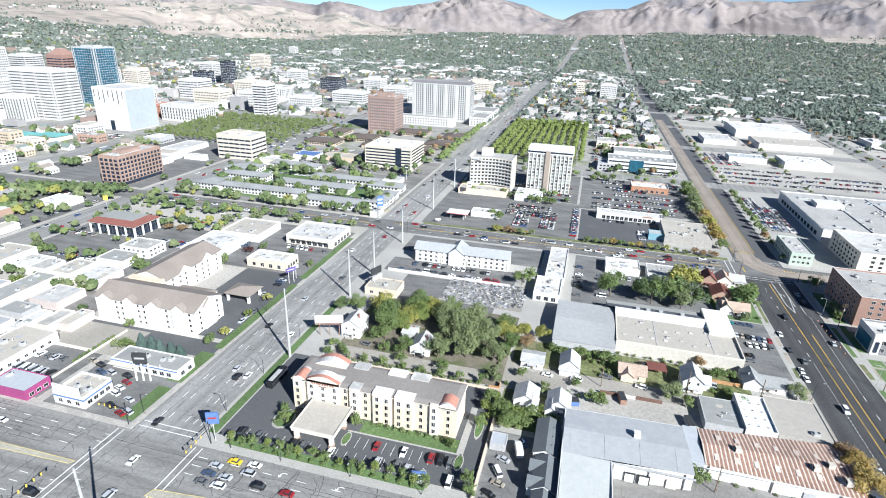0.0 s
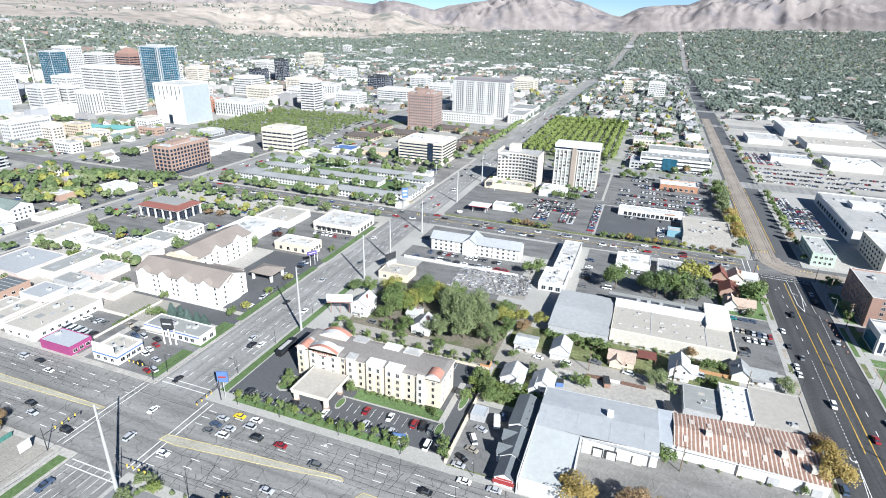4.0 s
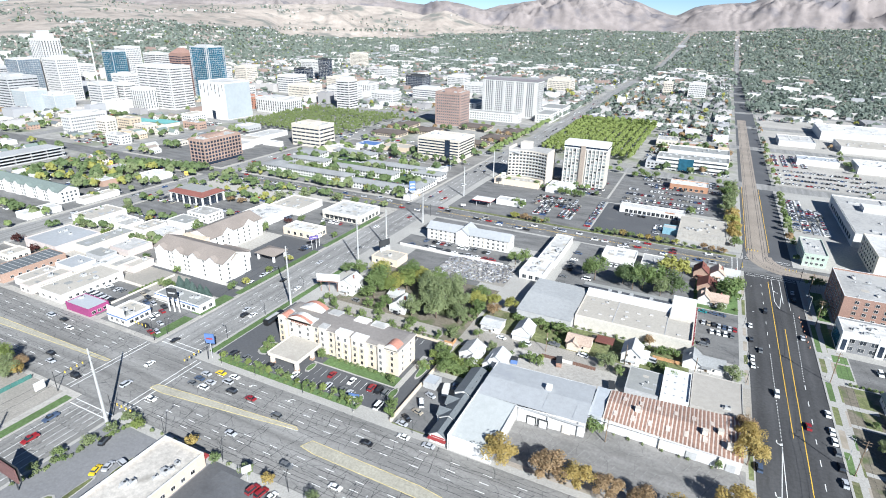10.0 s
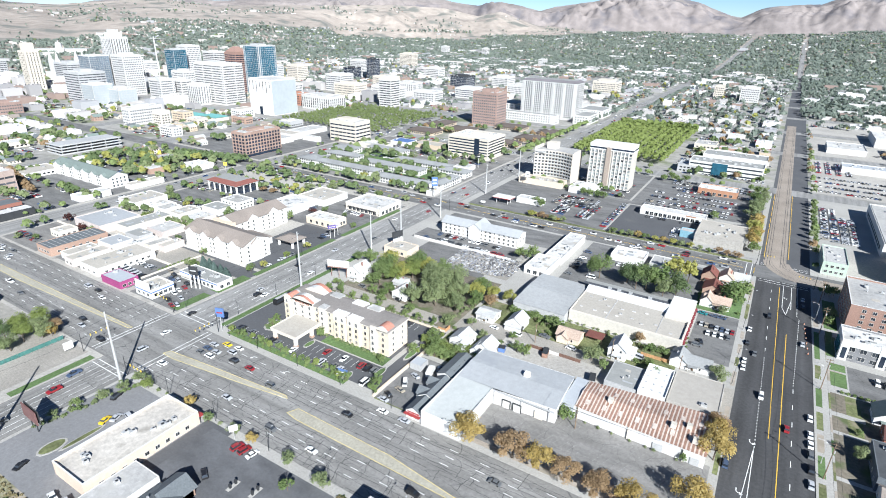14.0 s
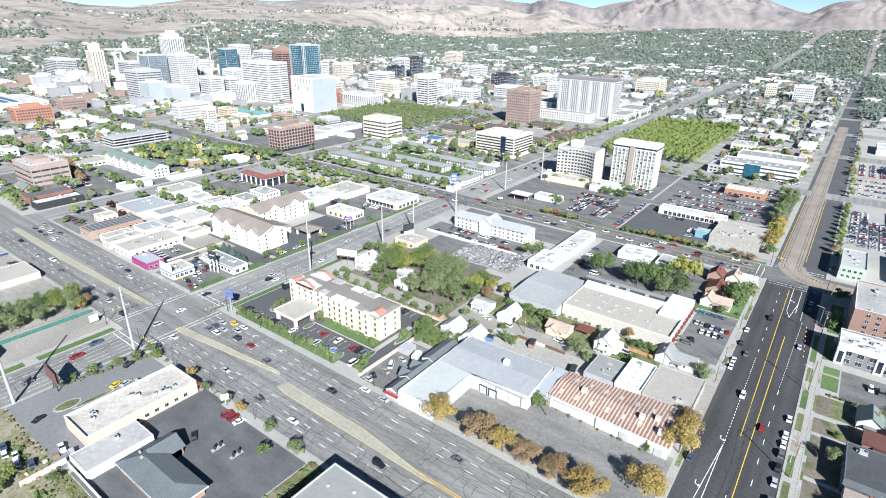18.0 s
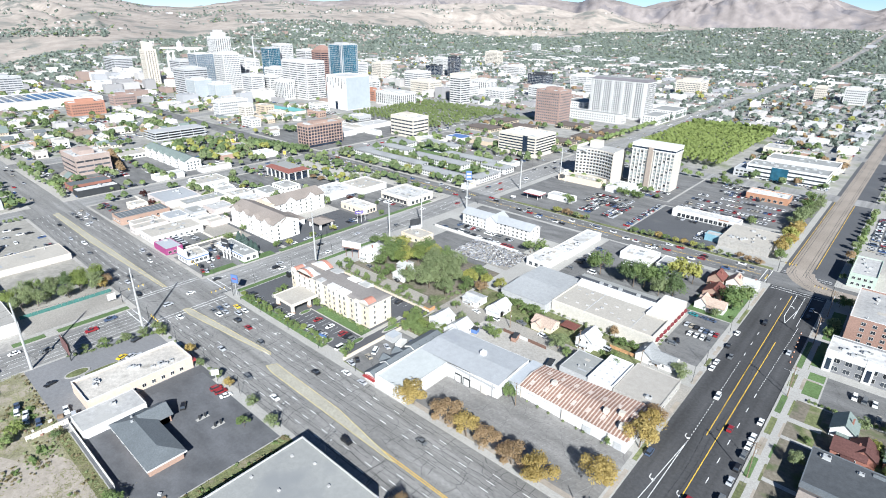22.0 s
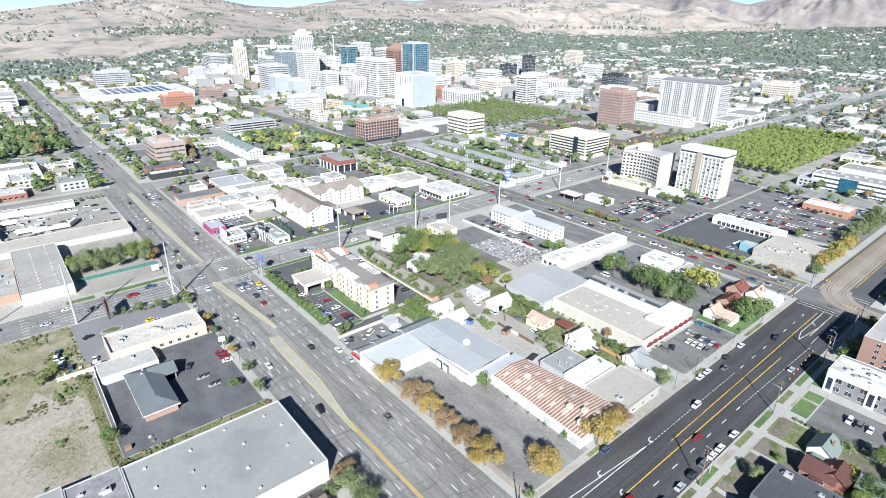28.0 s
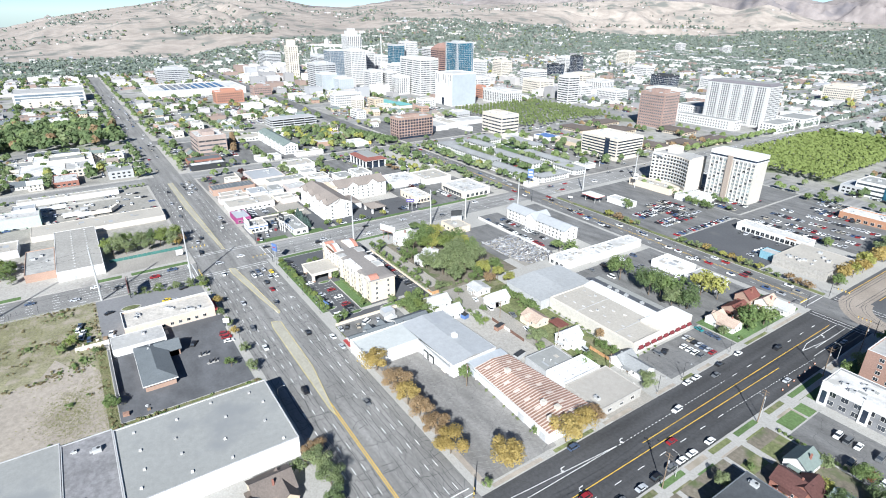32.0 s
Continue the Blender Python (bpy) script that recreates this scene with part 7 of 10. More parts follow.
# planting, barrels and small clutter
rk = random.Random(41)
for k in range(22):
    f = k / 21
    shrub(-111.5 + 8 * f + rk.uniform(-1, 1), 46 + 37 * f + rk.uniform(-0.8, 0.8), rk.uniform(0.7, 1.5), rk.choice(("olive", "olive", "green")))
for k in range(10):
    shrub(-100 + k * 5.4 + rk.uniform(-1, 1), 82.4 + rk.uniform(-0.3, 0.3), rk.uniform(0.6, 1.0), "olive")
for x, y, w, d in ((-96, 44, 3, 5), (-92, 52, 1.2, 8), (-88, 66, 1.2, 6)):
    ob = part("planting_island", Geo().prism(oval(x, y, w, d), BZ - 0.02, BZ + 0.18), CONC)
    tagged(ob, "kerbed planting island in the shop forecourt", "island", kind="structure")
    part("bed", Geo().prism(oval(x, y, w * 0.8, d * 0.85), BZ + 0.1, BZ + 0.2), GRASS_DRY, ob)
for k in range(7):
    tb = thing("traffic_barrel", "orange and white striped traffic barrel by the kerb", "traffic barrel", 128.2 - 0.25 * k, 260 + k * 5.2, 0.0, 0, "barrels along the kerb")
    part("drum", Geo().rod((0, 0, 0.05), (0, 0, 0.9), 0.26, 0.2, 10), mat("barrel_orange", (0.5, 0.2, 0.1), 0.6), tb)
    part("reflective_band", Geo().rod((0, 0, 0.45), (0, 0, 0.65), 0.26, 0.25, 10), WHITE, tb)
    part("base", Geo().rod((0, 0, 0), (0, 0, 0.06), 0.45, 0.45, 10), TYRE, tb)
for k in range(16):
    x, y = rk.choice(((rk.uniform(-72, -62), rk.uniform(18, 36)), (rk.uniform(-60, -54), rk.uniform(32, 46)), (rk.uniform(-10, -2), rk.uniform(32, 40))))
    s = rk.uniform(0.5, 1.1)
    cr = part("crate", Geo().box(-s, -s * 0.7, 0, s, s * 0.7, s * 1.1).box(-s * 1.05, -s * 0.75, s * 1.1, s * 1.05, s * 0.75, s * 1.2, bottom=True), rk.choice((WOOD, GREYW, RUST, CREAM_L)), at=(x, y, BZ), rot=rk.uniform(0, 90))
    tagged(cr, "weathered wooden crate beside the board fence", "crate", "crates by the fence")

# ---- towers and mid-rise buildings of the centre ----
def tower(x, y, sx, sy, h, style, label):
    """A tall building: walls, roof, and a facade of window bands, grids or curtain glass."""
    if len(label.split()) < 4:
        label += " in the centre"
    e = thing("tower" if h > 30 else "office_building", label, "tower" if h > 30 else "office building", x, y)
    wall, glass, kind = STYLE[style]
    shell(e, sx, sy, h, wall, ROOF_W, 1.2)
    fl = max(2, int(h / 3.6))
    if kind in ("band", "bays"):
        bands(e, sx, sy, "frl", fl - 1, 2.5, (h - 3) / (fl - 1), 1.6, glass, 1.0)
        g = Geo()
        for f in "frl":
            o, rot, L = facing(sx, sy, f)
            step = 3.2 if kind == "bays" else 6.5
            for k in range(int(L / step) + 1):
                s = -L / 2 + 0.6 + k * (L - 1.2) / int(L / step)
                wd = 1.1 if kind == "bays" and k % 7 == 0 else 0.28
                a, b = side(o, rot, s - wd, 0.12), side(o, rot, s + wd, 0.12)
                g.face([(*a, 2), (*b, 2), (*b, h + 0.5), (*a, h + 0.5)])
        tagged(part("pier_grid", g, wall, e), kind="stuff")
    elif kind == "deep":
        for f in "fr":
            o, rot, L = facing(sx, sy, f)
            n = int(L / 4.0)
            for k in range(n + 1):
                x_, y_ = side(o, rot, -L / 2 + k * L / n, 0.35)
                part("fin", Geo().box(-0.45, -0.35, 3.5, 0.45, 0.4, h + 0.4), wall, e, at=(x_, y_, 0), rot=rot)
            for q in range(fl):
                z = 3.6 + q * (h - 4.2) / fl
                a, b = side(o, rot, -L / 2, 0.08), side(o, rot, L / 2, 0.08)
                part("window_band", Geo().face([(*a, z), (*b, z), (*b, z + 2.2), (*a, z + 2.2)]), glass, e)
            a, b = side(o, rot, -L / 2 + 0.6, 0.06), side(o, rot, L / 2 - 0.6, 0.06)
            part("ground_floor_glazing", Geo().face([(*a, 0.3), (*b, 0.3), (*b, 3.0), (*a, 3.0)]), GLASS_K, e)
    elif kind == "grid":
        windows(e, sx, sy, "frl", 3.3, fl - 1, 2.5, (h - 3) / (fl - 1), 1.9, 1.8, wall, glass, False, 0.04)
    elif kind == "stripe":
        for f in "fr":
            o, rot, L = facing(sx, sy, f)
            g = Geo()
            n = max(3, int(L / 4.5))
            for k in range(n):
                s = (-0.5 + (k + 0.5) / n) * L
                a, b = side(o, rot, s - 0.8, 0.08), side(o, rot, s + 0.8, 0.08)
                for q in range(fl - 1):
                    z = 3 + q * (h - 5) / (fl - 1)
                    g.face([(*a, z), (*b, z), (*b, z + (h - 5) / (fl - 1) - 0.7), (*a, z + (h - 5) / (fl - 1) - 0.7)])
            tagged(part("window_grid", g, glass, e), kind="stuff")
    elif kind == "curtain":
        for f in "fr":
            o, rot, L = facing(sx, sy, f)
            a, b = side(o, rot, -L / 2 + 0.4, 0.1), side(o, rot, L / 2 - 0.4, 0.1)
            part("curtain_wall", Geo().face([(*a, 3), (*b, 3), (*b, h - 0.5), (*a, h - 0.5)]), glass, e)
            g = Geo()
            for q in range(fl):
                z = 3 + q * (h - 3.5) / fl
                a, b = side(o, rot, -L / 2 + 0.4, 0.22), side(o, rot, L / 2 - 0.4, 0.22)
                g.face([(*a, z), (*b, z), (*b, z + 0.35), (*a, z + 0.35)])
            n = max(3, int(L / 4))
            for k in range(n + 1):
                s = (-0.5 + k / n) * (L - 0.8)
                a, b = side(o, rot, s - 0.15, 0.2), side(o, rot, s + 0.15, 0.2)
                g.face([(*a, 3), (*b, 3), (*b, h - 0.5), (*a, h - 0.5)])
            tagged(part("mullions", g, GREYW, e), kind="stuff")
    q = random.Random(int(x * 3 + y))
    part("penthouse", Geo().box(-sx * q.uniform(0.2, 0.36), -sy * 0.25, h, sx * q.uniform(0.1, 0.34), sy * q.uniform(0.1, 0.3), h + q.uniform(2.5, 5)), wall, e)
    for k in range(max(2, int(sx * sy / 300))):
        roof_unit(e, q.uniform(-0.42, 0.42) * sx, q.choice((-0.38, 0.4)) * sy, h, q.uniform(1.2, 2.2), q.choice((0, 90)))
    return e


PLACED = [(-620, 555, -545, 630), (-1145, 480, -1090, 525)]
STYLE = {"white_band": (TWHITE, GLASS_HAZE, "band"), "white_grid": (TWHITE, GLASS_HAZE, "grid"), "white_stripe": (TWHITE, GLASS_HAZE, "stripe"), "blue": (GREYW, GLASS_B, "curtain"), "black": (POLE_D, GLASS_K, "curtain"), "pale": (TWHITE, GLASS_P, "curtain"),
         "brown": (mat("brown_stone", (0.27, 0.17, 0.14)), GLASS_K, "band"), "brick": (TBRICK_HAZE, GLASS_HAZE, "grid"), "tanbrick": (mat("hotel_brick", (0.31, 0.22, 0.18), 0.9, 0.1, 0.05, 0.6), GLASS_K, "deep"), "tan": (STONE, GLASS_HAZE, "grid"), "tan_band": (STONE, GLASS_K, "band"), "orange": (mat("orange_brick", (0.36, 0.18, 0.125)), GLASS_HAZE, "grid"),
         "grey_band": (GREYW, GLASS_HAZE, "band"), "bays": (TWHITE, GLASS_HAZE, "bays"), "brick_band": (mat("rose_brick", (0.36, 0.285, 0.25), 0.9, 0.1, 0.05, 0.6), GLASS_HAZE, "band"), "steel": (TWHITE, mat("steel_blue_glass", (0.15, 0.185, 0.22), 0.22, 0.2, 0.05, 0.3, spec=0.45), "curtain")}
for x, y, sx, sy, h, st, lab in (
        (-1036, 574, 37, 37, 62, "steel", "grey-glazed office tower with white ribs"), (-1029, 615, 34, 34, 94, "white_stripe", "tall slim white office tower"), (-930, 575, 35, 35, 68, "white_grid", "white gridded office tower"),
        (-958, 692, 28, 28, 73, "blue", "unfinished tower with blue glass"), (-976, 734, 32, 32, 79, "white_grid", "pale grey gridded tower"), (-729, 612, 73, 40, 64, "bays", "broad white hotel tower with dark bands"),
        (-795, 706, 30, 30, 74, "brown", "dark brown banded tower"), (-744, 717, 39, 39, 88, "blue", "tall teal glass tower"), (-1018, 829, 37, 37, 62, "white_band", "white office tower"), (-783, 542, 30, 26, 40, "bays", "white ribbed office block"),
        (-774, 573, 21, 21, 37, "bays", "white banded office block"), (-737, 576, 28, 24, 32, "white_stripe", "white banded block beside the hotel tower"), (-782, 1096, 23, 23, 48, "black", "dark blue glass tower"), (-833, 1078, 31, 31, 26, "black", "dark glass office"),
        (-534, 1102, 42, 38, 25, "black", "black glass office cube"), (-488, 766, 25, 25, 45, "white_band", "white tower with a red corner"), (-853, 1132, 34, 34, 40, "white_grid", "white apartment tower"), (-957, 1499, 48, 30, 38, "tan", "tan apartment tower"), (-552, 672, 61, 37, 21, "white_stripe", "broad white stone city building"),
        (-272, 719, 39, 32, 45, "brick", "red brick apartment tower with balconies"), (-240, 1212, 50, 44, 26, "tan", "tan office building"), (-1125, 240, 26, 62, 30, "grey_band", "grey glazed office slab"), (-1360, 525, 68, 40, 40, "grey_band", "grey apartment towers"), (-913, 490, 44, 44, 46, "grey_band", "grey banded office"),
        (-849, 473, 32, 32, 32, "pale", "pale glass office"), (-645, 420, 16, 48, 22, "white_grid", "white apartment slab with pink balconies"), (-797, 272, 22, 46, 18, "orange", "orange brick warehouse flats"), (-862, 347, 22, 34, 15, "brick", "red brick office"), (-820, 495, 30, 30, 25, "pale", "pale glazed office block"),
        (30, 1289, 34, 26, 28, "white_grid", "white apartment tower among trees"), (-30, 1320, 18, 18, 24, "tan", "tan apartment tower"), (-670, 1918, 25, 25, 18, "white_grid", "white block among trees"), (-1224, 2167, 28, 28, 34, "white_grid", "white tower on the bench"), (-1055, 2220, 25, 25, 30, "white_grid", "white tower among trees"),
        (-352, 503, 40, 28, 24, "tan_band", "stepped tan office with dark bands"), (-387, 390, 19, 48, 25, "tanbrick", "brown brick hotel slab with deep windows"), (-660, 700, 40, 30, 30, "white_grid", "white office"), (-620, 820, 50, 36, 24, "tan", "tan office block"), (-560, 860, 60, 30, 20, "white_grid", "long white office"), (-700, 880, 40, 40, 32, "white_band", "white office tower"),
        (-640, 960, 46, 36, 26, "tan", "tan stone office"), (-560, 930, 40, 36, 22, "white_stripe", "white stone office"), (-470, 860, 46, 30, 18, "white_grid", "white civic building"), (-430, 960, 60, 36, 18, "white_band", "white hospital-like block"), (-880, 860, 40, 40, 40, "white_grid", "white tower"), (-900, 960, 34, 34, 34, "tan", "tan tower"),
        (-860, 640, 34, 34, 42, "white_grid", "white hotel block"), (-840, 770, 30, 30, 40, "white_band", "white banded tower"), (-1120, 690, 40, 40, 50, "white_grid", "pale tower"), (-1180, 600, 50, 40, 40, "grey_band", "grey tower"), (-620, 560 + 120, 36, 22, 18, "orange", "brick civic building"),
        (-380, 1080, 50, 36, 18, "white_grid", "white office among trees"), (-300, 1020, 70, 40, 14, "white_stripe", "large white library-like building"), (-470, 1180, 40, 40, 22, "white_grid", "white block"), (-700, 1250, 40, 30, 24, "white_grid", "white block"), (-1250, 800, 60, 40, 30, "white_grid", "white buildings below the hill")):
    e = tower(x, y, sx, sy, h, st, lab)
    if st == "brown":
        part("parapet_ring", Geo().box(-14, -14, h + 1.2, 14, 14, h + 2.4), STYLE["brown"][0], e)
        hipped(e, 27, 27, h + 2.4, 9.0, STYLE["brown"][0], 0.2, flat_top=0.25)
    elif lab.startswith("tall slim"):
        part("upper_storeys", Geo().box(-11, -11, h, 11, 11, h + 9), TWHITE, e)
        part("crown", Geo().box(-7, -7, h + 9, 7, 7, h + 14), TWHITE, e)
    elif lab.startswith("tall teal"):
        for f in "fr":
            o, rot, L = facing(39, 39, f)
            for k in range(14):
                s_ = (k - 6.5) / 13 * 38.5
                if abs(s_) > 15:
                    part("rib", Geo().box(-0.3, -0.5, 3, 0.3, 0.1, 90), GREYW, e, at=(*side(o, rot, s_, 0.5), 0), rot=rot)
    PLACED.append((x - sx / 2 - 12, y - sy / 2 - 12, x + sx / 2 + 12, y + sy / 2 + 12))
e = thing("market_hall", "low hall with teal sheet roofs", "building", -612, 488, BZ, 0)
for k, (dx_, dy_, w_, d_) in enumerate(((-20, 0, 34, 20), (14, 8, 34, 22))):
    part("wall", Geo().box(dx_ - w_ / 2, dy_ - d_ / 2, 0, dx_ + w_ / 2, dy_ + d_ / 2, 5), CREAM_L, e)
    hipped(e, w_, d_, 5, 3, TEAL_R, 0.8, dx=dx_, dy=dy_)
e = thing("spired_temple", "grey stone temple with tall pale spires", "church", -1348, 676, BZ)
part("nave", Geo().box(-18, -30, 0, 18, 30, 26), TWHITE, e)
for px in (-15, 15):
    for py in (-28, 28):
        part("spire_tower", Geo().box(px - 4, py - 4, 0, px + 4, py + 4, 36), TWHITE, e)
        part("spire", Geo().rod((px, py, 36), (px, py, 54), 4.4, 0.2, 8), TWHITE, e)
e = thing("parking_structure", "grey open-deck concrete parking structure", "car park", -548, 292, BZ)
for k in range(4):
    part("deck", Geo().box(-14, -32, 3.0 * k, 14, 32, 3.0 * k + 0.4, bottom=True).box(-14, -32, 3.0 * k + 0.4, 14, -31.7, 3.0 * k + 1.3).box(13.7, -31.7, 3.0 * k + 0.4, 14, 32, 3.0 * k + 1.3), GREYW, e)
for px in (-13, 0, 13):
    for py in (-30, -15, 0, 15, 30):
        part("column", Geo().box(px - 0.4, py - 0.4, 0.4, px + 0.4, py + 0.4, 9), CONC, e)
PLACED += [(-660, 468, -565, 518), (-1380, 630, -1315, 720), (-575, 250, -520, 335)]
e = thing("courthouse", "bright white cube courthouse with a pale glass side", "courthouse", -581, 593)
shell(e, 49, 49, 51, WHITE, ROOF_W, 1)
part("glass_side", Geo().box(24.6, -24, 1, 24.8, 24, 50), GLASS_P, e)
for k in range(7):
    part("slot_window", Geo().box(-22 + k * 7, -24.7, 40 - (k % 3) * 4, -21 + k * 7, -24.55, 49), GLASS, e)
part("entrance", Geo().box(-4, -24.8, 0, 2, -24.55, 12), GLASS_K, e)
e = thing("temple_tower", "tall cream stone tower with stepped corners", "tower", -1118, 502)
part("shaft", Geo().box(-12, -12, 0, 12, 12, 70), STONE, e)
part("upper_shaft", Geo().box(-8, -8, 70, 8, 8, 83), STONE, e)
for f in "fr":
    windows(e, 24, 24, f, 4, 16, 4, 4, 1.4, 2.6, None, None, False)
e = thing("capitol", "white domed capitol among trees on the hillside", "capitol", -1809, 881, 12, 56)
part("wall", Geo().box(-74, -20, -45, 74, 20, 21), TWHITE, e)
part("portico", Geo().box(-16, -26, -20, 16, -20, 24), TWHITE, e)
for k in range(29):
    part("column", Geo().box(-72 + k * 5, -21.2, 2, -71 + k * 5, -20, 17), TWHITE, e)
part("drum", Geo().rod((0, 0, 21), (0, 0, 32), 9, 8.5, 16), TWHITE, e)
g = Geo()
for k in range(6):
    g.rod((0, 0, 32 + 8 * math.sin(k * 0.26)), (0, 0, 32 + 8 * math.sin((k + 1) * 0.26)), 9 * math.cos(k * 0.26), 9 * math.cos((k + 1) * 0.26), 16)
part("dome", g, TWHITE, e)
part("lantern", Geo().rod((0, 0, 40), (0, 0, 45), 1.8, 1.0, 8), TWHITE, e)
e = thing("tower_crane", "slim white tower crane over the unfinished tower", "crane", -985, 668)
part("mast", Geo().rod((0, 0, 0), (0, 0, 96), 1.1, 1.1, 4), WHITE, e)
part("jib", Geo().rod((-14, 0, 92), (38, 0, 93), 0.7, 0.4, 4), WHITE, e)
# the long white hotel
e = thing("grand_hotel", "very large white hotel slab with a dark mansard roof", "hotel", -223, 839.5)
shell(e, 90, 33, 54.5, TWHITE, ROOF_G, 0.4)
hipped(e, 90, 33, 54.9, 3.4, mat("mansard", (0.16, 0.15, 0.16)), 0.5, flat_top=0.7, top=ROOF_G)
windows(e, 90, 33, "frl", 3.3, 17, 3, 3.0, 1.6, 2.1, TWHITE, GLASS, False, 0.02)
for k in range(6):
    part("bay", Geo().box(-43 + k * 16.4, -17.3, 0, -39.4 + k * 16.4, -16.5, 53), TWHITE, e)
for x0, y0, x1, y1 in ((-282, 772, -190, 790), (-172, 800, -148, 850), (-186, 870, -148, 920), (-330, 850, -290, 900)):
    flat("low white hotel wing with a dark-trimmed roof", x0, y0, x1, y1, 12, WHITE, ROOF_G, 0.6, win=(("fr", 4.5, 3, 1.5, 3.6, 1.8, 2.0, None, None, False),), name="hotel_wing", cat="hotel")
# two hotels east of the cross street
e = thing("hotel", "white nine-storey curved-front hotel with balconies", "hotel", -80, 484)
e.scale = (0.93, 1, 1)
n, pts = 12, []
for k in range(n + 1):
    x = -20 + 40 * k / n
    pts.append((x, -11 + 5.0 * (1 - ((x) / 20) ** 2)))
outline = pts + [(20, 14), (-20, 14)]
part("wall", Geo().prism(outline, 0, 28, top=True), CREAM_L, e)
part("roof", Geo().prism([(p[0] * 0.97, p[1] * 0.97 + 0.2) for p in outline], 28, 28.15), ROOF_W, e)
for k in range(n):
    (xa, ya), (xb, yb) = pts[k], pts[k + 1]
    for q in range(8):
        z = 3.6 + q * 3.0
        fx = part("balcony", Geo().box(0.15, -0.9, 0, 3.1, 0, 0.15, bottom=True).box(0.15, -0.95, 0.15, 3.1, -0.85, 1.0), WHITE, e, at=(xa, ya, z), rot=math.degrees(math.atan2(yb - ya, xb - xa)))
        part("glass_door", Geo().face([(0.6, -0.05, 0.16), (2.7, -0.05, 0.16), (2.7, -0.05, 2.3), (0.6, -0.05, 2.3)]), GLASS, fx)
part("lift_tower", Geo().box(-12, 0, 28, -2, 10, 34), CREAM_L, e)
part("side_pier", Geo().box(-21.5, -8, 0, -20, 12, 30), CREAM_L, e)
part("side_pier", Geo().box(20, -8, 0, 21.5, 12, 29), CREAM_L, e)
part("sign_band", Geo().box(-20, -11.2, 26.2, -8, -10.9, 27.4), GREYW, e)
flat("low cream lobby with flat roofs", -104, 452, -62, 466, 4.6, CREAM, ROOF_T, 0.8, units=4)
flat("white banquet hall beside the tall hotel", -54, 448, -32, 472, 4.6, WHITE, ROOF_W, 0.5, units=2)
HOTEL_W = mat("beige_render", (0.47, 0.44, 0.39), 0.88, 0.06, 0.05, 0.5)
BALC = mat("balcony_glass", (0.22, 0.25, 0.25), 0.3, 0.2, 0.2, 0.4, per=0.3)
e = thing("hotel", "tall white slab hotel with vertical ribs and glass bays", "hotel", -29.8, 492, BZ, 0)
shell(e, 38.6, 18, 38, HOTEL_W, ROOF_W, 0.8)
part("crown_band", Geo().box(-19.8, -9.6, 34, 19.8, 9.6, 35, bottom=True).box(-19.6, -9.4, 36.5, 19.6, 9.4, 39.6), WHITE, e)
part("top_glazing", Geo().box(-19.4, -9.15, 35, 19.4, 9.15, 36.5), GLASS_K, e)
part("core", Geo().box(-4, -10.2, 0, 0, -9, 37), mat("core_stone", (0.3, 0.25, 0.21)), e)
for c_ in range(11):
    x = -18.4 + c_ * 3.42
    if -5 < x < 1:
        continue
    part("rib", Geo().box(x - 0.35, -9.7, 0, x + 0.35, -9, 34), WHITE, e)
    for q in range(11):
        part("window", win_mesh(2.2, 2.0, FRAME_M, BALC if (c_ * 3 + q) % 4 else GLASS), None, e, at=(x + 1.71, -9.02, 1.2 + q * 3.0))
for q in range(11):
    bands(e, 38.6, 18, "l", 1, 1.2 + q * 3, 1, 1.2, GLASS, 4.0)
# shops and car parks of that block
e = flat("long white arcade store with an arched front", 14, 424, 62, 435, 4.8, WHITE, ROOF_W, 0.6, units=0, win=(("f", 12, 1, 0.4, 3, 2.6, 2.8),), name="shop", cat="shop")
part("sign_band", Geo().box(10, -5.7, 4.4, 17, -5.5, 5.2), ORANGE, e)
for k in range(13):
    roof_unit(e, -22 + k * 3.6, 2.5, 4.8, 0.6)
e = flat("tan flat-roofed hall by the black street", 60, 384, 91, 420, 5.5, CONC_OLD, ROOF_T, 0.4, units=12)
e = flat("small blue-fronted shop", 50, 388, 60, 396, 4.5, mat("cyan_wall", (0.2, 0.36, 0.43)), ROOF_W, 0.4, name="shop", cat="shop")
e = flat("orange-walled diner with white roof", 44, 514, 76, 532, 5.0, ORANGE, ROOF_W, 0.7, cap=WHITE, units=3, win=(("f", 6, 1, 0.6, 3, 2.6, 2.2),), name="restaurant", cat="restaurant")
c = thing("filling_station_canopy", "flat red-and-white filling station canopy", "canopy", -88, 386)
part("roof", Geo().box(-8, -5, 4.6, 8, 5, 5.6, bottom=True), WHITE, c)
part("fascia_band", Geo().box(-8.05, -5.05, 4.6, 8.05, 5.05, 5.1, top=False), RED, c)
for px in (-5, 5):
    for py in (-3, 3):
        part("post", Geo().rod((px, py, 0), (px, py, 4.6), 0.2, 0.2, 8), WHITE, c)
flat("white filling station shop", -80, 394, -58, 404, 4.0, WHITE, ROOF_W, 0.5, units=2)
sign("white pole sign with a round dark top", -93, 446, 13, 4, 5, WHITE, 20, WHITE, bars=1, trim=POLE_D)
sign("low white monument sign", -100, 372, 3, 4, 1.6, WHITE, 20, bars=1, trim=RED)
e = thing("office_building", "white three-storey office with ribbon windows and glass entry", "office building", 57, 606)
shell(e, 68, 26, 12, WHITE, ROOF_G, 0.8)
bands(e, 68, 26, "frl", 3, 1.4, 3.9, 1.5, GLASS, 1)
part("glass_entry", Geo().box(-12, -13.4, 0, 2, -13, 12.4), GLASS_B, e)
for k in range(10):
    roof_unit(e, -28 + k * 6, (k % 3) * 5 - 4, 12, 1.3)
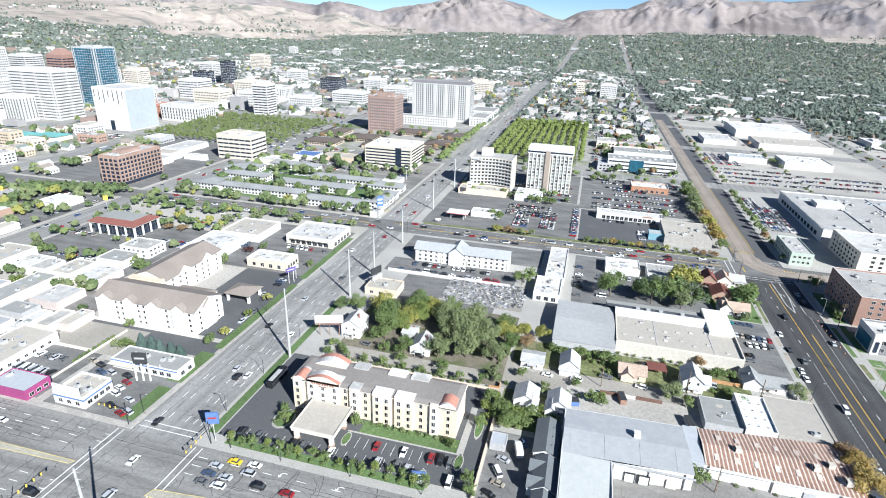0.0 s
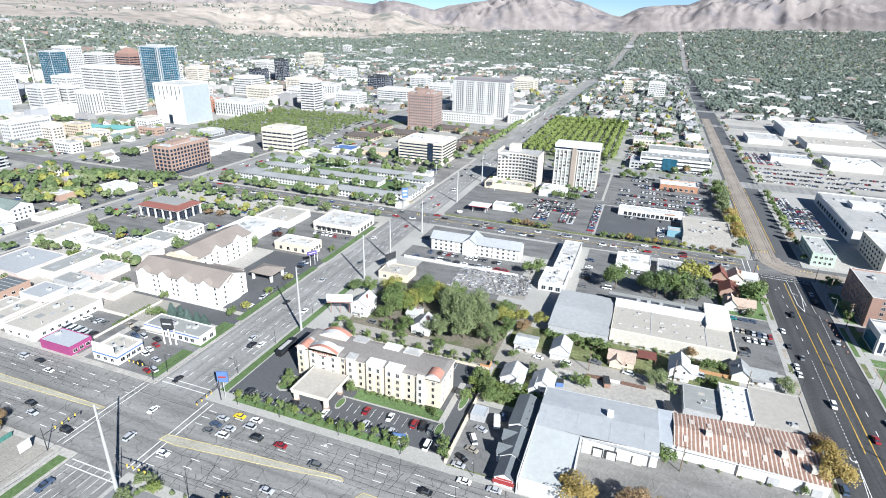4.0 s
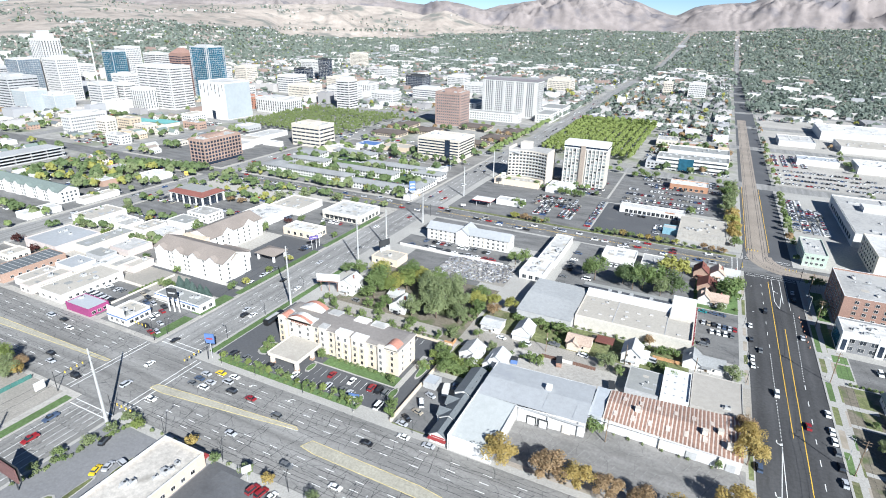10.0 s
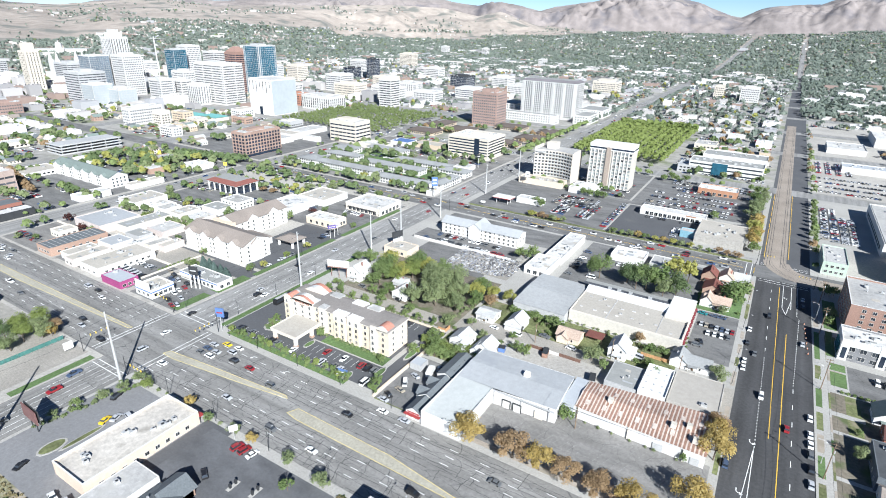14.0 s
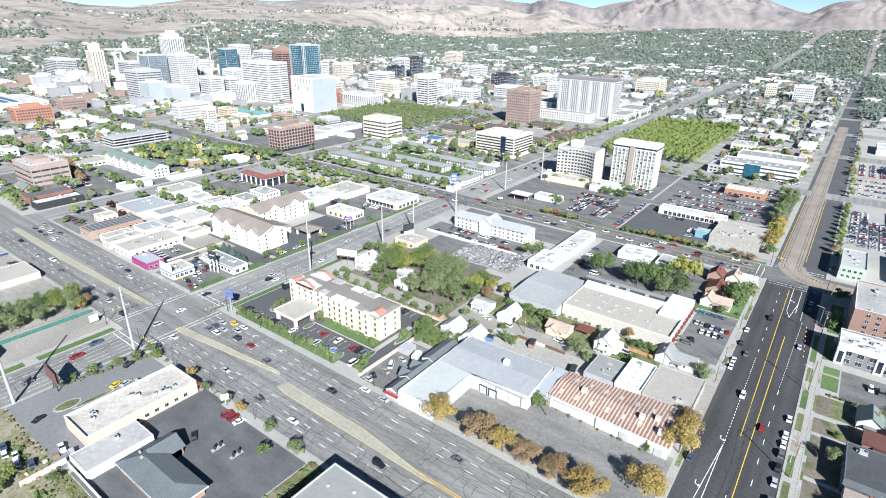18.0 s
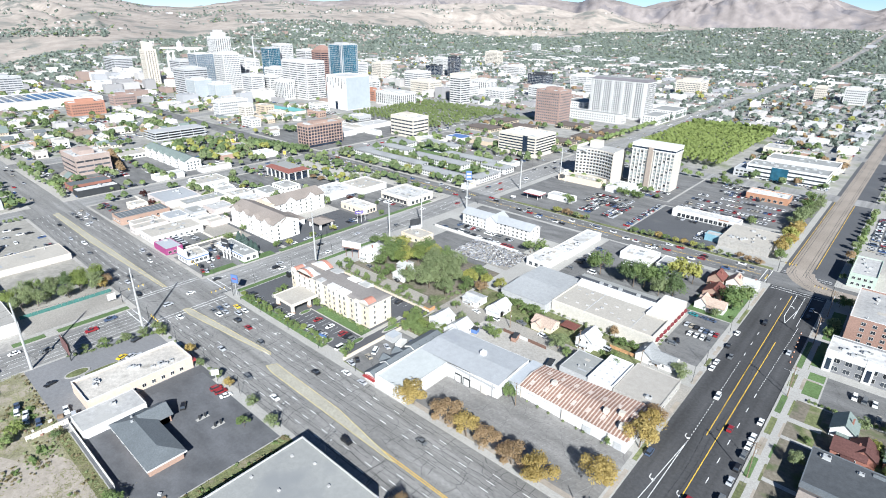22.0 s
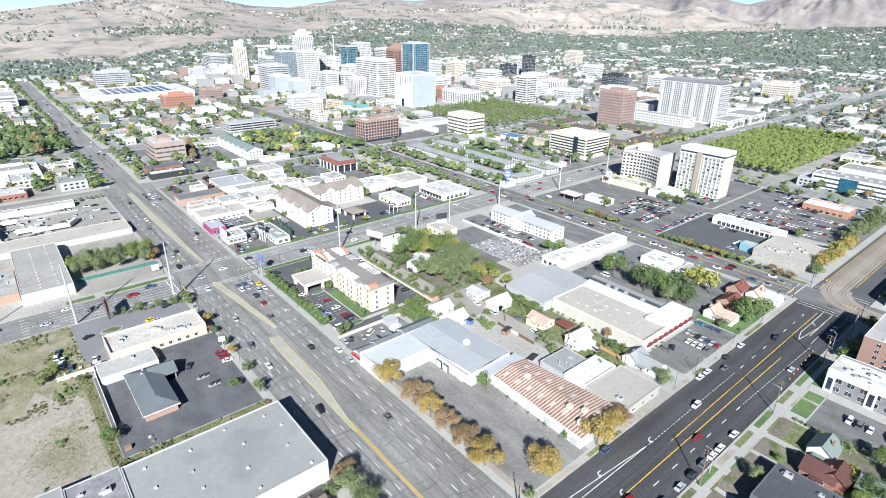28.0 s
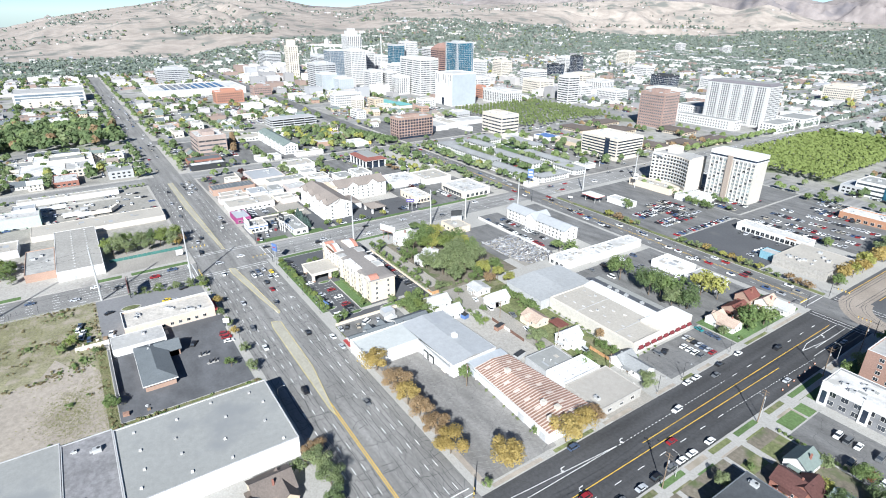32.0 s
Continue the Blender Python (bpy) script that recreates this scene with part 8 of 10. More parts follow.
flat("white office block behind", 30, 640, 92, 668, 11, WHITE, ROOF_G, 0.8, units=8, win=(("fr", 5, 2, 2, 4, 2, 1.8, None, None, False),))
for n_, (x, y, dx, dy, cnt) in enumerate(((-44, 385, 0, 3.0, 12), (-38, 385, 0, 3.0, 12), (-24, 385, 0, 3.0, 13), (-18, 385, 0, 3.0, 13), (-1.5, 376, 0, 3.0, 22))):
    car_row(x, y, dx, dy, cnt, 90, 0.85 if n_ < 4 else 0.9, where="parked in the large lot")
car_row(18, 419, 3.2, 0, 10, 0, 0.3)
car_row(46, 385, 0, 3.4, 6, 90, 0.6)
for y in (412, 418, 428, 434):
    car_row(-54, y, 2.9, 0, 12, 0, 0.7)
for y in (520, 536, 546):
    car_row(20, y, 3.1, 0, 7, 0, 0.6)
    car_row(78, y, 3.1, 0, 4, 0, 0.6)
for y in (452, 464, 480, 496, 512):
    car_row(12 if y < 500 else 30, y, 3.1, 0, 22 if y < 500 else 10, 0, 0.6, where="parked in the busy lot")
rt = random.Random(51)
for k in range(24):
    kind = rt.choice(("orange", "yellow", "green", "olive", "rust", "green"))
    h = rt.uniform(3.5, 5.5)
    x = (-56 + k * 3.2) if k < 9 else (8 + (k - 9) * 5.8)
    tree(kind, x, 367 + rt.uniform(-0.5, 1.5), h, h * 0.62, seed=k)
for k in range(11):
    tree(rt.choice(("orange", "yellow", "orange", "green")), 95 + rt.uniform(-3, 3), 385 + k * 6.5, rt.uniform(8, 12), rt.uniform(3.6, 5.4), seed=k)
for k in range(12):
    tree(rt.choice(("green", "olive")), 93 + rt.uniform(-4, 4), 458 + k * 7, rt.uniform(9, 13), rt.uniform(4, 6), seed=k)
for x, y in ((-64, 398), (-58, 394), (-40, 447), (-34, 446), (-28, 448), (-22, 446), (66, 444), (20, 545), (10, 540), (28, 550), (14, 555)):
    tree("green", x, y, 7, 4)
# south side of the black street
rb_w = random.Random(4)
e = flat("white-and-grey office with square dark windows", 139.4, 264, 192, 279.5, 9.4, mat("grey_brick", (0.2, 0.2, 0.205), 0.9, 0.12, 0.3, 3.0), ROOF_W, 0.9, cap=WHITE, units=8, name="office_building", cat="office building", win=(("f", 11, 2, 1.2, 3.9, 2.6, 2.2, None, None, True, 0.04, 0.02), ("r", 4, 2, 1.2, 3.8, 2.2, 1.9)))
part("fascia", Geo().box(-26.5, -8.05, 7.4, 26.5, -7.78, 10.2, bottom=True).box(-26.5, -7.78, 0, -26.34, 7.9, 10.2, bottom=True), WHITE, e, "smooth white cornice band")
part("glass_corner", Geo().box(-26.58, -6.5, 0.6, -26.52, 6.8, 7.4), GLASS_B, e, "blue glazed end wall")
for px in (-26.3, -12, 1, 13):
    part("corner_pier", Geo().box(px, -8.2, 0, px + 3.4, -7.8, 10.3), WHITE, e)
    part("stair_window", Geo().box(px + 0.8, -8.26, 1.0, px + 2.6, -8.21, 6.6), GLASS_K, e)
e = flat("five-storey red brick apartment house with white trim", 142.6, 292, 188, 331, 15.6, mat("warm_brick", (0.3, 0.19, 0.15), 0.92, 0.12, 0.05, 2.0), ROOF_W, 0.8, cap=WHITE, units=5, name="apartment_building", cat="apartment building", win=(("f", 9, 5, 1.2, 3.0, 1.8, 1.7), ("l", 8, 5, 1.2, 3.0, 1.8, 1.7)))
house("grey-green cottage with a white gable", 153, 222, 8, 10, 3.4, 3.0, WHITE, GREEN_R, along="y")
house("red-roofed bungalow", 156, 209, 10, 9, 3.2, 2.8, BRICK, mat("shingle_maroon", (0.095, 0.045, 0.04), 0.93, 0.15, 0.1, 1.5), along="x", wing=(4, 2, 8, 9, 3.2, 2.8, "y"))
# dark teal walls whose colour also holds the deep shadow on this house
e = flat("dark-walled house with a flat grey tar roof", 146, 177, 168, 198, 5.6, mat("shade_dark_wall", (0.13, 0.145, 0.16), 0.8, 0.1, 0.2, 2.0), mat("tar_roof", (0.075, 0.08, 0.086), 0.8, 0.12, 0.05, 0.5), 0.2, units=2, win=(("f", 4, 1, 1.2, 3, 1.2, 1.4), ("l", 4, 1, 1.2, 3, 1.2, 1.4)), name="house", cat="house")
house("white cottage under trees", 154, 150, 9, 10, 3.2, 2.8, WHITE, ROOF_S, along="y")
house("brick cottage", 155, 135, 9, 10, 3.2, 2.8, BRICK, ROOF_S, along="y")
for x, y, st in ((151, 172, ROOF_S), (150, 158, ROOF_D), (166, 176, ROOF_S), (168, 196, ROOF_D), (170, 214, GREEN_R), (180, 222, ROOF_S)):
    house("small old cottage close to its neighbours", x, y, 8.5, 9.5, 3.3, 2.7, rb_w.choice((WHITE, BRICK, TAN)), st, along="x")
for k in range(5):
    house("small house in a row behind", 180 + (k % 2) * 3, 140 + k * 18, 10, 10, 3.2, 2.8, WHITE, (ROOF_S, ROOF_D, ROOF_R, ROOF_LG, GREEN_R)[k], along="xy"[k % 2])
for kind, x, y, h, r in (("yellow", 163, 216, 6, 3.4), ("dark", 170, 212, 9, 5), ("lime", 169, 204, 7, 4), ("dark", 176, 225, 8, 5), ("green", 172, 190, 9, 5), ("dark", 164, 158, 8, 5), ("green", 144, 206, 3, 1.5), ("green", 168, 232, 8, 4), ("olive", 178, 180, 9, 5), ("green", 137, 296, 6, 3), ("olive", 138, 306, 7, 3.4), ("green", 136.5, 337, 7, 4), ("green", 141, 339, 6, 3.4), ("olive", 150, 338, 6, 3.4), ("olive", 158, 228, 6, 3.2), ("dark", 150, 165, 8, 4.6), ("olive", 143, 190, 7, 3)):
    tree(kind, x, y, h, r, seed=int(x))
for k in range(12):
    shrub(140 + k * 2.2, 233.4, 0.9)
car_row(150, 249, 3.4, 0, 9, 0, 0.5)
car_row(152, 237, 3.4, 0, 9, 0, 0.5)
flat("pale green corner office with flat white roof", 135, 371, 148, 404, 8.0, GREEN_P, ROOF_W, 0.6, units=4, win=(("f", 4, 2, 1.5, 3.5, 1.6, 1.6), ("l", 8, 2, 1.5, 3.5, 1.6, 1.6)), name="office_building", cat="office building")
rz = random.Random(15)
e = flat("large white-roofed parking and showroom block", 170, 425, 300, 530, 9, WHITE, ROOF_W, 0.8, units=40, name="showroom", cat="showroom", win=(("l", 12, 1, 2, 3, 5, 3, None, None, False),))
for k in range(4):
    part("roof_divider", Geo().box(-64 + 32 * k, -51, 9, -63.4 + 32 * k, 51, 9.7), GREYW, e)
for k in range(22):
    x, y = rz.uniform(-58, 54), rz.uniform(-46, 44)
    part("skylight", Geo().box(x, y, 9, x + rz.uniform(2.5, 6), y + rz.uniform(2, 4), 9.7 + 0.01 * k), rz.choice((GLASS_P, GREYW, ROOF_G)), e)
part("plant_room", Geo().box(-50, 10, 9, -30, 24, 12.5).box(5, -30, 9, 22, -18, 12), WHITE, e)
flat("four-storey white apartment block", 172, 370, 240, 415, 13, CREAM_L, ROOF_W, 0.8, units=8, name="apartment_building", cat="apartment building", win=(("f", 12, 4, 1.5, 3.0, 2.0, 1.6, None, None, False), ("l", 8, 4, 1.5, 3.0, 2.0, 1.6, None, None, False)))
for x in (140, 146, 152, 158):
    car_row(x, 440, 0, 3.2, 28 if x < 150 else 20, 90, 0.8 if x > 140 else 0.6, where="on the dealer lot")
for k in range(14):
    tree("green", 133 + rt.uniform(-0.4, 0.6), 405 + k * 10.5, rt.uniform(4, 7), rt.uniform(1.6, 2.6), seed=k)

# ---- rail tracks in the black street, and the light-rail curve ----
slab("track_bed", "pale concrete light-rail track bed with rails", 105.0, 366, 117.0, 1000, -0.03, 0.03, TRACK, "track")
g = Geo()
for x in (106.2, 107.7, 113.8, 115.3):
    g.box(x - 0.1, 366, 0.03, x + 0.1, 1000, 0.08)
tagged(part("rail", g, POLE_D), "steel light-rail tracks", "rail", kind="stuff")


def curved(name, r0, r1, cx, cy, z, m, label, n=18, top=True):
    """A quarter ring in the plane, from heading along +y to heading along +x."""
    g = Geo()
    for k in range(n):
        a, b = math.pi + math.pi / 2 * k / n, math.pi + math.pi / 2 * (k + 1) / n
        g.face([(cx + r0 * math.cos(a), cy + r0 * math.sin(a), z), (cx + r0 * math.cos(b), cy + r0 * math.sin(b), z), (cx + r1 * math.cos(b), cy + r1 * math.sin(b), z), (cx + r1 * math.cos(a), cy + r1 * math.sin(a), z)][::-1])
    return tagged(part(name, g, m), label, "track", kind="structure")


curved("track_bed_curve", 17, 32, 136, 376, 0.034, TRACK, "curved concrete light-rail track bed")
for r in (20, 21.5, 27, 28.5):
    curved("rail_curve", r, r + 0.18, 136, 376, 0.05, POLE_D, "curved steel rail")
slab("track_bed", "pale concrete light-rail track bed with rails", 136, 344.5, 400, 359, -0.03, 0.033, TRACK, "track")

# ---- generic blocks: lots, low buildings, rows of cars, trees ----
FB, RU = [], []
rb = random.Random(99)
WALLS = [WHITE, WHITE, CREAM_L, STONE, GREYW, TAN, BRICK_T, BRICK, STONE]
ROOFS = [ROOF_W, ROOF_W, ROOF_T, ROOF_T, ROOF_G, ROOF_M]
ROOFN = {ROOF_W: "white", ROOF_T: "tan", ROOF_G: "grey", ROOF_M: "pale metal"}
TAKEN = [(130, 578, 330, 730), (140, 780, 320, 980), (-345, 578, -142, 735), (-450, 370, -340, 540), (-530, 545, -340, 725), (-360, 755, -140, 940), (-112, 590, 4, 860), (-460, 215, -360, 330), (-500, 140, -430, 190), (-385, 120, -360, 220), (-1060, -70, -900, 340)]


def town_block(x0, y0, x1, y1, dens, lo, hi, trees, cell=30, cars=(2, 10)):
    """A city block: lots of low buildings, parked cars and trees."""
    cols = max(2, int((x1 - x0) / cell))
    rows = max(2, int((y1 - y0) / (cell * 1.1)))
    cw, rh = (x1 - x0) / cols, (y1 - y0) / rows
    for a in range(cols):
        for b in range(rows):
            cx, cy = x0 + (a + 0.5) * cw, y0 + (b + 0.5) * rh
            if any(p <= cx <= r and q <= cy <= s for p, q, r, s in TAKEN + PLACED):
                continue
            if cy < 740 and -860 < cx < -140 and rb.random() < 0.3:
                for k in range(rb.randint(2, 3)):
                    hx, hy = cx + (k - 1) * cw * 0.33, cy + rb.uniform(-0.25, 0.25) * rh
                    e = thing("house", "old gabled house between gardens and shops", "house", hx, hy, BZ, rb.choice((0, 0, 90)))
                    w, d, h = rb.uniform(7, 9), rb.uniform(9, 13), rb.choice((3.2, 3.4, 5.8))
                    gabled(e, w, d, h, rb.uniform(2.2, 3.4), rb.choice((WHITE, CREAM_L, BRICK_T, TAN, STONE)), rb.choice((ROOF_S, ROOF_LG, ROOF_D, GREEN_R, ROOF_LG)), along="y")
                    windows(e, w, d, "fr", 3.2, 1 if h < 5 else 2, 1.0, 2.7, 1.1, 1.3, None, None, False)
                    for j in range(2):
                        FT.append((hx + rb.uniform(-8, 8), hy + rb.choice((-9, 9)), rb.choice((0, 3, 1, 3)), rb.uniform(5, 9)))
            elif rb.random() < dens:
                w, d, h = rb.uniform(0.35, 0.95) * cw, rb.uniform(0.3, 0.9) * rh, rb.uniform(lo, hi) * rb.choice((0.7, 0.9, 1.0, 1.2))
                ox, oy = cx + rb.uniform(-0.5, 0.5) * (cw - w) * 0.9, cy + rb.uniform(-0.5, 0.5) * (rh - d) * 0.9
                m, r = rb.choice(WALLS), rb.choice(ROOFS)
                fl = max(1, int(h / 3.4))
                if cy < 740 and -640 < cx < 480:
                    flat(f"low {'multi-storey ' if fl > 2 else ''}building with {ROOFN[r]} flat roof", ox - w / 2, oy - d / 2, ox + w / 2, oy + d / 2, h, m, r, 0.5, units=0, win=(("fr", 4.2, fl, 1.2, 3.2, 2.2, 1.5, None, None, False),))
                else:
                    FB.append((ox, oy, w / 2, d / 2, h))
                for k in range(rb.randint(2, 7)):
                    RU.append((ox + rb.uniform(-0.42, 0.42) * w, oy + rb.uniform(-0.42, 0.42) * d, h + BZ, rb.uniform(0.6, 1.8)))
                for k in range(rb.randint(*cars)):
                    FC.append((cx + rb.uniform(-0.45, 0.45) * cw, oy - d / 2 - rb.uniform(3, 5), rb.choice((0, 0, 90))))
            else:
                n = int(cw * 0.9 / 3.0)
                for k in range(rb.randint(n, 3 * n)):
                    FC.append((cx - 0.45 * cw + (k % n) * 3.0, cy - 0.35 * rh + (k // n) * 11, 0))
            for k in range(trees):
                qx, qy = cx + rb.uniform(-0.5, 0.5) * cw, cy + (rb.choice((-0.5, 0.5)) * rh if rb.random() < 0.6 else rb.uniform(-0.5, 0.5) * rh)
                for j in range(rb.choice((1, 1, 1, 2, 3))):
                    FT.append((qx + rb.uniform(-4, 4), qy + rb.uniform(-4, 4), rb.choice((0, 0, 1, 1, 1, 3, 3, 3, 3, 3, 3, 3, 3, 2, 4)), rb.uniform(4, 11)))


for (i, j), (x0, y0, x1, y1) in BLOCKS.items():
    if (i, j) in ((8, 1), (7, 1), (7, 0), (8, 0), (9, 0), (9, 1), (8, 2), (7, 2), (9, 2)):
        continue
    if j == 0 and i > 7:
        continue
    cx, cy = (x0 + x1) / 2, (y0 + y1) / 2
    if cx < -500 and cy < 100 and -740 < cx < -540:
        for k in range(420):
            FT.append((rb.uniform(x0, x1), rb.uniform(-140, y1), rb.choice((0, 3, 3, 4, 1, 1)) if rb.random() < 0.5 else 3, rb.uniform(9, 17)))
        continue
    home = (cy > 1150 and cx > 60) or cy > 1560 or (cx > 380 and cy > 1000) or cx > 900
    town = cx < -430 and 420 < cy < 1000
    if home:
        for k in range(40 if cx > 0 else 50):
            FH.append((x0 + rb.random() * (x1 - x0), y0 + rb.random() * (y1 - y0)))
        for k in range(0 if cx > 260 else 3 if cx > 60 else 9):
            FB.append((rb.uniform(x0 + 20, x1 - 20), rb.uniform(y0 + 12, y1 - 12), rb.uniform(8, 24), rb.uniform(6, 13), rb.uniform(5, 12)))
        for k in range(270 if cx > 0 else 205):
            FT.append((x0 - 8 + rb.random() * (x1 - x0 + 16), y0 + rb.random() * (y1 - y0), rb.choice((0, 3, 3, 3, 3, 1)), rb.uniform(6, 12)))
    elif cx > 130:
        lot("car_park", "pale asphalt lots of parked cars between stores", x0 + 3, y0 + 3, x1 - 3, y1 - 3, CONC_OLD)
        town_block(x0 + 5, y0 + 5, x1 - 5, y1 - 5, 0.7, 4.0, 8, 4, 46, (8, 24))
    else:
        town_block(x0 + 5, y0 + 5, x1 - 5, y1 - 5, 0.85 if town else 0.72, 7 if town else 3.6, 20 if town else 8, 2 if town else 4)
BROWN_R = mat("shingle_brown", (0.115, 0.095, 0.085), 0.93, 0.12, 0.05, 1.0)
for x, y, sx, sy in ((-306, 600, 40, 26), (-272, 640, 34, 30), (-232, 604, 46, 22), (-226, 700, 40, 28), (-172, 640, 32, 30), (-166, 690, 26, 34), (-318, 660, 28, 40), (-186, 596, 34, 20)):
    e = thing("pavilion", "low pavilion under a broad dark brown hipped roof", "building", x, y)
    part("wall", Geo().box(-sx / 2, -sy / 2, 0, sx / 2, sy / 2, 4.2), TAN, e)
    hipped(e, sx, sy, 4.2, 3.6, BROWN_R, 1.4, flat_top=0.12, top=ROOF_G)
    windows(e, sx, sy, "fr", 4.0, 1, 0.8, 3, 2.2, 1.8, None, None, False)
    for k in range(7):
        FT.append((x + rb.uniform(-0.7, 0.7) * sx, y + rb.choice((-0.75, 0.75)) * sy, rb.choice((0, 3, 3, 4)), rb.uniform(6, 11)))
for k in range(7):
    for j in range(26):
        if rb.random() < 0.86:
            FC.append((137 + j * 3.0 + (k % 2) * 80, 590 + k * 9.5 + rb.uniform(-0.4, 0.4), 0))
for k in range(90):
    FT.append((rb.choice((133, 330, 208)) + rb.uniform(-2, 2), rb.uniform(372, 980), rb.choice((0, 3, 3, 1, 4)), rb.uniform(4, 8)))
for k in range(4):
    for j in range(20):
        FC.append((140 + k * 9, 672 + j * 3.0, 90))
for x0, y0, x1, y1, h, m in ((160, 690, 200, 712, 6, ROOF_B), (214, 676, 262, 716, 7, ROOF_W), (204, 876, 300, 960, 10, ROOF_W), (150, 800, 190, 850, 6, ROOF_W), (215, 790, 300, 850, 7, ROOF_T)):
    flat("broad low store beside rows of parked cars", x0, y0, x1, y1, h, WHITE, m, 0.7, units=9, name="store", cat="store")
# narrower avenue beyond the second crossing
for (i, j), (x0, y0, x1, y1) in BLOCKS.items():
    if x1 < -340 and j in (0, 1):
        ya, yb = (y1 - 0.5, y1 + 8) if j == 0 else (y0 - 8, y0 + 0.5)
        slab("pavement", "broad verge with trees beside the avenue", x0, ya, x1, yb, -0.04, BZ + 0.002, CONC_OLD, "pavement")
        for k in range(int((x1 - x0) / 11)):
            FT.append((x0 + k * 11 + rb.uniform(0, 7), rb.uniform(ya + 2, yb - 2), rb.choice((3, 3, 1, 0)), rb.uniform(5, 9)))

# orchard-like planted squares
for x0, y0, x1, y1, kind in ((-108, 600, 0, 850, "lime"), (-520, 545, -345, 720, "green")):
    rows = Geo()
    for a in range(int((x1 - x0) / 9)):
        for b in range(int((y1 - y0) / 7)):
            x, y = x0 + a * 9 + 4, y0 + b * 7 + 4 + rb.uniform(-0.8, 0.8)
            if rb.random() < (0.05 if kind == "lime" else 0.1):
                continue
            FT.append((x, y, 5 if kind == "lime" else 6, rb.uniform(11.5, 15) if kind == "lime" else rb.uniform(8, 11.5)))
for k in range(12):
    FT.append((-436 + k * 6.4, 326 + k * 1.8, 3, 10))
    FT.append((-433 + k * 6.4, 332 + k * 1.8, 3, 10))
for k in range(60):
    FT.append((-148 - rb.uniform(0, 5), 560 + k * 9, 0, 9))
    FT.append((-115 + rb.uniform(0, 4), 900 + k * 9, 0, 8))
for k in range(60):
    FT.append((-440 + rb.uniform(-45, 40), 262 + rb.uniform(-10, 60), (3, 1, 3, 2)[k % 4], rb.uniform(6, 12)))
for k in range(26):
    FT.append((-500 + k * 3.4, 200 - k * 0.8, 4, 8))
# green-roofed hotel across the road to the north
e = thing("hotel", "white three-storey hotel with grey-green gabled roof", "hotel", -425, 232)
gabled(e, 92, 16, 9.5, 3.6, WHITE, GREEN_R, along="x", over=0.6)
for k in range(6):
    gabled(e, 7, 3, 9.6, 2.4, WHITE, GREEN_R, along="y", over=0.3, dx=-38 + k * 15, dy=-7.4)
windows(e, 92, 16, "fr", 4.0, 3, 1, 2.9, 1.4, 1.5, None, None, False)
e = tower(-452, 163, 40, 30, 17, "brick_band", "striped brick and glass mid-rise office")
flat("black-fronted market with a pale canopy", -372, 126, -360, 158, 5.0, POLE_D, ROOF_W, 0.5, units=3)
flat("dark-roofed diner", -400, 128, -384, 160, 4.4, BRICK, ROOF_D, 0.3)
flat("low white clinic", -375, 190, -362, 215, 4.2, WHITE, ROOF_W, 0.4, units=3)
flat("broad white convention hall roof", -1010, 165, -900, 330, 11, WHITE, ROOF_W, 0.6, name="hall", cat="hall")
e = thing("solar_array", "rows of dark blue solar panels on a hall roof", "solar panels", -955, 250, 11 + BZ)
for k in range(9):
    part("panel_row", Geo().box(-38, -58 + k * 12, 0.1, 38, -50 + k * 12, 0.5), GLASS_K, e)
e = flat("white arena hall with glazed bands", -1000, -30, -930, 70, 17, TWHITE, ROOF_W, 0.6, name="arena", cat="arena")
bands(e, 70, 100, "fr", 3, 2, 5, 3, STYLE["steel"][1], 3)
flat("pale service block beside the arena", -920, -20, -890, 60, 9, STONE, ROOF_W, 0.6, win=(("fr", 5, 2, 1.5, 4, 2.4, 2, None, None, False),))
for x0, y0, x1, y1, h in ((-440, 415, -400, 455, 6), (-445, 458, -405, 475, 7), (-440, 480, -415, 530, 5), (-400, 470, -375, 476, 5)):
    flat("low white conference wing beside the brown hotel", x0, y0, x1, y1, h, WHITE, ROOF_W, 0.5, units=3)
for x0, y0, x1, y1, h, m, r in ((-470, 232, -458, 262, 5, WHITE, ROOF_W), (-440, 300, -425, 320, 5, BRICK_T, ROOF_W), (-415, 270, -395, 292, 4.4, BRICK_T, ROOF_W), (-395, 300, -372, 322, 4, WHITE, ROOF_W), (-372, 232, -362, 262, 4, WHITE, ROOF_T)):
    flat("small flat-roofed restaurant among parked cars", x0, y0, x1, y1, h, m, r, 0.5, units=2, name="restaurant", cat="restaurant")
for k in range(230):
    x, y = rb.uniform(-500, -362), rb.choice((130, 170, 200, 246, 262, 285, 296, 326, 336)) + rb.uniform(-3, 3)
    FT.append((x, y, rb.choice((0, 1, 3, 3, 1, 3, 2)), rb.uniform(4, 10))) if k % 2 else FC.append((x, y, rb.choice((0, 90))))
for k in range(150):
    FT.append((rb.uniform(-328, -148), rb.choice((367, 372, 402, 407, 432, 437, 458, 464, 490, 500, 512, 545)) + rb.uniform(-3, 3), rb.choice((0, 3, 3, 3, 1, 1)), rb.uniform(5, 12)))
for k in range(120):
    FT.append((rb.uniform(-330, -235), rb.choice((203, 236, 265, 300, 310, 330, 338)) + rb.uniform(-4, 4), rb.choice((0, 3, 3, 1, 1, 3, 2)), rb.uniform(3, 8)))
    FC.append((rb.uniform(-330, -240), rb.choice((236, 268, 274, 306, 312, 334)), rb.choice((0, 90))))
for k in range(120):
    FC.append((rb.uniform(-320, -150), rb.choice((404, 434, 455, 488, 505)), rb.choice((0, 90))))
for k in range(70):
    FC.append((rb.uniform(-500, -150), 567 + rb.choice((-8, -4, 4, 8)), 90))

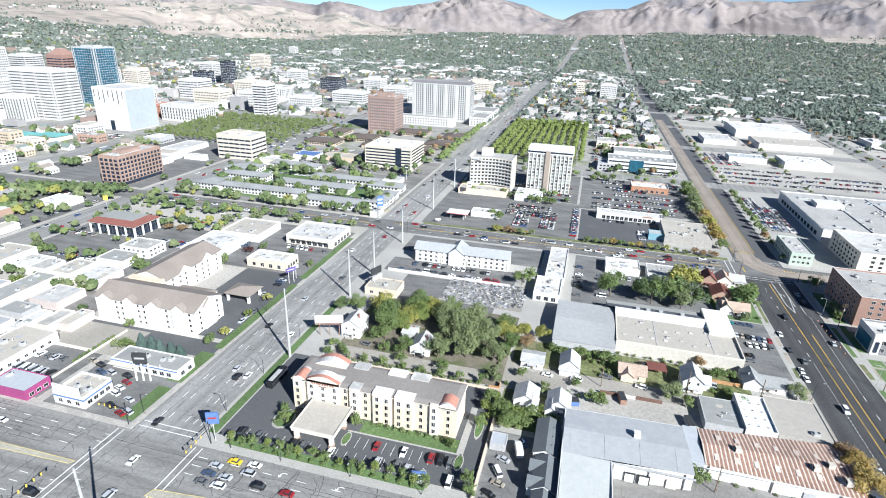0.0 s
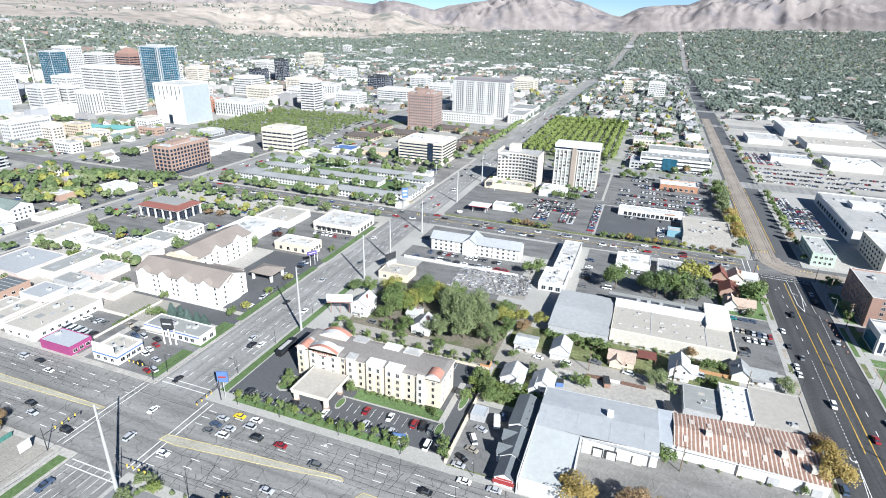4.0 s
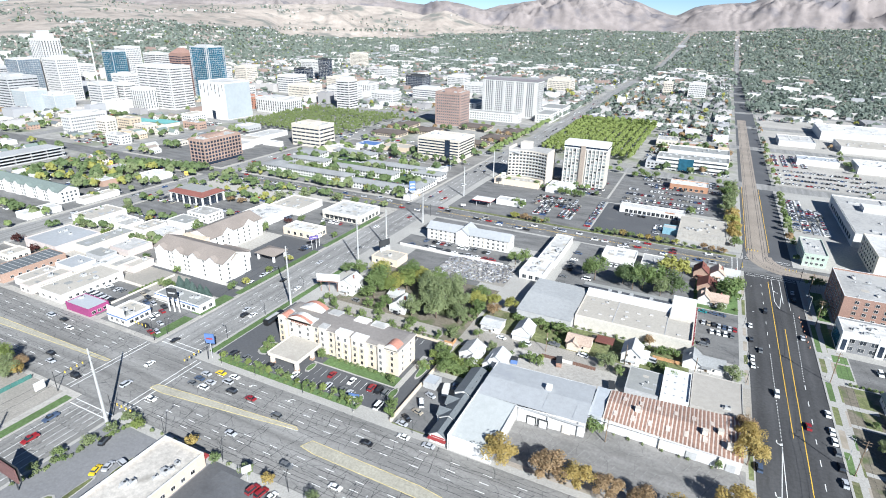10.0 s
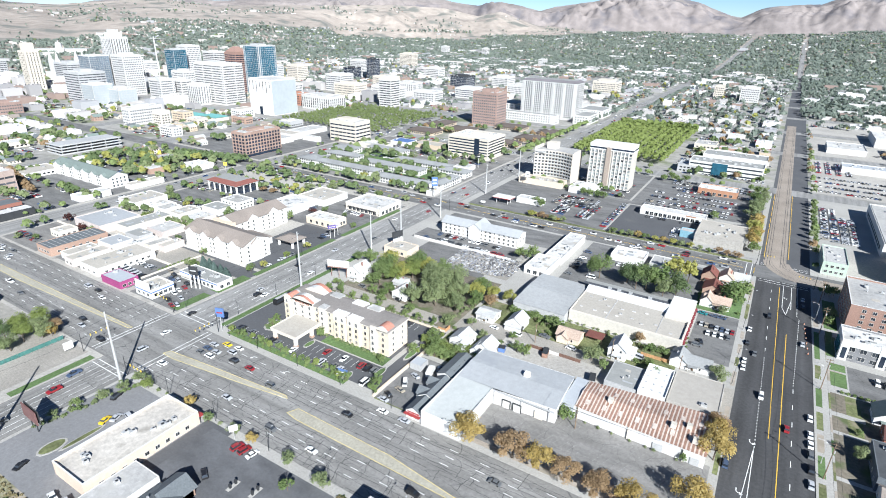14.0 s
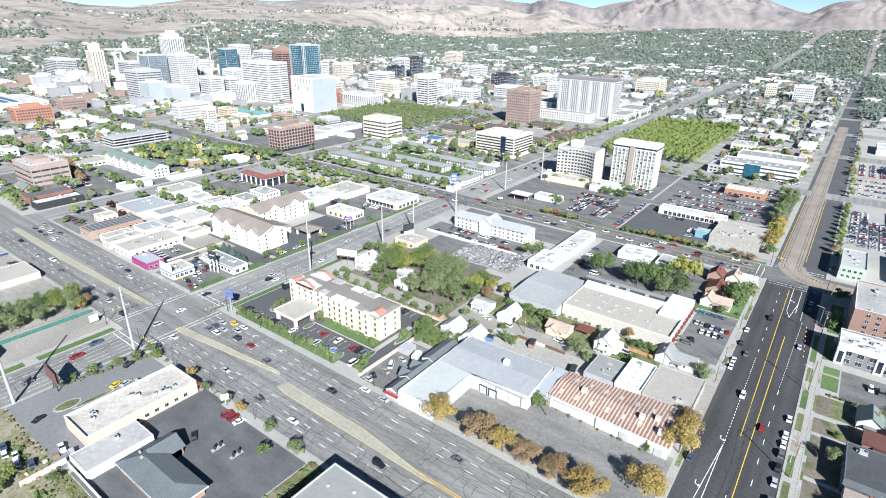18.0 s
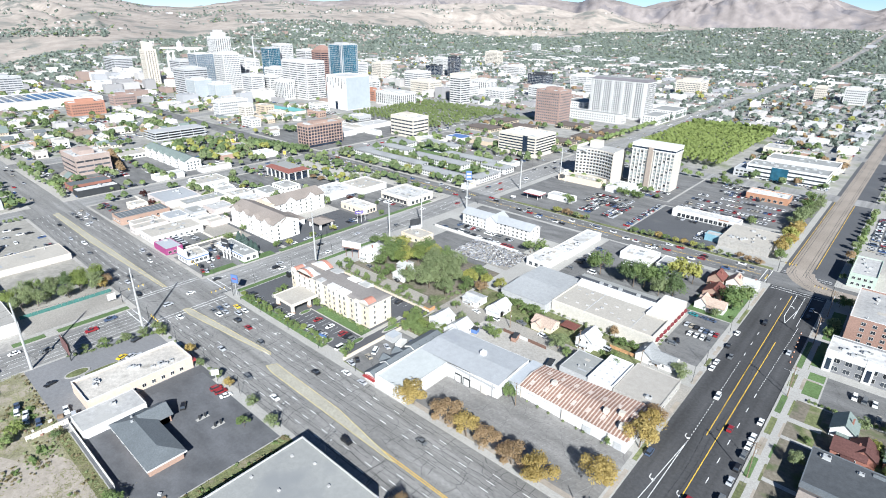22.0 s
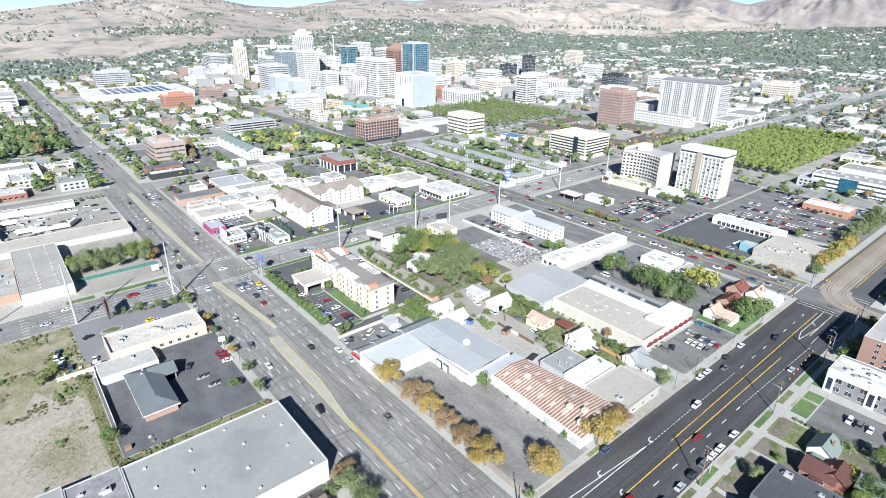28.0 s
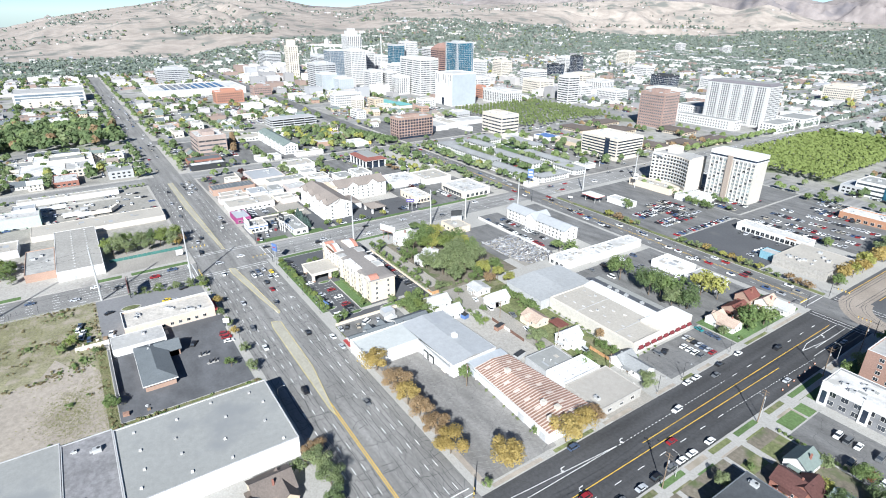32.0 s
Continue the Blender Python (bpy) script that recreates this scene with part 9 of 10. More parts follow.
g = Geo()
for x, y, z, s in RU:
    g.box(x - s, y - s * 0.7, z, x + s, y + s * 0.7, z + s * 0.8)
tagged(part("roof_equipment", g, palette("roof_boxes", [(0.5, 0.5, 0.49), (0.3, 0.3, 0.3), (0.62, 0.61, 0.6), (0.18, 0.18, 0.18), (0.42, 0.4, 0.37)], 0.7)), "small air units and hatches on far flat roofs", "roof equipment", kind="stuff")

for k in range(110):
    FC.append((-108 + (k % 33) * 3.1, (462, 478, 500, 545)[k // 33], rb.choice((0, 0, 180))))
for k in range(20):
    FT.append((-108 + k * 5.4, rb.choice((457, 552, 470)), rb.choice((3, 1, 0)), rb.uniform(4, 8)))
for k in range(46):
    FT.append((rb.uniform(-330, -150), rb.choice((340, 341, 367, 368)), rb.choice((3, 3, 1, 1, 0, 2)), rb.uniform(4, 9)))
    FT.append((rb.choice((-331, -359)) + rb.uniform(-2, 2), rb.uniform(130, 550), rb.choice((3, 3, 1, 0)), rb.uniform(4, 9)))
    FT.append((rb.uniform(-500, 90), rb.choice((553, 581)) + rb.uniform(-2, 2), rb.choice((3, 3, 1, 0)), rb.uniform(5, 9)))
    FC.append((rb.choice((-139, -135, -127, -123)), rb.uniform(380, 1100), 0))
    FC.append((rb.uniform(-320, 90), rb.choice((347, 351, 357, 361)), 90))
    FC.append((rb.choice((-350, -340)), rb.uniform(130, 900), 0))
    FC.append((rb.uniform(-1000, -360), rb.choice((94, 98, 107, 111)), 90))
# far trees, houses and cars as joined geometry
def scatter_trees(pts, kinds, name, label, quads, spread=0.5):
    """Many small trees in one mesh, each a loose dome of leaf sprays."""
    P = np.array([(p[0], p[1], p[4] if len(p) > 4 else BZ, p[3]) for p in pts], dtype=np.float64)
    r = np.random.RandomState(len(pts))
    n = len(P)
    T = np.repeat(P, quads, axis=0)
    N = len(T)
    d = r.normal(size=(N, 3))
    d /= np.linalg.norm(d, axis=1)[:, None]
    d[:, 2] = np.abs(d[:, 2]) * 1.1 - 0.3
    H = T[:, 3]
    R = H * spread * 0.8
    rad = r.uniform(0.55, 1.0, N)
    C = np.stack([T[:, 0] + d[:, 0] * R * rad, T[:, 1] + d[:, 1] * R * rad, T[:, 2] + H * 0.55 + d[:, 2] * H * 0.42 * rad], 1)
    nrm = d + r.normal(size=(N, 3)) * 0.35 + np.array([0.25, -0.2, 0.35])
    nrm /= np.linalg.norm(nrm, axis=1)[:, None]
    a = np.cross(nrm, r.normal(size=(N, 3)))
    a /= np.linalg.norm(a, axis=1)[:, None]
    b = np.cross(nrm, a)
    s = (H * spread * 0.62 * r.uniform(0.6, 1.2, N))[:, None] * (12.0 / quads) ** 0.45
    V = np.stack([C + a * s, C + b * s * 0.8 + nrm * s * 0.3, C - a * s, C - b * s * 0.8], 1).reshape(-1, 3)
    F = np.arange(4 * N).reshape(-1, 4)
    me = bpy.data.meshes.new(name)
    me.vertices.add(4 * N)
    me.vertices.foreach_set("co", V.ravel())
    me.loops.add(4 * N)
    me.loops.foreach_set("vertex_index", F.ravel())
    me.polygons.add(N)
    me.polygons.foreach_set("loop_start", np.arange(0, 4 * N, 4))
    me.polygons.foreach_set("loop_total", np.full(N, 4))
    me.materials.append(kinds)
    me.update(calc_edges=True)
    me.validate()
    return tagged(new(name, me), label, "trees", kind="stuff")


GROUPS = ("green", "olive", "yellow", "dark", "rust", "lime", "square")
for k, kn in enumerate(GROUPS):
    sel = [p for p in FT if p[2] == k]
    if sel:
        near = [p for p in sel if p[1] < 800]
        far = [p for p in sel if p[1] >= 800]
        if near:
            scatter_trees(near, LEAF[kn], "street_trees", f"{kn} street and garden trees between low buildings" if k < 5 else f"rows of green trees planted in a square", 44, 0.5 if k < 5 else 0.3)
        # far crowns take the leaf colour that has haze mixed in
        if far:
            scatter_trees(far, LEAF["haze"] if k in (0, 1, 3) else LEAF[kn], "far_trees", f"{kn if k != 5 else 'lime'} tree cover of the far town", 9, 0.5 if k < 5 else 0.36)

# ---- weeds of the vacant lot and the banks ----
rv = random.Random(77)
WEED = {"olive": [], "green": [], "straw": []}
LEAF["straw"] = leafy("leaves_straw", (0.2, 0.17, 0.09), (0.32, 0.28, 0.17))
for k in range(5200):
    x, y = rv.uniform(-112, 4), rv.uniform(-70, 28.5)
    q = noise.noise(Vector((x * 0.07, y * 0.07, 3.0))) + 0.5 * noise.noise(Vector((x * 0.25, y * 0.25, 8.0)))
    if q > (0.12 if x < -44 else 0.42) or y > 26.6:
        WEED["green" if q > 0.5 else rv.choice(("olive", "straw", "straw"))].append((x, y, 0, rv.uniform(0.25, 0.8) * (1.5 if q > 0.55 else 1)))
for k in range(900):
    x, y = rv.uniform(1, 13.4), rv.uniform(26.5, 81.5)
    if noise.noise(Vector((x * 0.2, y * 0.2, 5.0))) > -0.15:
        WEED[rv.choice(("olive", "green", "straw"))].append((x, y, 0, rv.uniform(0.3, 0.9)))
for kn, pts in WEED.items():
    scatter_trees(pts, LEAF[kn], "weeds", f"{kn} weeds and low scrub on waste ground", 10, 0.95)

# ---- valley woods, far houses, hills ----
RIDGE = [(-125, -1.5), (-92.3, -1.4), (-89, -0.6), (-85, 0.1), (-82.3, 0.44), (-80, 0.84), (-76, 1.1), (-72, 1.2), (-69.8, 0.92), (-67.2, 0.5), (-65, 0.42), (-62.7, 0.6), (-59, 1.16), (-56, 1.4), (-52, 1.15),
         (-46, 1.5), (-40, 1.7), (-36, 1.9), (-31, 1.75), (-27.8, 1.24), (-25.7, 1.75), (-23, 1.2), (-21.9, 1.0), (-20.4, 1.4), (-16, 2.1), (-13.5, 2.6), (-11.4, 2.56), (-8.1, 1.95), (-6.8, 1.45), (-5.2, 0.88), (-4.5, 0.8), (-3, 1.5),
         (-0.9, 1.85), (1.1, 1.9), (3, 2.7), (9.8, 2.8), (14, 2.63), (17, 2.86), (24, 3.0), (60, 2.5)]
WOODS = [(-125, -4.1), (-85.8, -4.35), (-82, -4.25), (-77.3, -3.95), (-73.7, -3.1), (-69.4, -2.4), (-63.9, -2.1), (-58.3, -1.05), (-52.7, -0.6), (-47, -0.9), (-42.5, -0.95), (-41, -1.7), (-32, -1.75), (-26, -1.2), (-20.8, -1.15),
         (-16, -0.8), (-10, -0.65), (-4.7, -0.68), (0.5, -0.5), (5.3, -0.14), (16, 0.0), (60, 0.0)]
EDGE = [(-125, 1850), (-88, 1850), (-80, 1950), (-72, 2100), (-60, 2600), (-50, 3000), (-40, 3400), (-25, 3800), (60, 3900)]
GAP = [(-125, 0.0), (-62, 0.0), (-57, 0.3), (-45, 0.55), (-30, 0.7), (-24, 0.95)]
HX, HY = 70.0, -20.0


def lerp(tab, a):
    for (p, u), (q, v) in zip(tab, tab[1:]):
        if p <= a <= q:
            t = (a - p) / (q - p)
            return u + (v - u) * t
    return tab[-1][1] if a > tab[-1][0] else tab[0][1]


def rib(az, t, k, seed, fine=3):
    """Spurs that run down a slope, branching towards the foot."""
    w = noise.noise(Vector((az * 0.12, t * 1.7, seed))) * 1.4
    return noise.ridged_multi_fractal(Vector((az * k + w + t * 0.5, t * 0.55 + seed, seed * 1.7)), 0.95, 2.1, fine, 1.0, 1.8) - 0.85


def land(az, r):
    """Height of the bench and the foothills; az in degrees from the street's line, r metres out."""
    rw, ew = lerp(EDGE, az), lerp(WOODS, az)
    zw = 136 + rw * math.tan(radians(ew))
    a = radians(az)
    rf = max(0.55 * rw, min(1420 / max(1e-3, abs(math.sin(a))), 2100 / max(1e-3, math.cos(a))))
    if r <= rf:
        return -1.0
    if r < rw:
        u = (r - rf) / (rw - rf)
        return -1 + (zw + 1) * u ** 1.35 + 9 * u * noise.noise(Vector((az * 0.3, r * 0.002, 4.0)))
    t = min(1.0, (r - rw) / (4300 - rw))
    ec = lerp(RIDGE, az) - lerp(GAP, az)
    if az > -26:
        k = min(1.0, (az + 26) / 11)
        ec = ec + (ew + 0.12 - ec) * k * k * (3 - 2 * k)
    crest = 136 + 4300 * math.tan(radians(ec))
    w = math.sin(math.pi * min(1, t * 0.9 + 0.04)) * min(1, t * 3)
    big = max(20.0, crest - zw)
    return zw + (crest - zw) * t ** 0.95 + w * big * (0.2 * rib(az, t, 0.11, 1.0) + 0.08 * rib(az, t, 0.3, 5.0))


def mountain(az, t):
    """Height of the range behind, t from its foot to its crest."""
    foot = 136 + 4250 * math.tan(radians(lerp(WOODS, az) - 0.25))
    crest = 136 + 4870 * math.tan(radians(lerp(RIDGE, az)))
    w = math.sin(math.pi * min(1, t * 0.94 + 0.02))
    big = crest - foot
    return foot + big * t ** 0.9 + w * big * (0.3 * rib(az, t, 0.09, 2.0, 4) + 0.15 * rib(az, t, 0.31, 7.0, 4) + 0.06 * rib(az, t, 1.1, 3.0, 4))


HILL = mat("dry_hill", (0.345, 0.3, 0.262), 0.97, 0.16, 0.0022, 0.02, tint=((0.185, 0.185, 0.165), 0.0085, 0.53), bump=0.35, rise=7.0, bscale=0.03)
MOUNT = mat("mountain", (0.245, 0.215, 0.205), 0.97, 0.15, 0.0018, 0.014, tint=((0.15, 0.14, 0.15), 0.005, 0.52), bump=0.4, rise=9.0, bscale=0.025)
for far, nm, lab, m in ((False, "foothills", "dry tan grass foothills with scrub in the gullies", HILL), (True, "mountains", "bare brown mountain range behind the city", MOUNT)):
    na, nr = 880, 84
    V, F = [], []
    for i in range(na + 1):
        az = -112 + 160 * i / na
        a = radians(az)
        r0 = 0.55 * lerp(EDGE, az)
        for k in range(nr + 1):
            r = (r0 + (4300 - r0) * k / nr) if not far else (4250 + 620 * k / nr)
            V.append((HX + r * math.sin(a), HY + r * math.cos(a), mountain(az, k / nr) if far else land(az, r)))
    for i in range(na):
        for k in range(nr):
            p = i * (nr + 1) + k
            F.append((p, p + 1, p + nr + 2, p + nr + 1))
    me = bpy.data.meshes.new(nm)
    me.from_pydata(V, [], F)
    me.materials.append(m)
    me.polygons.foreach_set("use_smooth", [True] * len(F))
    me.update()
    tagged(new(nm, me), lab, "hills", kind="structure")

# the two long streets climbing the bench
for x0, w, y1 in ((-131, 9, 3700), (116, 8, 3500)):
    g, prev = Geo(), None
    for k in range(61):
        y = 2040 + (y1 - 2040) * k / 60
        az, r = math.degrees(math.atan2(x0 - HX, y - HY)), math.hypot(x0 - HX, y - HY)
        row = [(x0 - w, y, max(0.02, land(az, r)) + 1.2), (x0 + w, y, max(0.02, land(az, r)) + 1.2)]
        if prev:
            g.face([prev[0], prev[1], row[1], row[0]])
        prev = row
    tagged(part("road", g, ASPH_MID), "long straight street climbing to the hills", "road", kind="structure")

rf = random.Random(123)
WOOD_P, HOME_P = [], []
HAMLET = ((-79, -70, -1.95, -1.35), (-44, -28, -1.12, -0.9), (-62, -50, -0.75, -0.5), (-90, -80, -4.3, -3.9))
BARE = ((16.5, 21, -0.4, 0.6), (-31, -27, -1.75, -1.45))
for k in range(125000):
    az = -98 + 138 * rf.random()
    r = 700 + 3560 * rf.random() ** 0.78
    a = radians(az)
    x, y = HX + r * math.sin(a), HY + r * math.cos(a)
    if (-1330 < x < 1480 and y < 2050) or abs(x + 131) < 15 or abs(x - 116) < 14:
        continue
    z = land(az, r)
    el = math.degrees(math.atan2(z - 136, r))
    q = noise.noise(Vector((x * 0.004, y * 0.004, 0)))
    keep = 1.0 if el < lerp(WOODS, az) + 0.22 * q else 0.12 if noise.noise(Vector((x * 0.0035, y * 0.0035, 6.0))) > 0.22 else 0.008
    if any(p < az < u and v < el < w for p, u, v, w in HAMLET):
        keep = 0.55
    if any(p < az + q < u and v < el < w for p, u, v, w in BARE):
        keep = 0.02
    if q < -0.3 and az < -10:
        keep *= 0.45
    if rf.random() > keep:
        continue
    z = max(z, BZ)
    if keep > 0.1 and rf.random() < (0.17 if az < -22 else 0.09 if az < -5 else 0.05):
        HOME_P.append((x, y, z))
    else:
        WOOD_P.append((x, y, 0, rf.uniform(5.5, 9.5) * (1.0 if r < 2200 else 1.2), z))
for k in range(70):
    az, r = rf.uniform(-21, 2), rf.uniform(2500, 3700)
    x, y = HX + r * math.sin(radians(az)), HY + r * math.cos(radians(az))
    for j in range(rf.choice((1, 1, 2, 3))):
        HOME_P.append((x + 24 * j, y + 9 * j, max(land(az, r), BZ) + rf.uniform(3, 12)))
rf.shuffle(WOOD_P)
# the valley woods carry haze in their leaf colour
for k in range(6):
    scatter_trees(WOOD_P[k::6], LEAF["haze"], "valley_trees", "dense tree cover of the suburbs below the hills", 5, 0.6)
scatter_trees([(x + 9, y + 5, 0, h, z) for x, y, _, h, z in WOOD_P[::23]], LEAF["olive"], "valley_trees", "trees turning olive among the suburbs", 5, 0.6)
g = Geo()
for x, y, z in HOME_P + [(x, y, BZ) for x, y in FH]:
    w, d, h = rf.uniform(2.5, 6), rf.uniform(2.5, 5), rf.uniform(3, 5.5)
    if rf.random() < 0.06:
        w, d, h = w * 3, d * 2.5, h * 2
    g.box(x - w, y - d, z - 3, x + w, y + d, z + h)
for x, y, w, d, h in FB:
    g.box(x - w, y - d, BZ, x + w, y + d, h)
    if rf.random() < 0.5:
        g.box(x - w * 0.4, y - d * 0.3, h, x + w * 0.1, y + d * 0.3, h + 2.2)
tagged(part("far_houses", g, palette("far_walls", [(0.62, 0.61, 0.6), (0.66, 0.65, 0.64), (0.55, 0.53, 0.5), (0.42, 0.4, 0.39), (0.3, 0.29, 0.29), (0.5, 0.47, 0.44), (0.28, 0.21, 0.18), (0.36, 0.36, 0.37)], 0.85)), "pale houses scattered among far trees", "houses", kind="stuff")
g = Geo()
for x, y, r in FC:
    a = radians(r + rf.choice((-2, 0, 2)))
    c, s = math.cos(a), math.sin(a)

    def tr(px, py, pz):
        return (x + px * c - py * s, y + px * s + py * c, pz + BZ)
    i0 = len(g.v)
    for q, (hx, hy, z0, z1) in enumerate(((0.9, 2.3, 0.25, 0.95), (0.75, 1.2, 0.95, 1.5))):
        b = len(g.v)
        for zz, sh in ((z0, 1.0), (z1, 1.0 if q == 0 else 0.8)):
            g.v += [tr(-hx * sh, -hy * sh, zz), tr(hx * sh, -hy * sh, zz), tr(hx * sh, hy * sh, zz), tr(-hx * sh, hy * sh, zz)]
        g.f += [(b, b + 1, b + 5, b + 4), (b + 1, b + 2, b + 6, b + 5), (b + 2, b + 3, b + 7, b + 6), (b + 3, b, b + 4, b + 7), (b + 4, b + 5, b + 6, b + 7)]
        g.k += [q] * 4 + [0]
tagged(part("far_cars", g, [PAINTS, GLASS]), "distant parked cars in rows", "cars", kind="stuff")

# ---- road markings ----
W, Y = MARK_W, MARK_Y
for y0, y1 in ((125, 340), (367, 553), (582, 1200), (-200, 82)):
    for x in (-138.5, -135.2, -128, -124.5, -121.5) if y0 > 0 else (-133.6, -130.3, -127.0, -123.7, -120.4, -117.2):
        dashes(W, x, y0 + 6, x, y1 - 4, 0.16)
    stripe(W, -131.6, y1 - 26, -131.6, y1, 0.2) if y0 > 0 else None
for x, y in ((-133.6, 62), (-130.3, 40), (-127, 22), (-123.7, 14), (-120.4, 18), (-117.2, 30)):
    stripe(W, x, y, x, 82, 0.18)
for y in (89.0, 92.6, 96.2, 110.5, 114.2, 117.8):
    for x0, x1 in ((-330, -148), (-112, 98), (134, 330)):
        dashes(W, x0, y, x1, y, 0.16)
stripe(W, -110, 101.5, -48, 106.3, 0.2)
stripe(Y, -40, 100.3, 98, 99.0, 0.3)
stripe(Y, -40, 101.2, 98, 99.7, 0.3)
for x in (-116, -113.4, -145.6, -148):
    stripe(W, x, 85, x, 121.5, 0.35)
for y in (81.5, 79, 125, 127.6):
    stripe(W, *((-136.2, y, -114.8) if y < 90 else (-142.5, y, -119.5)), y, 0.35)
for x in (99.4, 97):
    stripe(W, x, 85, x, 121, 0.35)
stripe(Y, 115.4, 186, 114.6, 334, 0.26)
stripe(Y, 118.6, 126, 119.2, 275, 0.28)
stripe(W, 110.6, 126, 111.2, 178, 0.22)
stripe(W, 107.4, 126, 111.2, 178, 0.22)
dashes(W, 111.3, 178, 111.1, 246, 0.25, 0.9, 1.2)
dashes(W, 111.1, 252, 110.6, 336, 0.16)
dashes(W, 122.6, 126, 122.8, 226, 0.18)
dashes(W, 122.8, 228, 124.5, 296, 0.25, 0.9, 1.2)
stripe(W, 123.5, 298, 123.5, 338, 0.18)
stripe(W, 116.5, 306, 116.5, 337, 0.25)
stripe(W, 120.6, 306, 120.6, 337, 0.25)
stripe(W, 118.4, 298, 116.5, 306, 0.25)
stripe(W, 118.4, 298, 120.6, 318, 0.25)
for y in (338.5, 341.5, 366.5, 369.5):
    stripe(W, 103, y, 129, y, 0.3)
for x in (98.5, 95.5):
    stripe(W, x, 344, x, 364, 0.35)
for x0, x1 in ((-330, -146), (-114, 94), (134, 330)):
    stripe(Y, x0, 353.4, x1, 353.4, 0.2)
    stripe(Y, x0, 354.2, x1, 354.2, 0.2)
    for y in (349, 359):
        dashes(W, x0, y, x1, y, 0.16)
stripe(Y, 104.2, 380, 104.2, 556, 0.3)
stripe(Y, 118.0, 385, 118.0, 556, 0.3)


def arrow(x, y, rot):
    """A painted turn arrow."""
    c, d = math.cos(radians(rot)), math.sin(radians(rot))

    def at(px, py):
        return x + px * c - py * d, y + px * d + py * c
    bend = ((0, 0), (0, 1.3), (-0.15, 1.75), (-0.5, 2.05), (-1.1, 2.15))
    for p, q in zip(bend, bend[1:]):
        stripe(MARK_W, *at(*p), *at(*q), 0.3)
    MARK_W.face([(*at(-1.0, 1.45), 0.012), (*at(-1.0, 2.85), 0.012), (*at(-2.1, 2.15), 0.012)])


for x, y, r in ((107.6, 154, 180), (109.6, 182, 180), (114.4, 132, 180), (117, 153, 180), (118.5, 318, 0), (-60, 119.5, 90), (-80, 119.5, 90)):
    arrow(x, y, r)
tagged(part("road_marking_white", MARK_W, PAINT_W), "worn white lane lines, bays and crossings", "road marking", kind="structure")
tagged(part("road_marking_yellow", MARK_Y, PAINT_Y), "yellow centre lines", "road marking", kind="structure")
# tar-sealed cracks in the old avenue and the cross street
rc = random.Random(64)
g = Geo()


def crack(x, y, dx, dy, n, step, wob, w):
    """A wandering ribbon of sealant."""
    px, py = x, y
    for k in range(n):
        qx, qy = px + dx * step + rc.gauss(0, wob), py + dy * step + rc.gauss(0, wob)
        stripe(g, px, py, qx, qy, w * rc.uniform(0.6, 1.2), 0.009)
        px, py = qx, qy


xx = -330.0
while xx < 100:
    if not -146 < xx < -116:
        y0 = rc.choice((84.6, 84.6, 88, 92, 103, 107, 110, 114))
        crack(xx, y0, rc.uniform(-0.25, 0.25), 1, rc.randint(4, 13), 1.25, 0.22, 0.19)
    xx += rc.uniform(1.3, 3.4)
for yy in (85.6, 87.4, 89.0, 91, 92.6, 94.4, 96.2, 98, 106, 108.6, 110.5, 112.4, 114.2, 116, 117.8, 120):
    xx = -330.0
    while xx < 96:
        n = rc.randint(8, 26)
        if not -150 < xx < -112 and not -150 < xx + n * 2.2 < -112:
            crack(xx, yy + rc.gauss(0, 0.35), 1, 0, n, 2.2, 0.14, 0.17)
        xx += n * 2.2 + rc.uniform(2, 16)
for k in range(230):
    crack(rc.uniform(-136, -119.5), rc.uniform(128, 336) if k % 3 else rc.uniform(-60, 80), *((1, 0.1) if k % 2 else (0.05, 1)), rc.randint(3, 8), 1.2, 0.2, 0.15)
tagged(part("crack_sealant", g, mat("tar_sealant", (0.055, 0.055, 0.056), 0.7, 0.1, 0.3, 2.0)), "dark tar sealing the cracks of the avenue", "road", kind="stuff")
# medians
for nm, poly in (("median", [(-117, 99.2), (-110, 98.8), (-70, 103.4), (-48, 106.6), (-50, 107.6), (-100, 103.6), (-116, 102)]), ("median", [(-42, 100.5), (-36, 99.5), (36, 98.6), (40, 99.2), (4, 103.8), (-40, 104.6)]),
                 ("median", [(-330, 99.5), (-250, 99), (-150, 103), (-149, 104.5), (-250, 103.4), (-330, 103)])):
    ob = part(nm, Geo().prism(poly, -0.03, 0.16), ISLAND)
    tagged(ob, "raised pale concrete traffic island", "median", kind="structure")
    g = Geo()
    for (ax, ay), (bx, by) in zip(poly, poly[1:] + poly[:1]):
        stripe(g, ax, ay, bx, by, 0.26, 0.18)
    part("kerb_edge", g, PAINT_F, ob, "faded yellow kerb paint")

# ---- poles, lamps and signals ----
for x, y, h in ((-111, 77, 33), (-113.5, 32, 32), (-113.5, 180, 33), (-112.4, 241, 27), (-110.5, 271, 26.5), (-111.5, 324, 23), (-114, -20, 32), (-112, 400, 26), (-112, 470, 26)):
    monopole(x, y, h)
wire([(-110, -20, 30), (-112, 32, 30.5), (-109.6, 77, 31.5), (-112, 180, 31.5), (-111, 241, 25.5), (-109, 271, 25), (-110, 324, 21.5)], 2.0)
wire([(-110, -20, 27.6), (-112, 32, 28), (-109.6, 77, 29), (-112, 180, 29), (-111, 241, 23), (-109, 271, 22.5), (-110, 324, 19)], 2.0)
for x, y, r in ((-112, 124.2, 150), (-146, 124, 60), (-147, 81, 330), (-114.5, 81.5, 240)):
    signal(x, y, r + 30, 12)
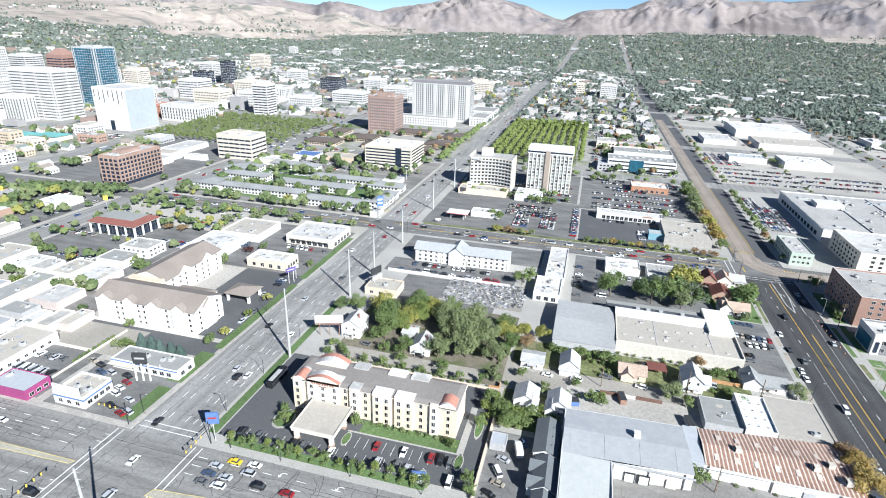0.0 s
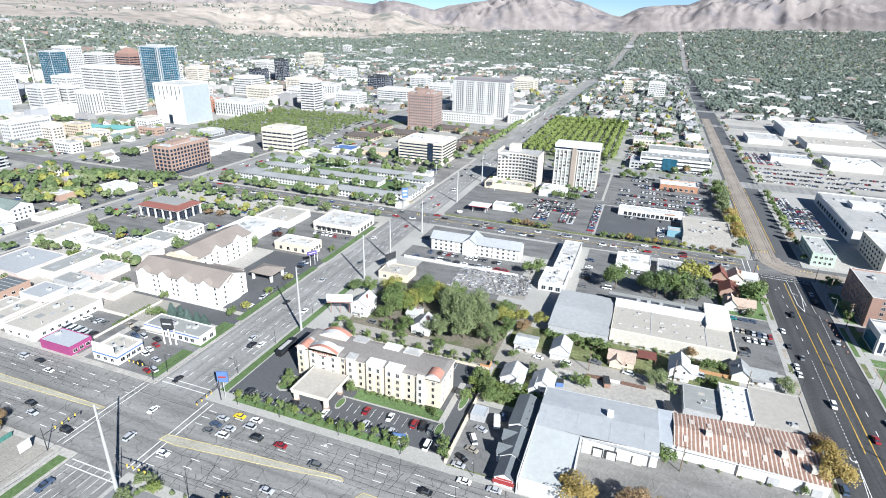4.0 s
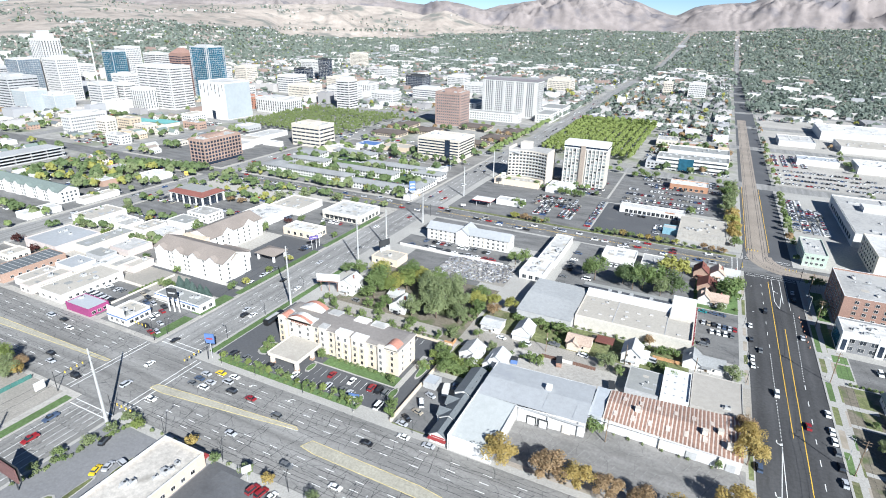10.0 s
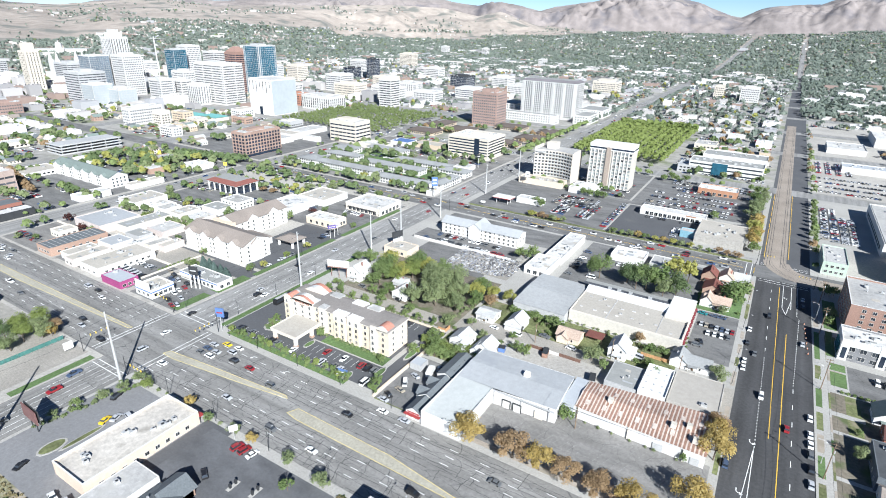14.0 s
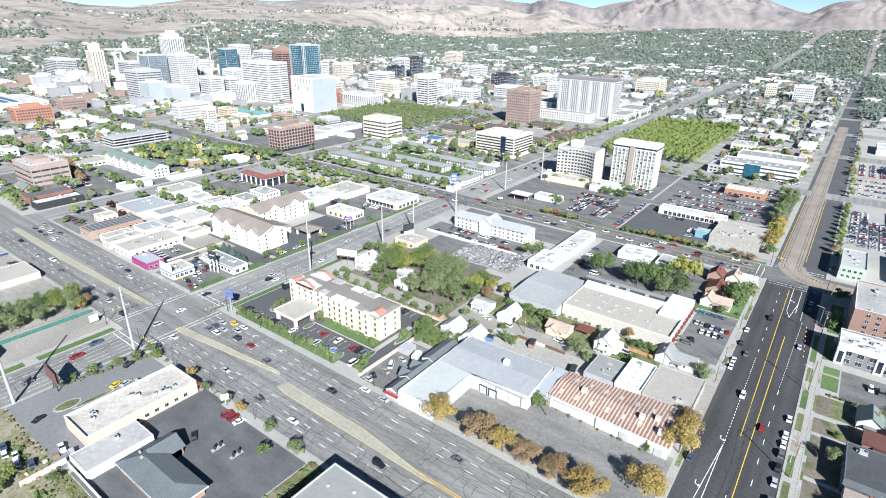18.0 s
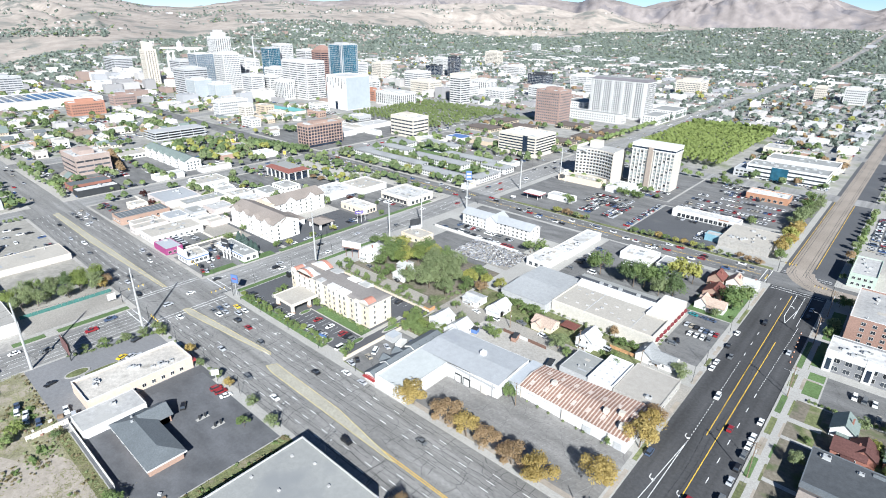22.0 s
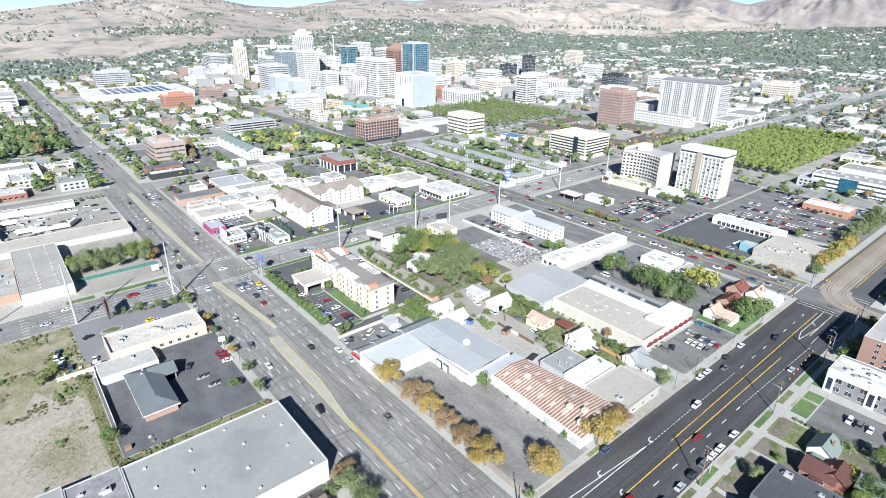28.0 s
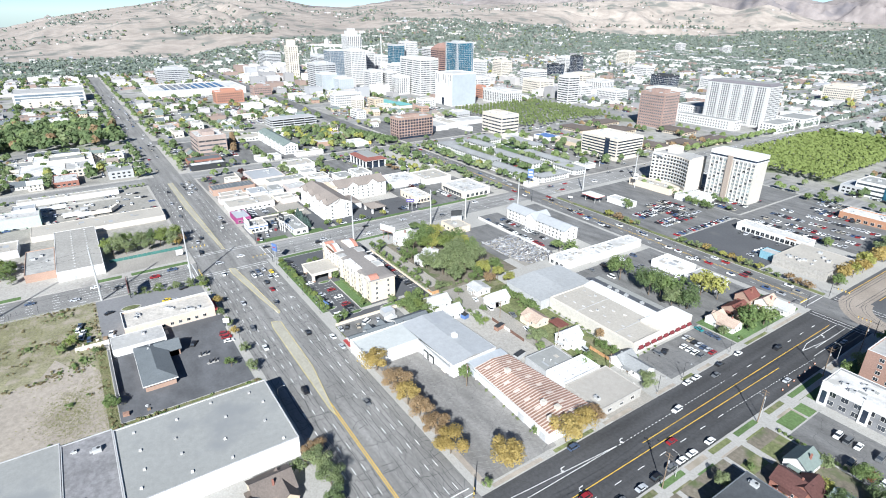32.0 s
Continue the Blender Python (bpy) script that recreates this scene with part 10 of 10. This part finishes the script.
for x, y, r in ((100.5, 120.5, 230), (131.5, 341, 90), (100.6, 366, 270), (99.8, 341.8, 180), (-114, 341.5, 90), (-145.5, 366, 270)):
    signal(x, y, r, 9)
for x in (-104, -85, -60, -36, -10, 14):
    street_lamp(x, 124.0, 180, 6.5, 1.2)
for x in (-88, -60, -32, -4, 24):
    street_lamp(x, 82.6, 0, 9)
for y in (140, 165, 195):
    street_lamp(-117, y, 90, 7.5, 1.6)
for y in (130, 212, 290, 400, 470):
    street_lamp(-144.6, y, 270, 9)
for y in (215, 232, 268, 300):
    street_lamp(100.4, y, 270, 8.5, 2.2)
for x, y in ((132.2, 174), (132.6, 232), (133, 284), (133.4, 320)):
    wood_pole(x, y, 15, 0, 2)
for dx in (-1.1, 1.1):
    wire([(132.2 + dx, 128, 14.3), (132.2 + dx, 174, 14.3), (132.6 + dx, 232, 14.3), (133 + dx, 284, 14.3), (133.4 + dx, 320, 14.3), (134 + dx, 372, 14.3)], 0.9)
for x, y in ((18, 199), (52, 205.8), (80, 209)):
    wood_pole(x, y, 10, 80, 1)
wood_pole(53.5, 152, 11, 0, 1)
for y in (182, 236, 300):
    street_lamp(131.6, y, 90, 9, 2.4, STEEL, "galvanised street lamp with a long arm")
# vehicles on the streets
for x, y, k_, c_, r in ((-131, 110, "sedan", "white", 0), (-137, 128, "sedan", "black", 0), (-127, 96, "suv", "silver", 0), (-126, 160, "suv", "black", 0), (-129.5, 165, "sedan", "silver", 0), (-122.5, 162, "sedan", "white", 0), (-136, 200, "sedan", "black", 0), (-133, 230, "sedan", "silver", 0), (-122, 196, "sedan", "white", 0), (-125, 260, "suv", "grey", 0),
                        (-133, 70, "pickup", "blue", 180), (-128, 60, "pickup", "red", 180), (-124, 40, "suv", "grey", 180), (-131.8, 30, "sedan", "white", 180), (-121, 20, "sedan", "silver", 180), (-128.6, 0, "sedan", "blue", 180), (-99, 119, "sedan", "yellow", 90), (-104, 115.8, "sedan", "silver", 90), (-104, 112.2, "sedan", "blue", 90), (-98, 112.2, "sedan", "silver", 90), (-98, 108.6, "suv", "white", 90), (-104, 108.6, "sedan", "grey", 90),
                        (-92, 119.5, "sedan", "white", 90), (-92, 115.8, "suv", "silver", 90), (-86, 112, "suv", "black", 90), (-76, 112, "sedan", "red", 90), (-60, 108.6, "suv", "grey", 90), (-22, 112, "sedan", "black", 90), (-12, 120.6, "sedan", "white", 90), (-2, 120.8, "sedan", "silver", 90), (-68, 94, "sedan", "silver", 270), (-20, 90.8, "sedan", "white", 270), (20, 94.4, "suv", "black", 270),
                        (-170, 92, "sedan", "silver", 270), (-176, 95.6, "sedan", "black", 270), (-190, 112.5, "sedan", "white", 90), (-210, 116, "suv", "silver", 90), (-230, 92, "sedan", "grey", 270), (-300, 95, "sedan", "black", 270),
                        (103.4, 231, "sedan", "white", 0), (103.4, 237.5, "sedan", "white", 0), (103.4, 255, "sedan", "black", 0), (103.4, 270, "sedan", "white", 0), (103.3, 163, "suv", "blue", 0), (111.5, 212, "suv", "white", 180), (107, 246, "sedan", "grey", 180), (121, 150, "suv", "red", 0), (121, 195, "sedan", "red", 0), (111, 290, "suv", "black", 180), (126, 268, "sedan", "silver", 0),
                        (128.6, 168, "sedan", "silver", 0), (128.6, 176, "suv", "black", 0), (128.6, 184, "suv", "grey", 0), (128.6, 190, "sedan", "white", 0), (128.6, 196, "sedan", "white", 0), (128.6, 207, "sedan", "white", 0), (128.6, 158, "suv", "grey", 0), (126, 312, "suv", "black", 0), (126, 322, "sedan", "silver", 0),
                        (30, 349, "sedan", "white", 90), (-20, 359, "sedan", "silver", 270), (60, 352, "suv", "red", 90), (-60, 347, "sedan", "white", 90), (-230, 350, "sedan", "black", 90), (-137, 300, "sedan", "white", 0), (-126, 330, "sedan", "red", 0), (-136, 400, "sedan", "silver", 0), (-125, 430, "suv", "white", 180), (-135, 480, "sedan", "black", 0), (-200, 116, "sedan", "black", 90), (-290, 112, "sedan", "silver", 90), (-296, 116, "suv", "grey", 90), (-286, 109, "sedan", "white", 90), (-300, 109, "sedan", "grey", 90), (-303, 113, "suv", "white", 90), (-309, 109.2, "sedan", "black", 90), (-310, 116.5, "sedan", "silver", 90), (-316, 113, "sedan", "white", 90), (-318, 109, "suv", "grey", 90), (-324, 116.4, "sedan", "tan", 90), (-40, 90.8, "suv", "grey", 270), (-110, 94.2, "sedan", "white", 270), (-150, 90, "suv", "black", 270), (40, 112.4, "sedan", "grey", 90), (-250, 95.5, "pickup", "white", 270), (-265, 92, "sedan", "silver", 270)):
    car(k_, c_, x, y, r, 0.01, "driving on the street")
for x, y, k_, c_ in ((-4, 200, "sedan", "white"), (8, 200.5, "suv", "white"), (34, 203, "suv", "white"), (20, 206, "pickup", "grey"), (92, 210, "sedan", "white"), (62, 213, "van", "silver"), (-60, 197, "sedan", "black"), (-86, 199, "suv", "grey")):
    car(k_, c_, x, y, 80, BZ, "parked in the lane")
